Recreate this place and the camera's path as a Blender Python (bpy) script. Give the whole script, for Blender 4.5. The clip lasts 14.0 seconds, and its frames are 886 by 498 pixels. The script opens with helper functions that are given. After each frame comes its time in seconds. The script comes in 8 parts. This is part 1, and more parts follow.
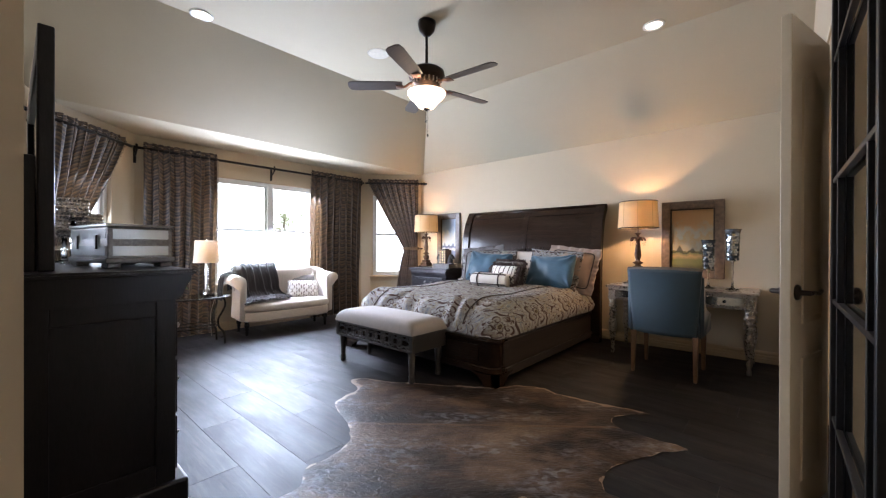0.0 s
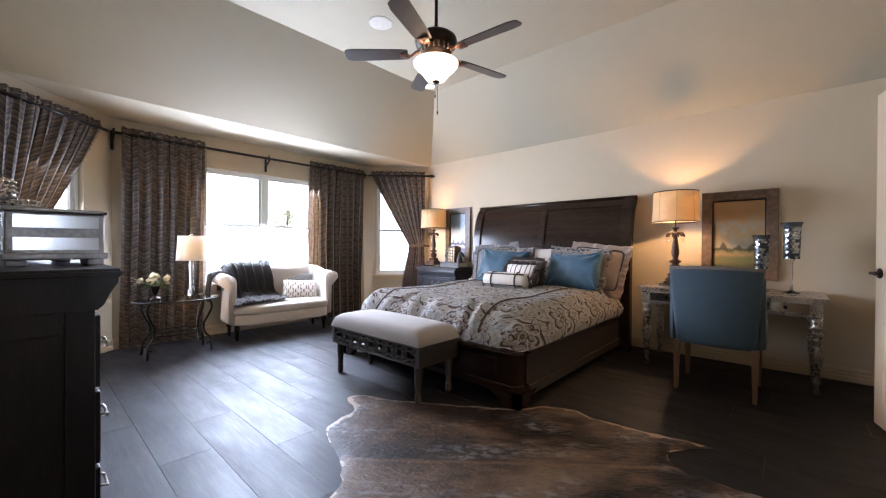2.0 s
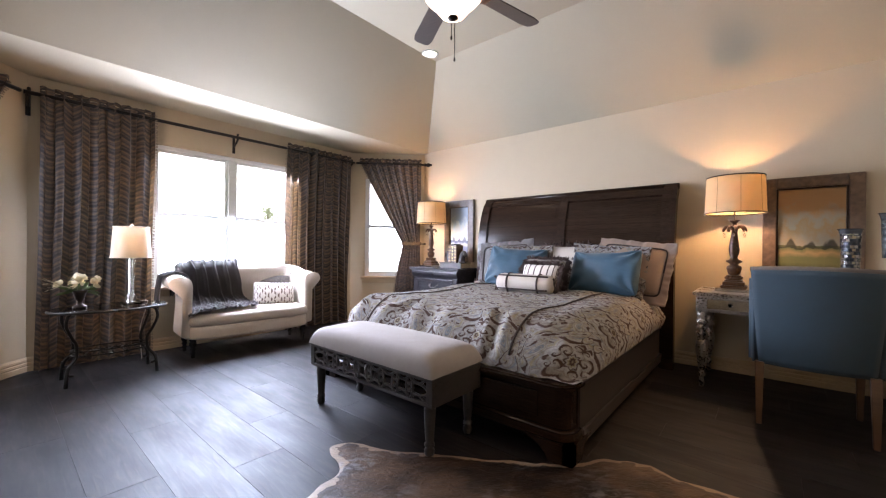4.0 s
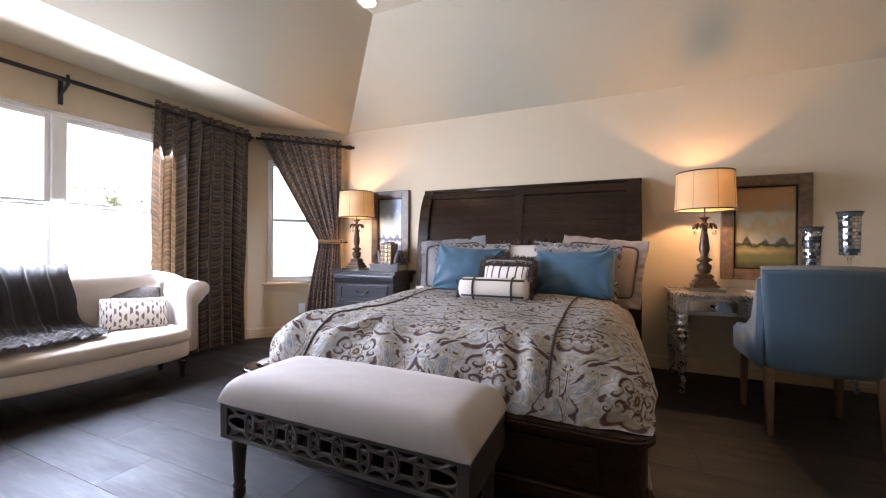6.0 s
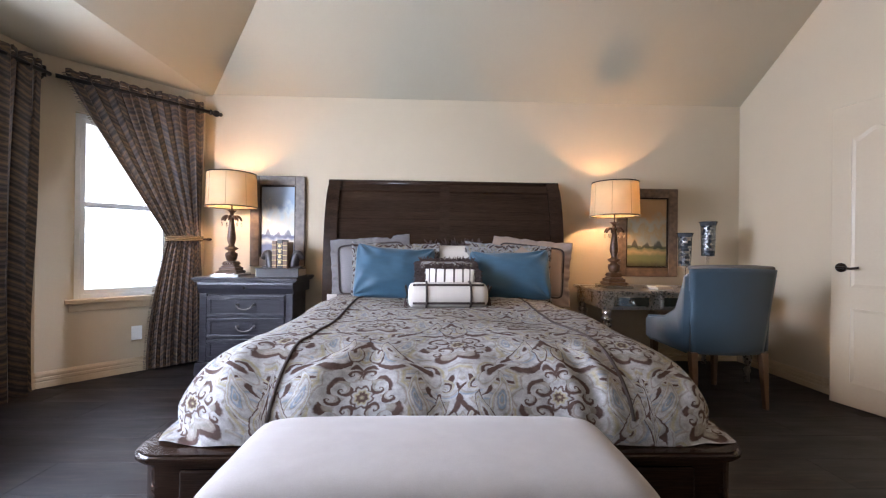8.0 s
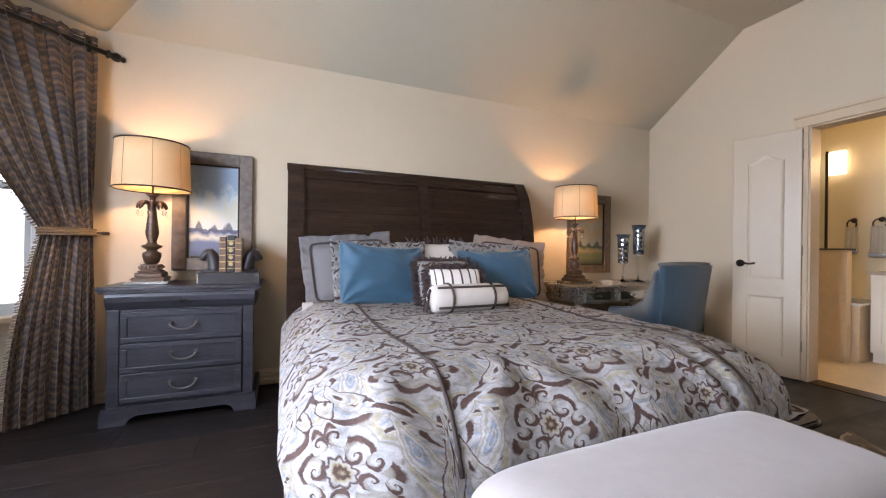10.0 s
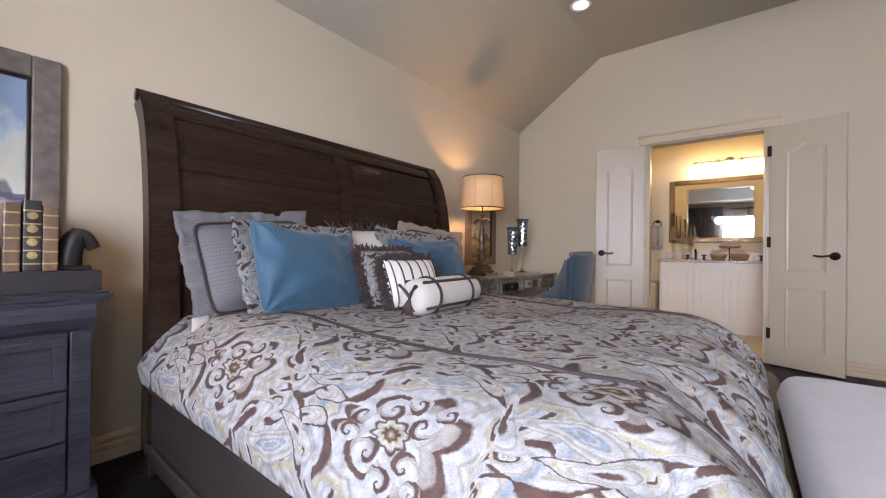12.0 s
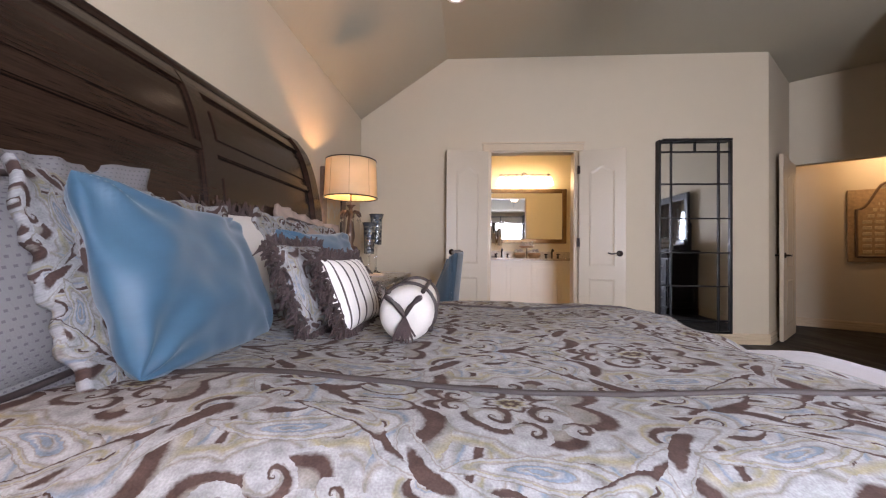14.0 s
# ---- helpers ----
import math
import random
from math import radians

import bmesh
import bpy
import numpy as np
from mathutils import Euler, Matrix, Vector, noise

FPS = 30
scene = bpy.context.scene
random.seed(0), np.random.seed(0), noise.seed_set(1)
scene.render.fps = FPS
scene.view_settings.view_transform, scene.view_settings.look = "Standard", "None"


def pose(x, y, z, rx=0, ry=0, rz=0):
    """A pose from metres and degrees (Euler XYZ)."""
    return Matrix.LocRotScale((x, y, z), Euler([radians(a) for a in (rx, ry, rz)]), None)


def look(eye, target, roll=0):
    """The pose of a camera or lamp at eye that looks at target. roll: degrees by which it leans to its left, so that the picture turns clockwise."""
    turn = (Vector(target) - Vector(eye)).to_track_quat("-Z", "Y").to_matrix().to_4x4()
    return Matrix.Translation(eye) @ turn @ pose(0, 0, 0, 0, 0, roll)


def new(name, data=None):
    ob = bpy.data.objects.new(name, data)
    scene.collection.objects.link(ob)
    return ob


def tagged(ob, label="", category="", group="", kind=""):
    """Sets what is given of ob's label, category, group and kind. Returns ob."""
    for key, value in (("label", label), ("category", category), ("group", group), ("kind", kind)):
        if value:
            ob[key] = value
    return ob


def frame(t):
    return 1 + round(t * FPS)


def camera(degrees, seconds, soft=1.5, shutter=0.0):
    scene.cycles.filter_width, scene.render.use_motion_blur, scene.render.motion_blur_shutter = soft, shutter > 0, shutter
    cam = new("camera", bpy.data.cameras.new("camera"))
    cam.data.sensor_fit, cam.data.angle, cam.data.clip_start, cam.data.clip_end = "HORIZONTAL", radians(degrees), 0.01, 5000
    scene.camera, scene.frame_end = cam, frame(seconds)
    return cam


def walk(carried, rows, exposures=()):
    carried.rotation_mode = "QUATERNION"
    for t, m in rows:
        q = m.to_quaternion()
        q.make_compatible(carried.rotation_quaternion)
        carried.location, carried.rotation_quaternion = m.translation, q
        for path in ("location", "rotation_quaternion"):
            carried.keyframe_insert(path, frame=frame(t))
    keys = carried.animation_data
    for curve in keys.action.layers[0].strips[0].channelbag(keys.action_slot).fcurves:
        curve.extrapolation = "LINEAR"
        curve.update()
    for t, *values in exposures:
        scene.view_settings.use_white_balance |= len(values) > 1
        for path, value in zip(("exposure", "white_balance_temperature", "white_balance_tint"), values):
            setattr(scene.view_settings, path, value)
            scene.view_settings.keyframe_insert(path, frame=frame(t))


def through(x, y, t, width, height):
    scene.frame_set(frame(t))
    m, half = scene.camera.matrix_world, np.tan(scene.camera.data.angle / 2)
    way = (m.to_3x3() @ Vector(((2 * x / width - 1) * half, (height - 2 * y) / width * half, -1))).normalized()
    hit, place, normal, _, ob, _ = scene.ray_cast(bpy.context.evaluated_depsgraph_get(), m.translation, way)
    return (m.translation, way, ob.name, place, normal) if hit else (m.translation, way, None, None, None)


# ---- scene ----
from mathutils import geometry

cam = camera(98.6, 14.0, soft=1.2)
# seconds, x, y, z, yaw, pitch, roll
PATH = [
    (0, -0.016, 0.045, 1.116, 41.43, -0.17, -0.17),
    (0.5, -0.051, 0.067, 1.109, 41.89, -0.17, -0.19),
    (1, -0.108, 0.135, 1.105, 42.25, -0.24, -0.19),
    (1.5, -0.212, 0.243, 1.103, 42.32, -0.33, -0.22),
    (2, -0.363, 0.369, 1.095, 42.30, -0.40, -0.26),
    (2.5, -0.517, 0.507, 1.085, 42.41, -0.42, -0.30),
    (5, -1.383, 0.932, 1.022, 34.13, 0.03, -0.60),
    (5.5, -1.605, 1.010, 1.031, 29.29, -0.12, -0.44),
    (6, -1.839, 1.111, 1.038, 23.74, -0.15, -0.34),
    (6.5, -2.058, 1.198, 1.039, 17.68, -0.17, -0.33),
    (7, -2.277, 1.270, 1.038, 11.37, -0.11, -0.40),
    (7.5, -2.507, 1.320, 1.037, 4.86, 0.01, -0.51),
    (8, -2.758, 1.350, 1.036, -1.72, 0.04, -0.66),
    (10.5, -3.909, 1.979, 1.019, -28.69, 0.11, -0.72),
    (11, -4.061, 2.221, 1.003, -35.59, 0.19, -0.68),
    (11.5, -4.142, 2.444, 0.980, -43.32, 0.25, -0.67),
    (12, -4.184, 2.704, 0.949, -51.94, 0.21, -0.73),
    (12.5, -4.190, 2.972, 0.934, -59.91, 0.34, -0.71),
    (13, -4.170, 3.234, 0.926, -68.29, 0.47, -0.73),
    (13.5, -4.112, 3.477, 0.922, -77.02, 0.64, -0.69),
    (14, -4.046, 3.699, 0.917, -86.26, 0.77, -0.60),
]
walk(cam, [(t, pose(x, y, z, 90 + pitch, roll, yaw)) for t, x, y, z, yaw, pitch, roll in PATH],
     [(0.0, 0.08, 6350, 20), (2.5, 0.10, 6300, 22), (5.0, 0.09, 6650, 26), (8.0, 0.02, 6300, 22), (11.0, -0.27, 6550, 23), (12.5, -0.42, 6500, 25), (14.0, -0.30, 6700, 27)])
CANS = [(-0.86, 3.82), (-3.72, 3.78), (-3.72, 1.12), (-0.845, 1.12)]

# ---- world, sun, exposure ----
world = bpy.data.worlds.new("sky")
scene.world = world
world.use_nodes = True
wn = world.node_tree.nodes
sky = wn.new("ShaderNodeTexSky")
sky.sky_type, sky.sun_disc = "NISHITA", False
sky.sun_elevation, sky.sun_rotation = radians(54), radians(59)
sky.air_density, sky.dust_density = 1.0, 2.0
world.node_tree.links.new(sky.outputs[0], wn["Background"].inputs[0])
wn["Background"].inputs[1].default_value = 0.14
sun = new("sun", bpy.data.lights.new("sun", "SUN"))
sun.data.energy, sun.data.angle, sun.data.color = 5.0, radians(4), (1, 0.96, 0.9)
sun.matrix_world = look((0, 0, 0), (-0.50, -0.30, -0.80))
scene.view_settings.exposure = 0.0


def area(name, eye, target, w, h, power, color):
    ob = new(name, bpy.data.lights.new(name, "AREA"))
    ob.data.shape, ob.data.size, ob.data.size_y = "RECTANGLE", w, h
    ob.data.energy, ob.data.color = power, color
    ob.matrix_world = look(eye, target)
    return ob


def bulb(name, place, power, radius, color):
    ob = new(name, bpy.data.lights.new(name, "POINT"))
    ob.data.energy, ob.data.shadow_soft_size, ob.data.color = power, radius, color
    ob.location = place
    return ob


def spot(name, place, power, angle, color):
    ob = new(name, bpy.data.lights.new(name, "SPOT"))
    ob.data.energy, ob.data.spot_size, ob.data.spot_blend, ob.data.color = power, radians(angle), 0.9, color
    ob.data.shadow_soft_size = 0.05
    ob.location = place
    return ob


DAY, WARM = (0.70, 0.84, 1.0), (1.0, 0.61, 0.29)
# skylight standing in the three window openings
area("window_light", (-5.66, 2.565, 1.33), (-3.66, 2.565, 0.62), 1.45, 1.4, 420, DAY)
area("window_light", (-5.30, 4.63, 1.33), (-3.90, 3.23, 0.7), 0.60, 1.4, 8, DAY)
area("window_light", (-5.19, 0.48, 1.33), (-3.79, 1.88, 0.7), 0.60, 1.4, 24, DAY)
bulb("lamp_bulb", (-4.47, 4.665, 1.50), 33, 0.018, WARM)
bulb("lamp_bulb", (-1.18, 4.60, 1.465), 37, 0.018, WARM)
bulb("glass_lamp_bulb", (-4.99, 1.545, 1.08), 13, 0.03, WARM)
bulb("fan_bulb", (-2.35, 2.46, 2.43), 6, 0.06, (1.0, 0.78, 0.52))
for cx, cy in CANS:
    spot("can_bulb", (cx, cy, 3.07), 9, 120, (1.0, 0.72, 0.42))
bulb("vanity_bulb", (1.925, 2.95, 2.05), 15, 0.04, (1.0, 0.68, 0.29))
bulb("vanity_bulb", (1.925, 2.71, 2.05), 15, 0.04, (1.0, 0.68, 0.29))
bulb("bath_ceiling_bulb", (1.0, 3.3, 2.55), 10, 0.08, (1.0, 0.78, 0.45))
bulb("hall_bulb", (0.62, -1.25, 2.2), 26, 0.08, (1.0, 0.75, 0.42))

# ---- materials ----
def mat(name, color, rough=0.5, metal=0.0, scale=40, vary=0.15, bump=0.1, stretch=(1, 1, 1), spec=0.5, coat=0.0, sheen=0.0, second=None, detail=6, wear=0.0):
    """A surface with two scales of variation in colour, roughness and relief."""
    m = bpy.data.materials.new(name)
    m.use_nodes = True
    nt, b = m.node_tree, m.node_tree.nodes["Principled BSDF"]
    n, link = nt.nodes.new, nt.links.new
    co, mp = n("ShaderNodeTexCoord"), n("ShaderNodeMapping")
    mp.inputs["Scale"].default_value = stretch
    link(co.outputs["Object"], mp.inputs[0])
    fine, broad = n("ShaderNodeTexNoise"), n("ShaderNodeTexNoise")
    fine.inputs["Scale"].default_value, fine.inputs["Detail"].default_value = scale, detail
    broad.inputs["Scale"].default_value, broad.inputs["Detail"].default_value = scale * 0.07, 3
    link(mp.outputs[0], fine.inputs[0]), link(mp.outputs[0], broad.inputs[0])
    add = n("ShaderNodeMath")
    add.operation, add.use_clamp = "MULTIPLY_ADD", True
    add.inputs[1].default_value = 0.6
    link(fine.outputs[0], add.inputs[0])
    half = n("ShaderNodeMath")
    half.operation = "MULTIPLY"
    half.inputs[1].default_value = 0.4
    link(broad.outputs[0], half.inputs[0]), link(half.outputs[0], add.inputs[2])
    ramp = n("ShaderNodeValToRGB")
    c = Vector(color)
    dark = Vector(second) if second else c * (1 - vary)
    ramp.color_ramp.elements[0].position, ramp.color_ramp.elements[1].position = 0.32, 0.68
    ramp.color_ramp.elements[0].color, ramp.color_ramp.elements[1].color = (*dark, 1), (*(c * (1 + vary * 0.6)), 1)
    link(add.outputs[0], ramp.inputs[0]), link(ramp.outputs[0], b.inputs["Base Color"])
    rr = n("ShaderNodeMapRange")
    rr.inputs[3].default_value, rr.inputs[4].default_value = max(0.02, rough * 0.8), min(1, rough * 1.2)
    link(add.outputs[0], rr.inputs[0]), link(rr.outputs[0], b.inputs["Roughness"])
    bp = n("ShaderNodeBump")
    bp.inputs["Strength"].default_value, bp.inputs["Distance"].default_value = bump, 0.004
    link(add.outputs[0], bp.inputs["Height"]), link(bp.outputs[0], b.inputs["Normal"])
    b.inputs["Metallic"].default_value = metal
    b.inputs["Specular IOR Level"].default_value = spec
    b.inputs["Coat Weight"].default_value = coat
    b.inputs["Sheen Weight"].default_value = sheen
    return m


def glow(name, color, strength):
    m = bpy.data.materials.new(name)
    m.use_nodes = True
    b = m.node_tree.nodes["Principled BSDF"]
    b.inputs["Base Color"].default_value = (*color, 1)
    b.inputs["Emission Color"].default_value, b.inputs["Emission Strength"].default_value = (*color, 1), strength
    return m


def glass(name, color=(1, 1, 1), rough=0.0, trans=1.0, ior=1.45):
    m = bpy.data.materials.new(name)
    m.use_nodes = True
    b = m.node_tree.nodes["Principled BSDF"]
    b.inputs["Base Color"].default_value = (*color, 1)
    b.inputs["Roughness"].default_value, b.inputs["Transmission Weight"].default_value, b.inputs["IOR"].default_value = rough, trans, ior
    return m


def cloth_light(name, color, through=0.5):
    """Cloth that lets lamp light through."""
    m = mat(name, color, 0.9, scale=300, vary=0.08, bump=0.15)
    nt = m.node_tree
    tr, mx = nt.nodes.new("ShaderNodeBsdfTranslucent"), nt.nodes.new("ShaderNodeMixShader")
    tr.inputs[0].default_value = (*color, 1)
    mx.inputs[0].default_value = through
    out = nt.nodes["Material Output"]
    nt.links.new(nt.nodes["Principled BSDF"].outputs[0], mx.inputs[1])
    nt.links.new(tr.outputs[0], mx.inputs[2])
    nt.links.new(mx.outputs[0], out.inputs[0])
    return m


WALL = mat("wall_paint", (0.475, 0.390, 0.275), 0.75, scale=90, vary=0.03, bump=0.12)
# wall paint darkened: the ceiling's dimmer light is put into the colour
CEIL_DIM = mat("ceiling_paint_dimmed", (0.37, 0.325, 0.24), 0.8, scale=90, vary=0.03, bump=0.12)
BATHWALL = mat("bath_paint", (0.68, 0.59, 0.40), 0.7, scale=90, vary=0.03, bump=0.1)
TRIM = mat("trim_paint", (0.48, 0.365, 0.235), 0.4, scale=60, vary=0.04, bump=0.03)
DOORW = mat("door_paint", (0.425, 0.340, 0.235), 0.4, scale=60, vary=0.03, bump=0.04)
VINYL = mat("window_vinyl", (0.72, 0.74, 0.74), 0.35, scale=60, vary=0.03, bump=0.02)
DARKWOOD = mat("dark_stained_wood", (0.024, 0.013, 0.0085), 0.22, scale=34, vary=0.6, bump=0.05, stretch=(1, 1, 9), spec=0.21)
DARKWOOD_X = mat("dark_stained_wood_x", (0.022, 0.0115, 0.0072), 0.20, scale=30, vary=0.6, bump=0.03, stretch=(0.35, 6, 9), spec=0.20)
# same bed wood, greyed and lifted to paint window light onto the side rails
DARKWOOD_Y_LIT = mat("dark_stained_wood_y_lit", (0.036, 0.028, 0.025), 0.33, scale=30, vary=0.6, bump=0.08, stretch=(6, 0.35, 9), spec=0.5)
DRESSERWOOD = mat("espresso_wood", (0.012, 0.0095, 0.0095), 0.38, scale=26, vary=0.4, bump=0.15, stretch=(1, 8, 1), spec=0.25)
GREYWOOD = mat("grey_washed_wood", (0.030, 0.028, 0.034), 0.36, scale=34, vary=0.85, bump=0.25, stretch=(0.4, 6, 8), spec=0.32)
CREAM = mat("cream_linen", (0.52, 0.46, 0.40), 0.85, scale=420, vary=0.08, bump=0.25, sheen=0.3)
BENCHLINEN = mat("bench_linen", (0.29, 0.256, 0.24), 0.85, scale=420, vary=0.10, bump=0.25, sheen=0.2)
BENCHWOOD = mat("bench_grey_wood", (0.038, 0.033, 0.030), 0.35, scale=30, vary=0.4, bump=0.25, stretch=(1, 1, 6))
BLUECHAIR = mat("teal_blue_velvet", (0.014, 0.037, 0.054), 0.75, scale=260, vary=0.2, bump=0.2, sheen=0.25)
SILK = mat("blue_silk", (0.028, 0.075, 0.115), 0.48, scale=13, vary=0.14, bump=0.2, spec=0.32, sheen=0.15, stretch=(1, 1, 3))
BROWNFUR = mat("brown_fringe", (0.045, 0.025, 0.022), 0.9, scale=220, vary=0.6, bump=1.0)
BLACKIRON = mat("black_iron", (0.014, 0.012, 0.011), 0.38, metal=0.6, scale=120, vary=0.3, bump=0.15)
BRONZE = mat("oiled_bronze", (0.030, 0.020, 0.015), 0.35, metal=0.8, scale=120, vary=0.4, bump=0.2)
SILVER = mat("antique_silver", (0.42, 0.38, 0.34), 0.28, metal=0.9, scale=60, vary=0.3, bump=0.12, second=(0.28, 0.25, 0.22))
MIRROR = mat("mirror", (0.82, 0.84, 0.84), 0.03, metal=1.0, scale=3, vary=0.02, bump=0.0)
OLDMIRROR = mat("antiqued_mirror", (0.55, 0.55, 0.54), 0.10, metal=1.0, scale=26, vary=0.2, bump=0.03)
THINGLASS = glass("thin_glass", (0.97, 0.95, 0.90), ior=1.06)
CRYSTAL = glass("crystal", (0.95, 0.97, 0.97))
TABLEGLASS = glass("table_glass", (0.80, 0.88, 0.86))
PANE = glass("window_glass", (1, 1, 1), ior=1.02)
WHITESHADE = cloth_light("white_shade", (0.80, 0.74, 0.64), 0.4)
AMBERSHADE = cloth_light("amber_shade", (0.80, 0.63, 0.38), 0.5)

# ---- building helpers ----
def part(name, bm, material, parent=None, label="", smooth=False):
    """Links a bmesh as one mesh object, under a thing where one is given."""
    me = bpy.data.meshes.new(name)
    bm.to_mesh(me)
    bm.free()
    for m in (material if isinstance(material, (list, tuple)) else (material,)):
        me.materials.append(m)
    if smooth:
        me.shade_smooth()
    ob = new(name, me)
    if parent is not None:
        ob.parent = parent
    if label:
        ob["label"] = label
    return ob


def thing(name, place, label, category, group="", turn=0):
    ob = new(name)
    ob.empty_display_size = 0.1
    ob.matrix_basis = pose(*place, 0, 0, turn)
    return tagged(ob, label, category, group)


def add_box(bm, lo, hi, bevel=0.0, segs=2, m=None):
    lo, hi = Vector(lo), Vector(hi)
    c, d = (lo + hi) / 2, hi - lo
    made = bmesh.ops.create_cube(bm, size=1, matrix=Matrix.Translation(c) @ Matrix.Diagonal((*d, 1)))["verts"]
    if bevel:
        edges = list({e for v in made for e in v.link_edges})
        out = bmesh.ops.bevel(bm, geom=edges, offset=bevel, segments=segs, profile=0.5, affect="EDGES")
        made = list({v for f in out["faces"] for v in f.verts} | {v for v in made if v.is_valid})
    if m is not None:
        bmesh.ops.transform(bm, matrix=m, verts=[v for v in made if v.is_valid])
    return bm


def box(lo, hi, bevel=0.0, segs=2):
    return add_box(bmesh.new(), lo, hi, bevel, segs)


def add_lathe(bm, profile, seg=20, m=None, close=True):
    """Turns (radius, height) pairs round the z axis."""
    rings = []
    for r, z in profile:
        rings.append([bm.verts.new((r * math.cos(2 * math.pi * k / seg), r * math.sin(2 * math.pi * k / seg), z)) for k in range(seg)])
    for a, b in zip(rings, rings[1:]):
        for k in range(seg):
            bm.faces.new((a[k], a[(k + 1) % seg], b[(k + 1) % seg], b[k]))
    if close:
        bm.faces.new(list(reversed(rings[0])))
        bm.faces.new(rings[-1])
    if m is not None:
        bmesh.ops.transform(bm, matrix=m, verts=[v for ring in rings for v in ring])
    return bm


def lathe(profile, seg=20, m=None, close=True):
    return add_lathe(bmesh.new(), profile, seg, m, close)


def add_tube(bm, points, radius, seg=8, taper=None):
    """A round bar along points; taper gives a radius factor for each point."""
    pts = [Vector(p) for p in points]
    rings, side = [], None
    for i, p in enumerate(pts):
        d = (pts[min(i + 1, len(pts) - 1)] - pts[max(i - 1, 0)]).normalized()
        if side is None:
            side = d.orthogonal().normalized()
        side = (side - d * side.dot(d)).normalized()
        up = d.cross(side)
        r = radius * (taper[i] if taper else 1)
        rings.append([bm.verts.new(p + side * (r * math.cos(2 * math.pi * k / seg)) + up * (r * math.sin(2 * math.pi * k / seg))) for k in range(seg)])
    for a, b in zip(rings, rings[1:]):
        for k in range(seg):
            bm.faces.new((a[k], a[(k + 1) % seg], b[(k + 1) % seg], b[k]))
    bm.faces.new(list(reversed(rings[0])))
    bm.faces.new(rings[-1])
    return bm


def tube(points, radius, seg=8, taper=None):
    return add_tube(bmesh.new(), points, radius, seg, taper)


def add_prism(bm, outline, depth, m=None):
    """An outline in x and z, made thick along y by depth."""
    a = [bm.verts.new((x, 0, z)) for x, z in outline]
    b = [bm.verts.new((x, depth, z)) for x, z in outline]
    n = len(a)
    bm.faces.new(a)
    bm.faces.new(list(reversed(b)))
    for k in range(n):
        bm.faces.new((a[k], b[k], b[(k + 1) % n], a[(k + 1) % n]))
    bmesh.ops.recalc_face_normals(bm, faces=bm.faces)
    if m is not None:
        bmesh.ops.transform(bm, matrix=m, verts=a + b)
    return bm


def prism(outline, depth, m=None):
    return add_prism(bmesh.new(), outline, depth, m)


def curve_points(knots, n=8):
    """A smooth line through the knots."""
    p = [Vector(k) for k in knots]
    p = [p[0] * 2 - p[1], *p, p[-1] * 2 - p[-2]]
    out = []
    for a, b, c, d in zip(p, p[1:], p[2:], p[3:]):
        for k in range(n):
            t = k / n
            out.append(0.5 * (2 * b + (c - a) * t + (2 * a - 5 * b + 4 * c - d) * t * t + (3 * b - a - 3 * c + d) * t ** 3))
    return out + [p[-2]]


# ---- the room's shell ----
XE, XW, YN, YS = 0.185, -5.60, 4.92, 0.052
ZW, ZC = 2.42, 3.10
TH = 0.13


def wall_run(name, a, b, height, openings=(), base=0.0, material=None, thick=TH):
    """A wall whose inner face runs from a to b, thick to the right of that way; openings are (from, to, sill, head) along it."""
    a, b = Vector((*a, 0)), Vector((*b, 0))
    length = (b - a).length
    ang = math.atan2(b.y - a.y, b.x - a.x)
    bm = bmesh.new()
    edge = 0.0
    for s, e, z0, z1 in sorted(openings):
        add_box(bm, (edge, -thick, base), (s, 0, height))
        if z0 > base:
            add_box(bm, (s, -thick, base), (e, 0, z0))
        add_box(bm, (s, -thick, z1), (e, 0, height))
        edge = e
    add_box(bm, (edge, -thick, base), (length, 0, height))
    ob = part(name, bm, material or WALL)
    ob.matrix_basis = Matrix.Translation(a) @ Matrix.Rotation(ang, 4, "Z")
    return tagged(ob, "", "wall", kind="structure")


WIN_W, WIN_S = (1.82, 3.31, 0.62, 2.05), 0.62
floor = tagged(part("floor", box((-6.4, -3.2, -0.12), (2.6, 6.0, -0.012)), mat("grout", (0.012, 0.011, 0.011), 0.8, scale=80)), "dark wood-look plank floor", "floor", kind="structure")
NC, SC = (-5.60, 4.17), (-5.60, 0.985)      # corners of the bay
NB, SB = (-4.85, 4.92), (-4.667, 0.052)      # where the bay meets the long walls
wall_run("wall_north", (XE + TH, YN), (NB[0] - 0.02, YN), ZC)
wall_run("wall_bay_north", NB, NC, ZW + 0.1, [(0.24, 0.86, 0.62, 2.05)])
wall_run("wall_west", NC, SC, ZW + 0.1, [(NC[1] - 3.31, NC[1] - 1.82, 0.62, 2.05)])
wall_run("wall_bay_south", SC, SB, ZW + 0.1, [(0.33, 0.95, 0.62, 2.05)])
wall_run("wall_south", (SB[0] - 0.02, YS), (-0.50, YS), ZC + 0.02)
wall_run("wall_east", (XE, 0.536), (XE, YN), ZC + 0.02, [(2.54 - 0.536, 3.46 - 0.536, 0, 2.06)])
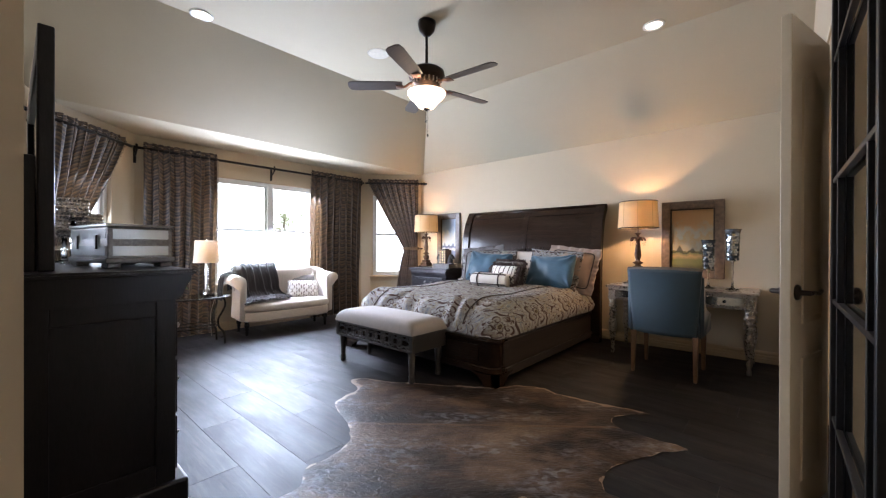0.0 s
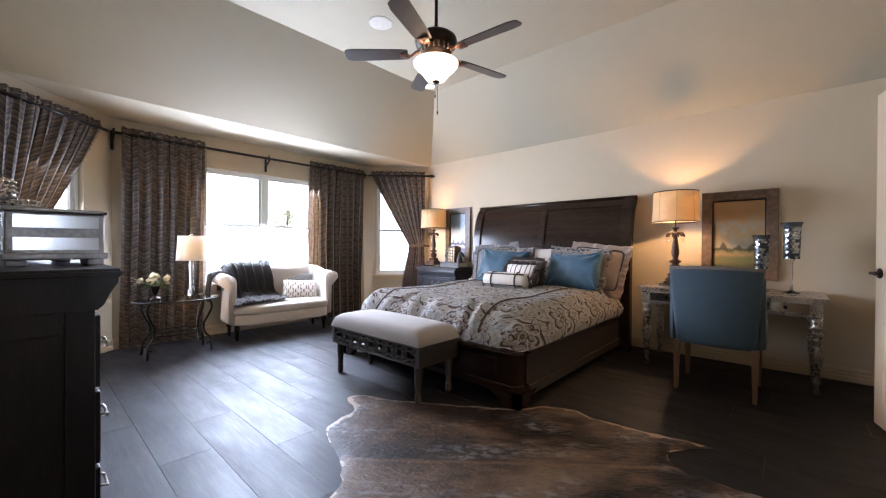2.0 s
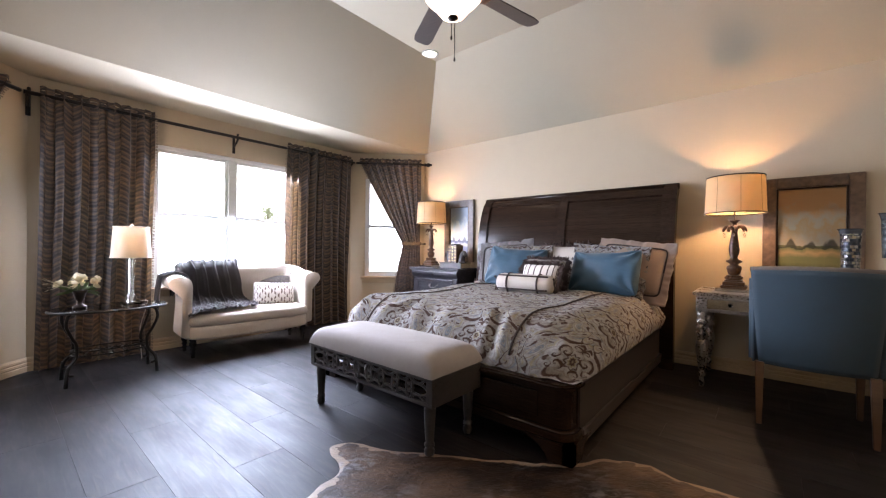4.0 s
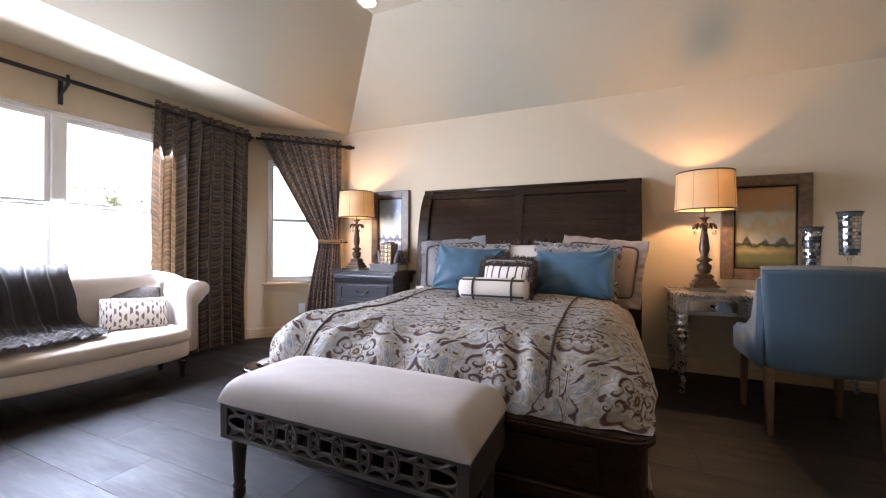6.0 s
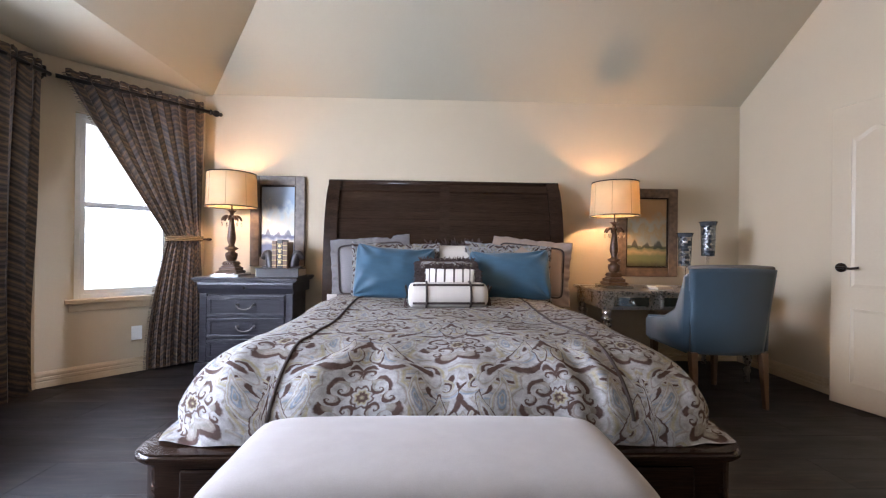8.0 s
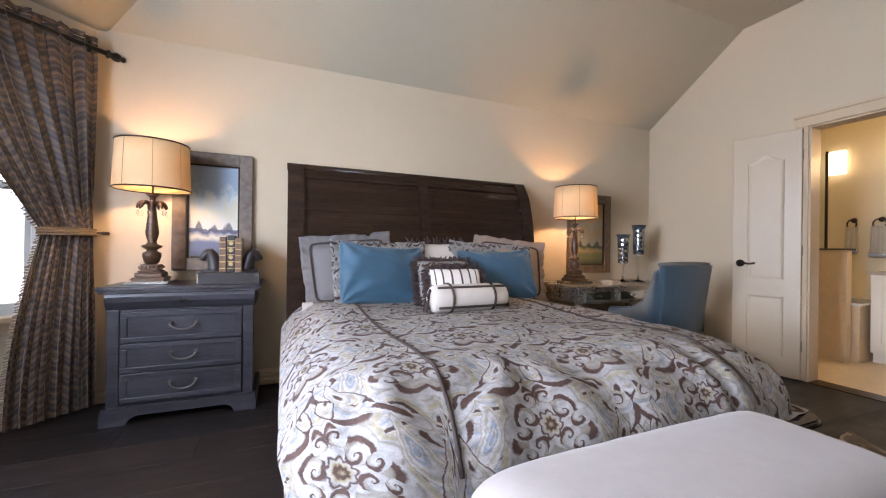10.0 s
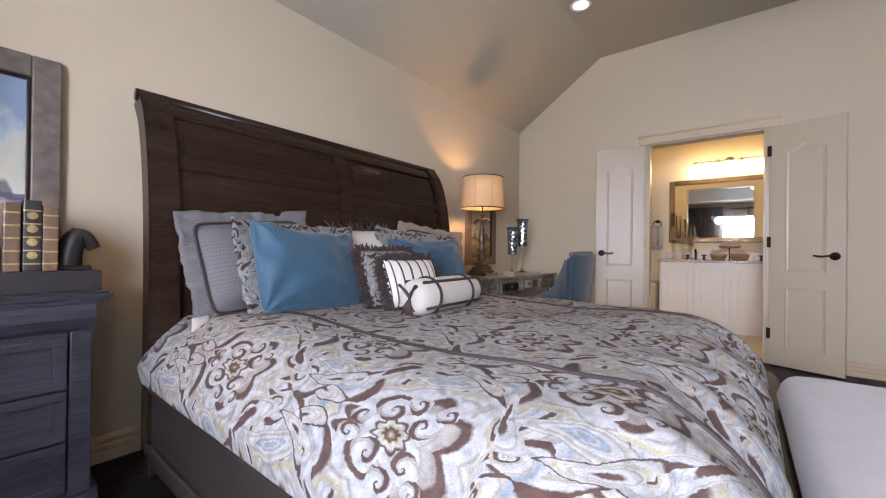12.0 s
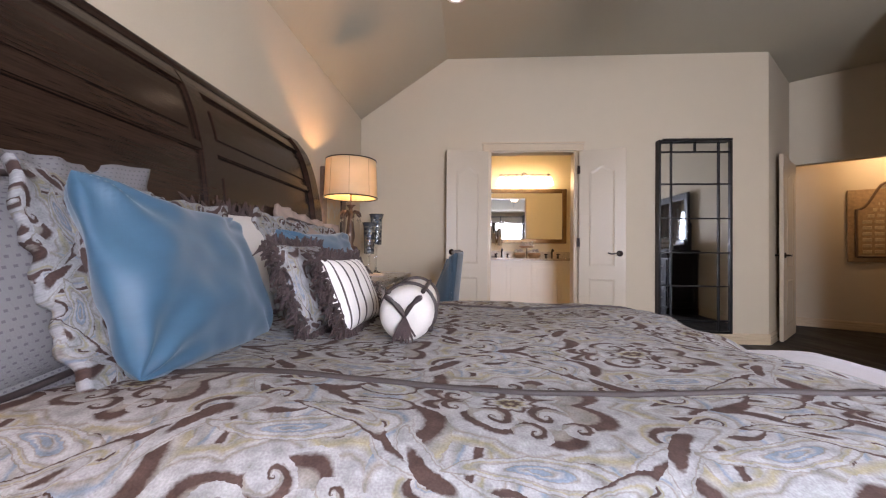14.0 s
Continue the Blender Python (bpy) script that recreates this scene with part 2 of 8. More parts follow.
# entry lobby on the skew corner
wall_run("wall_entry_west", (-0.50, YS), (0.36, -0.98), ZC)
wall_run("wall_entry_east", (0.95, -0.28), (XE, 0.536), ZC)
wall_run("wall_entry", (0.36, -0.98), (0.95, -0.28), ZC, [(0.05, 0.87, 0, 2.06)])
wall_run("wall_hall_far", (0.55, -2.2), (1.75, -0.3), ZC)
wall_run("wall_hall_side", (-0.6, -1.4), (0.55, -2.2), ZC)
wall_run("wall_hall_end", (1.75, -0.3), (1.05, -0.15), ZC)
wall_run("wall_hall_back", (0.28, -1.06), (-0.6, -1.4), ZC)

bm = bmesh.new()
E_IN = 3.95                      # where the north slope meets the flat
X_IN, X_OUT = -3.78, -4.80       # west slope


def plate(bm, corners, up=0.08):
    low = [bm.verts.new(c) for c in corners]
    top = [bm.verts.new((c[0], c[1], c[2] + up)) for c in corners]
    n = len(low)
    bm.faces.new(low), bm.faces.new(list(reversed(top)))
    for k in range(n):
        bm.faces.new((low[k], top[k], top[(k + 1) % n], low[(k + 1) % n]))


plate(bm, [(X_IN, 0.0, ZC), (XE + 0.1, 0.0, ZC), (XE + 0.1, E_IN, ZC), (X_IN, E_IN, ZC)])
plate(bm, [(X_IN, E_IN, ZC), (XE + 0.1, E_IN, ZC), (XE + 0.1, YN + 0.02, ZW), (X_OUT, YN + 0.02, ZW)])
plate(bm, [(X_OUT, 0.0, ZW), (X_IN, 0.0, ZC), (X_IN, E_IN, ZC), (X_OUT, YN + 0.02, ZW)])
plate(bm, [(-5.75, 0.0, ZW), (X_OUT, 0.0, ZW), (X_OUT, YN + 0.02, ZW), (-5.75, YN + 0.02, ZW)])
plate(bm, [(-1.0, -2.4, ZC), (2.1, -2.4, ZC), (2.1, 0.0, ZC), (-1.0, 0.0, ZC)])
plate(bm, [(XE + 0.1, 0.0, ZC), (2.1, 0.0, ZC), (2.1, 0.7, ZC), (XE + 0.1, 0.7, ZC)])
bmesh.ops.recalc_face_normals(bm, faces=bm.faces)
tagged(part("ceiling", bm, CEIL_DIM), "pale plaster ceiling with sloped tray sides", "ceiling", kind="structure")

# bathroom shell
BX, BXW = XE + TH, 2.02
wall_run("wall_bath_back", (BXW, 0.9), (BXW, 4.9), 2.75, material=BATHWALL)
wall_run("wall_bath_north", (BXW, 4.7), (BX, 4.7), 2.75, material=BATHWALL)
wall_run("wall_bath_south", (BX, 1.1), (BXW, 1.1), 2.75, material=BATHWALL)
wall_run("wall_bath_front", (BX + 0.004, 4.7), (BX + 0.004, 1.1), 2.75, [(4.7 - 3.46, 4.7 - 2.54, 0, 2.06)], material=BATHWALL, thick=0.003)
tagged(part("ceiling_bath", box((BX, 0.9, 2.75), (BXW + 0.1, 4.9, 2.85)), CEIL_DIM), "", "ceiling", kind="structure")
tagged(part("floor_bath", box((XE + 0.06, 1.0, -0.01), (BXW, 4.8, 0.002)), mat("bath_tile", (0.62, 0.50, 0.33), 0.35, scale=14, vary=0.12, bump=0.05)), "pale beige tiled bathroom floor", "floor", kind="structure")

# ---- windows, trim, doors ----
def window(name, a, b, z0, z1, leaves):
    """A vinyl window of single-hung lights in the opening from a to b, seen from the room; its x runs from a to b."""
    a, b = Vector((*a, 0)), Vector((*b, 0))
    w = (b - a).length
    ob = tagged(new(name), "white vinyl window with a plain painted sill", "window", kind="structure")
    ob.matrix_basis = Matrix.Translation(a) @ Matrix.Rotation(math.atan2(b.y - a.y, b.x - a.x), 4, "Z")
    fr = bmesh.new()
    d0, d1, t = -0.10, -0.045, 0.035
    add_box(fr, (0, d0, z0), (t, d1, z1), 0.004), add_box(fr, (w - t, d0, z0), (w, d1, z1), 0.004)
    add_box(fr, (t, d0, z0), (w - t, d1, z0 + t), 0.004), add_box(fr, (t, d0, z1 - t), (w - t, d1, z1), 0.004)
    part("window_frame", fr, VINYL, ob)
    each = (w - 2 * t) / leaves
    for k in range(leaves):
        x0, x1 = t + k * each, t + (k + 1) * each
        zm = (z0 + z1) / 2 + 0.02
        if k:
            part("mullion", box((x0 - 0.035, d0 + 0.002, z0 + t), (x0 + 0.035, d1 + 0.006, z1 - t), 0.004), VINYL, ob)
        for lo, hi, y0 in ((z0 + t, zm + 0.02, -0.078), (zm - 0.02, z1 - t, -0.098)):
            sash = bmesh.new()
            s, e, f = x0 + (0.037 if k else 0.0), x1 - (0.037 if k < leaves - 1 else 0.0), 0.028
            add_box(sash, (s, y0, lo), (s + f, y0 + 0.03, hi), 0.003), add_box(sash, (e - f, y0, lo), (e, y0 + 0.03, hi), 0.003)
            add_box(sash, (s + f, y0, lo), (e - f, y0 + 0.03, lo + f + 0.008), 0.003), add_box(sash, (s + f, y0, hi - f), (e - f, y0 + 0.03, hi), 0.003)
            part("sash", sash, VINYL, ob)
            pane = part("pane", box((s + f, y0 + 0.013, lo + f), (e - f, y0 + 0.017, hi - f)), PANE, ob)
            pane.visible_shadow = False
    part("window_sill", box((-0.05, -0.045, z0 - 0.03), (w + 0.05, 0.045, z0 + 0.004), 0.006), TRIM, ob)
    part("apron", box((-0.03, 0.0, z0 - 0.09), (w + 0.03, 0.016, z0 - 0.03), 0.004), TRIM, ob)
    return ob


def along(a, b, s):
    a, b = Vector(a), Vector(b)
    p = a + (b - a).normalized() * s
    return (p.x, p.y)


window("window_1", (XW, 3.31), (XW, 1.82), 0.62, 2.05, 2)
window("window_2", along(NB, NC, 0.24), along(NB, NC, 0.86), 0.62, 2.05, 1)
window("window_3", along(SC, SB, 0.33), along(SC, SB, 0.95), 0.62, 2.05, 1)


def baseboard(a, b, mater=None):
    a, b = Vector((*a, 0)), Vector((*b, 0))
    n = (b - a).length
    prof = [(0, 0), (0.018, 0), (0.018, 0.040), (0.012, 0.046), (0.017, 0.053), (0.017, 0.070), (0.011, 0.076), (0.015, 0.083), (0.015, 0.098), (0.006, 0.115), (0, 0.115)]
    bm = bmesh.new()
    add_prism(bm, prof, n, Matrix.Rotation(math.atan2(b.y - a.y, b.x - a.x) - math.pi / 2, 4, "Z") @ Matrix.Diagonal((-1, 1, 1, 1)))
    bmesh.ops.recalc_face_normals(bm, faces=bm.faces)
    ob = part("baseboard", bm, mater or TRIM)
    ob.location = a
    return tagged(ob, "cream painted baseboard moulding", "baseboard", kind="structure")


for a, b in (((XE, YN), NB), (NB, NC), (NC, SC), (SC, SB), (SB, (-0.5, YS)), ((XE, 0.536), (XE, 2.45)), ((XE, 3.55), (XE, YN)), ((-0.5, YS), (0.36, -0.98)), ((0.95, -0.28), (XE, 0.536)), ((0.55, -2.2), (1.75, -0.3))):
    baseboard(a, b)

casing = bmesh.new()
for y0, y1 in ((2.465, 2.54), (3.46, 3.535)):
    add_box(casing, (XE - 0.018, y0, 0.002), (XE, y1, 2.06), 0.004)
add_box(casing, (XE - 0.022, 2.455, 2.06), (XE, 3.545, 2.135), 0.005)
add_box(casing, (XE - 0.030, 2.445, 2.135), (XE, 3.555, 2.155), 0.004)
tagged(part("trim", casing, TRIM), "cream painted door casing", "trim", kind="structure")
jamb = bmesh.new()
add_box(jamb, (XE, 2.54, 0.002), (XE + TH + 0.006, 2.552, 2.058)), add_box(jamb, (XE, 3.448, 0.002), (XE + TH + 0.006, 3.46, 2.058))
add_box(jamb, (XE, 2.552, 2.046), (XE + TH + 0.006, 3.448, 2.058))
tagged(part("trim", jamb, TRIM), "cream painted door jamb", "trim", kind="structure")


def arch(x0, x1, z0, z1, rise, n=10):
    """An outline of a tall panel with a cathedral top."""
    pts = [(x0, z0), (x1, z0), (x1, z1)]
    for k in range(1, n):
        t = k / n
        pts.append((x1 + (x0 - x1) * t, z1 + rise * (0.5 - 0.5 * math.cos(2 * math.pi * t)) ** 1.4))
    return pts + [(x0, z1)]


def lever(door, x, z, y, side, flip):
    h = part("door_handle", add_lathe(bmesh.new(), [(0.0, 0), (0.032, 0), (0.032, 0.006), (0.026, 0.012), (0.011, 0.014), (0.010, 0.045), (0.0, 0.046)], 16, Matrix.Translation((x, y, z)) @ Matrix.Rotation(radians(90 if side < 0 else -90), 4, "X"), close=False), BRONZE, door, "dark bronze lever handle", True)
    y2 = y + side * 0.045
    part("lever", tube(curve_points([(x, y2, z), (x + flip * 0.03, y2, z + 0.002), (x + flip * 0.07, y2 + side * 0.004, z - 0.004), (x + flip * 0.115, y2, z + 0.004)], 4), 0.008, 8), BRONZE, h, smooth=True)


def leaf(name, hinge, turn, width, label, knob_flip=-1):
    """A moulded two-panel door leaf; x runs from the hinge, thickness along y."""
    ob = tagged(new(name), label, "door", kind="structure")
    ob.matrix_basis = pose(hinge[0], hinge[1], 0.012, 0, 0, turn)
    part("door_slab", box((0.003, -0.0175, 0), (width, 0.0175, 2.03), 0.003), DOORW, ob)
    m = width * 0.235
    for side in (-1, 1):
        for outline, inner in ((arch(m, width - m, 0.80, 1.80, 0.055), arch(m + 0.022, width - m - 0.022, 0.822, 1.775, 0.052)), (arch(m, width - m, 0.16, 0.66, 0.0), arch(m + 0.022, width - m - 0.022, 0.182, 0.638, 0.0))):
            bm = bmesh.new()
            a = [bm.verts.new((x, side * 0.0176, z)) for x, z in outline]
            b = [bm.verts.new((x + (width / 2 - x) * 0.05, side * 0.0235, z)) for x, z in outline]
            c = [bm.verts.new((x, side * 0.0185, z)) for x, z in inner]
            n = len(a)
            for k in range(n):
                q = (k + 1) % n
                bm.faces.new((a[k], a[q], b[q], b[k])), bm.faces.new((b[k], b[q], c[q], c[k]))
            bm.faces.new(c)
            bmesh.ops.recalc_face_normals(bm, faces=bm.faces)
            part("door_panel", bm, DOORW, ob)
        lever(ob, width - 0.06, 0.93, side * 0.0175, side, knob_flip)
    for z in (0.22, 1.0, 1.78):
        part("hinge", box((-0.012, -0.024, z), (0.016, -0.012, z + 0.09), 0.002), BRONZE, ob)
    return ob


leaf("door_1", (XE - 0.047, 2.515), -107, 0.465, "cream moulded two-panel door leaf standing open to the wall")
leaf("door_2", (XE - 0.03, 3.485), 103, 0.465, "cream moulded two-panel door leaf folded open to the wall")
leaf("door_3", (0.86, -0.26), 134, 0.80, "cream moulded two-panel entry door standing open")
tagged(part("threshold", box((XE - 0.02, 2.552, -0.008), (XE + TH + 0.01, 3.448, 0.006), 0.002), DARKWOOD), "dark wooden door threshold strip", "threshold", kind="structure")

# outdoors: lawn, pale sky backdrop, fence and a tree
tagged(part("ground", box((-60, -55, -0.6), (60, 60, -0.45)), mat("lawn", (0.09, 0.13, 0.05), 0.9, scale=8, vary=0.4, bump=0.5)), "green lawn round the house", "ground", kind="structure")
bm = bmesh.new()
for k in range(24):
    a0, a1 = radians(110 + k * 7), radians(117 + k * 7)
    v = [bm.verts.new((-3 + 52 * math.cos(a), 2.5 + 52 * math.sin(a), z)) for a, z in ((a0, -0.6), (a1, -0.6), (a1, 40), (a0, 40))]
    bm.faces.new(v)
tagged(part("backdrop", bm, glow("bright_sky", (0.92, 0.96, 1.0), 3.2)), "bright white overcast sky", "backdrop", kind="structure")

# ---- patterned cloths ----
def pattern_nodes(name, base="UV"):
    m = bpy.data.materials.new(name)
    m.use_nodes = True
    nt = m.node_tree
    co = nt.nodes.new("ShaderNodeTexCoord")
    return m, nt, nt.nodes["Principled BSDF"], co.outputs[base]


def mathn(nt, op, a, b=None, c=None):
    n = nt.nodes.new("ShaderNodeMath")
    n.operation = op
    for k, v in enumerate((a, b, c)):
        if v is None:
            continue
        if isinstance(v, (int, float)):
            n.inputs[k].default_value = v
        else:
            nt.links.new(v, n.inputs[k])
    return n.outputs[0]


def ramp_node(nt, value, stops, constant=False):
    r = nt.nodes.new("ShaderNodeValToRGB")
    if constant:
        r.color_ramp.interpolation = "CONSTANT"
    els = r.color_ramp.elements
    while len(els) < len(stops):
        els.new(0.5)
    for e, (p, c) in zip(els, stops):
        e.position, e.color = p, (*c, 1)
    nt.links.new(value, r.inputs[0])
    return r.outputs[0]


def mix_color(nt, fac, a, b):
    n = nt.nodes.new("ShaderNodeMix")
    n.data_type = "RGBA"
    for sock, v in ((n.inputs[0], fac), (n.inputs[6], a), (n.inputs[7], b)):
        if isinstance(v, (int, float)):
            sock.default_value = v
        elif isinstance(v, tuple):
            sock.default_value = (*v, 1)
        else:
            nt.links.new(v, sock)
    return n.outputs[2]


def paisley(name, size=1.0, base="UV", tint=1.0):
    """Printed damask: ogee cells in half drop, each with a lobed medallion, curled scrolls and leaning teardrops in nested outlines."""
    m, nt, b, co = pattern_nodes(name, base)
    link = nt.links.new
    U, P = 0.347, 0.71

    def op(kind, *v):
        return mathn(nt, kind, *v)

    def mul(x, y):
        return op("MULTIPLY", x, y)

    def add(x, y):
        return op("ADD", x, y)

    scl = nt.nodes.new("ShaderNodeVectorMath")
    scl.operation = "SCALE"
    scl.inputs[3].default_value = 1 / size
    link(co, scl.inputs[0])
    # a drawn line that wavers a little, with the ragged edge of a dry brush
    shift = scl.outputs[0]
    for scale, amount, detail in ((7, 0.050, 1), (26, 0.012, 2), (110, 0.009, 3)):
        nz = nt.nodes.new("ShaderNodeTexNoise")
        nz.inputs["Scale"].default_value, nz.inputs["Detail"].default_value = scale, detail
        link(scl.outputs[0], nz.inputs[0])
        off = nt.nodes.new("ShaderNodeVectorMath")
        off.operation = "MULTIPLY_ADD"
        off.inputs[1].default_value = (amount, amount, 0)
        link(nz.outputs["Color"], off.inputs[0]), link(shift, off.inputs[2])
        shift = off.outputs[0]
    sep = nt.nodes.new("ShaderNodeSeparateXYZ")
    link(shift, sep.inputs[0])
    u = op("PINGPONG", sep.outputs[0], U)
    v = op("SUBTRACT", op("FLOORED_MODULO", add(sep.outputs[1], P / 2), P), P / 2)
    v2 = op("SUBTRACT", op("FLOORED_MODULO", sep.outputs[1], P), P / 2)
    ogee = op("SUBTRACT", mul(u, 1 / U), op("MULTIPLY_ADD", op("COSINE", mul(v, 2 * math.pi / P)), 0.5, 0.5))
    other = op("GREATER_THAN", ogee, 0.0)
    a = add(u, mul(other, op("MULTIPLY_ADD", u, -2.0, U)))
    c = add(v, mul(other, op("SUBTRACT", v2, v)))
    edge = op("ABSOLUTE", ogee)
    cr, br, bl, ol, gy, wh = (0.240, 0.222, 0.203), (0.066, 0.038, 0.031), (0.165, 0.195, 0.235), (0.25, 0.215, 0.135), (0.20, 0.172, 0.148), (0.290, 0.281, 0.275)
    cr, br, bl, ol, gy, wh = [tuple(x * tint for x in k) for k in (cr, br, bl, ol, gy, wh)]

    def drop(cx, cy, rx, ry, turn, taper, bend, scallop=0.0, n=0):
        cs, sn = math.cos(radians(turn)), math.sin(radians(turn))
        x0, y0 = op("SUBTRACT", a, cx), op("SUBTRACT", c, cy)
        X = add(mul(x0, cs), mul(y0, sn))
        Y = mul(op("SUBTRACT", mul(y0, cs), mul(x0, sn)), 1 / ry)
        X = add(X, mul(mul(Y, Y), bend))
        wid = op("MAXIMUM", op("MULTIPLY_ADD", Y, -taper, 1.0), 0.16)
        X = op("DIVIDE", mul(X, 1 / rx), wid)
        d = op("SQRT", add(mul(X, X), mul(Y, Y)))
        if n:
            lobes = op("ABSOLUTE", op("SINE", mul(op("ARCTAN2", X, Y), n)))
            d = mul(d, op("MULTIPLY_ADD", lobes, -scallop, 1.0 + scallop * 0.5))
        return d

    def scroll(cx, cy, R, hand, start=0.0, tight=0.48):
        x0, y0 = op("SUBTRACT", a, cx), op("SUBTRACT", c, cy)
        r = mul(op("SQRT", add(mul(x0, x0), mul(y0, y0))), 1 / R)
        turn = mul(op("ARCTAN2", y0, x0), hand / (2 * math.pi))
        ph = op("FRACT", add(turn, op("MULTIPLY_ADD", op("LOGARITHM", op("MAXIMUM", r, 0.02), math.e), tight, 3.0 + start)))
        return r, ph

    col = ramp_node(nt, edge, [(0.0, br), (0.028, br), (0.045, wh), (0.085, wh), (0.10, gy), (0.115, cr), (0.15, ol), (0.175, wh), (0.215, wh), (0.23, br), (0.262, br), (0.275, wh), (0.33, cr), (0.345, gy), (0.36, wh), (0.42, bl), (0.45, wh), (0.50, gy), (0.52, wh), (0.60, cr), (0.66, ol), (0.72, wh), (0.80, gy), (0.83, cr), (1.0, wh)])
    echo = op("MINIMUM", op("SQRT", add(op("POWER", op("SUBTRACT", a, 0.13), 2.0), op("POWER", op("SUBTRACT", c, 0.215), 2.0))), op("SQRT", add(op("POWER", op("SUBTRACT", a, 0.122), 2.0), op("POWER", op("ADD", c, 0.222), 2.0))))
    band = op("FRACT", add(mul(edge, 0.7), mul(echo, 9.5)))
    flow = ramp_node(nt, band, [(0.0, wh), (0.14, wh), (0.18, gy), (0.22, wh), (0.36, cr), (0.42, bl), (0.48, wh), (0.60, wh), (0.64, br), (0.74, br), (0.78, wh), (0.88, ol), (0.94, wh), (1.0, wh)])
    col = mix_color(nt, op("GREATER_THAN", edge, 0.13), col, flow)
    comma = [(0.0, wh), (0.20, wh), (0.25, gy), (0.29, cr), (0.36, bl), (0.44, wh), (0.57, wh), (0.62, br), (0.76, br), (0.81, cr), (0.90, ol), (0.96, wh), (1.0, wh)]
    curl = [(0.0, wh), (0.40, wh), (0.46, gy), (0.52, cr), (0.60, br), (0.80, br), (0.88, wh), (1.0, wh)]
    tear = [(0.0, bl), (0.10, bl), (0.15, gy), (0.20, wh), (0.28, bl), (0.34, bl), (0.37, gy), (0.42, wh), (0.58, wh), (0.63, gy), (0.67, cr), (0.74, ol), (0.79, wh), (0.91, wh), (0.95, gy), (1.0, gy)]
    seed = [(0.0, br), (0.16, br), (0.24, gy), (0.29, wh), (0.45, wh), (0.50, gy), (0.55, wh), (0.66, ol), (0.74, wh), (0.87, cr), (0.92, br), (1.0, br)]
    frond = [(0.0, br), (0.40, br), (0.50, wh), (0.76, wh), (0.82, gy), (0.88, wh), (1.0, cr)]
    cloud = [(0.0, cr), (0.55, wh), (0.60, gy), (0.64, wh), (0.78, wh), (0.82, gy), (0.86, wh), (0.93, ol), (1.0, cr)]
    bloom = [(0.0, ol), (0.07, br), (0.11, br), (0.15, ol), (0.21, wh), (0.26, br), (0.28, br), (0.32, wh), (0.50, wh), (0.54, gy), (0.60, cr), (0.76, gy), (0.80, br), (0.90, br), (0.95, wh), (1.0, wh)]

    def lay(d, stops):
        nonlocal col
        col = mix_color(nt, op("LESS_THAN", d, 1.0), col, ramp_node(nt, d, stops))

    def roll(at, stops):
        nonlocal col
        r, ph = at
        col = mix_color(nt, op("LESS_THAN", r, 1.0), col, ramp_node(nt, ph, stops))

    lay(drop(0.0, -0.005, 0.185, 0.225, 0, 0.22, 0, 0.16, 5), cloud)
    roll(scroll(0.130, 0.215, 0.105, 1, 0.1), comma)
    roll(scroll(0.122, -0.222, 0.085, -1, 0.55), comma)
    roll(scroll(0.292, 0.040, 0.060, -1, 0.3), comma)
    lay(drop(0.215, 0.140, 0.034, 0.120, 54, 0.6, 0.05), frond)
    lay(drop(0.200, -0.160, 0.032, 0.125, -55, 0.6, -0.055), frond)
    lay(drop(0.045, 0.268, 0.026, 0.090, -24, 0.5, -0.03), seed)
    lay(drop(0.040, -0.285, 0.024, 0.085, 18, 0.5, 0.03), frond)
    lay(drop(0.198, -0.015, 0.034, 0.135, 12, 0.55, -0.034), tear)
    lay(drop(0.262, -0.085, 0.028, 0.100, -26, 0.55, 0.03), seed)
    lay(drop(0.0, 0.0, 0.125, 0.165, 0, 0.42, 0, 0.30, 4), bloom)
    for cx, cy, R, hand in ((0.062, 0.034, 0.036, 1), (0.056, -0.062, 0.038, -1), (0.104, -0.015, 0.032, 1), (0.030, 0.105, 0.030, -1), (0.095, -0.095, 0.026, 1)):
        roll(scroll(cx, cy, R, hand, 0.2, 0.42), curl)
    # woven thread and uneven dye
    th, dy = nt.nodes.new("ShaderNodeTexNoise"), nt.nodes.new("ShaderNodeTexNoise")
    th.inputs["Scale"].default_value, th.inputs["Detail"].default_value = 260, 3
    dy.inputs["Scale"].default_value, dy.inputs["Detail"].default_value = 34, 4
    link(co, th.inputs[0]), link(co, dy.inputs[0])
    for src, lo, hi in ((th, 0.80, 1.12), (dy, 0.70, 1.22)):
        mx = nt.nodes.new("ShaderNodeMix")
        mx.data_type, mx.blend_type = "RGBA", "MULTIPLY"
        mx.inputs[0].default_value = 1
        link(col, mx.inputs[6]), link(ramp_node(nt, src.outputs[0], [(0.3, (lo, lo, lo)), (0.7, (hi, hi, hi))]), mx.inputs[7])
        col = mx.outputs[2]
    link(col, b.inputs["Base Color"])
    bp = nt.nodes.new("ShaderNodeBump")
    bp.inputs["Strength"].default_value, bp.inputs["Distance"].default_value = 0.4, 0.003
    gray = nt.nodes.new("ShaderNodeRGBToBW")
    link(col, gray.inputs[0]), link(gray.outputs[0], bp.inputs["Height"]), link(bp.outputs[0], b.inputs["Normal"])
    b.inputs["Roughness"].default_value, b.inputs["Specular IOR Level"].default_value = 0.85, 0.15
    return m


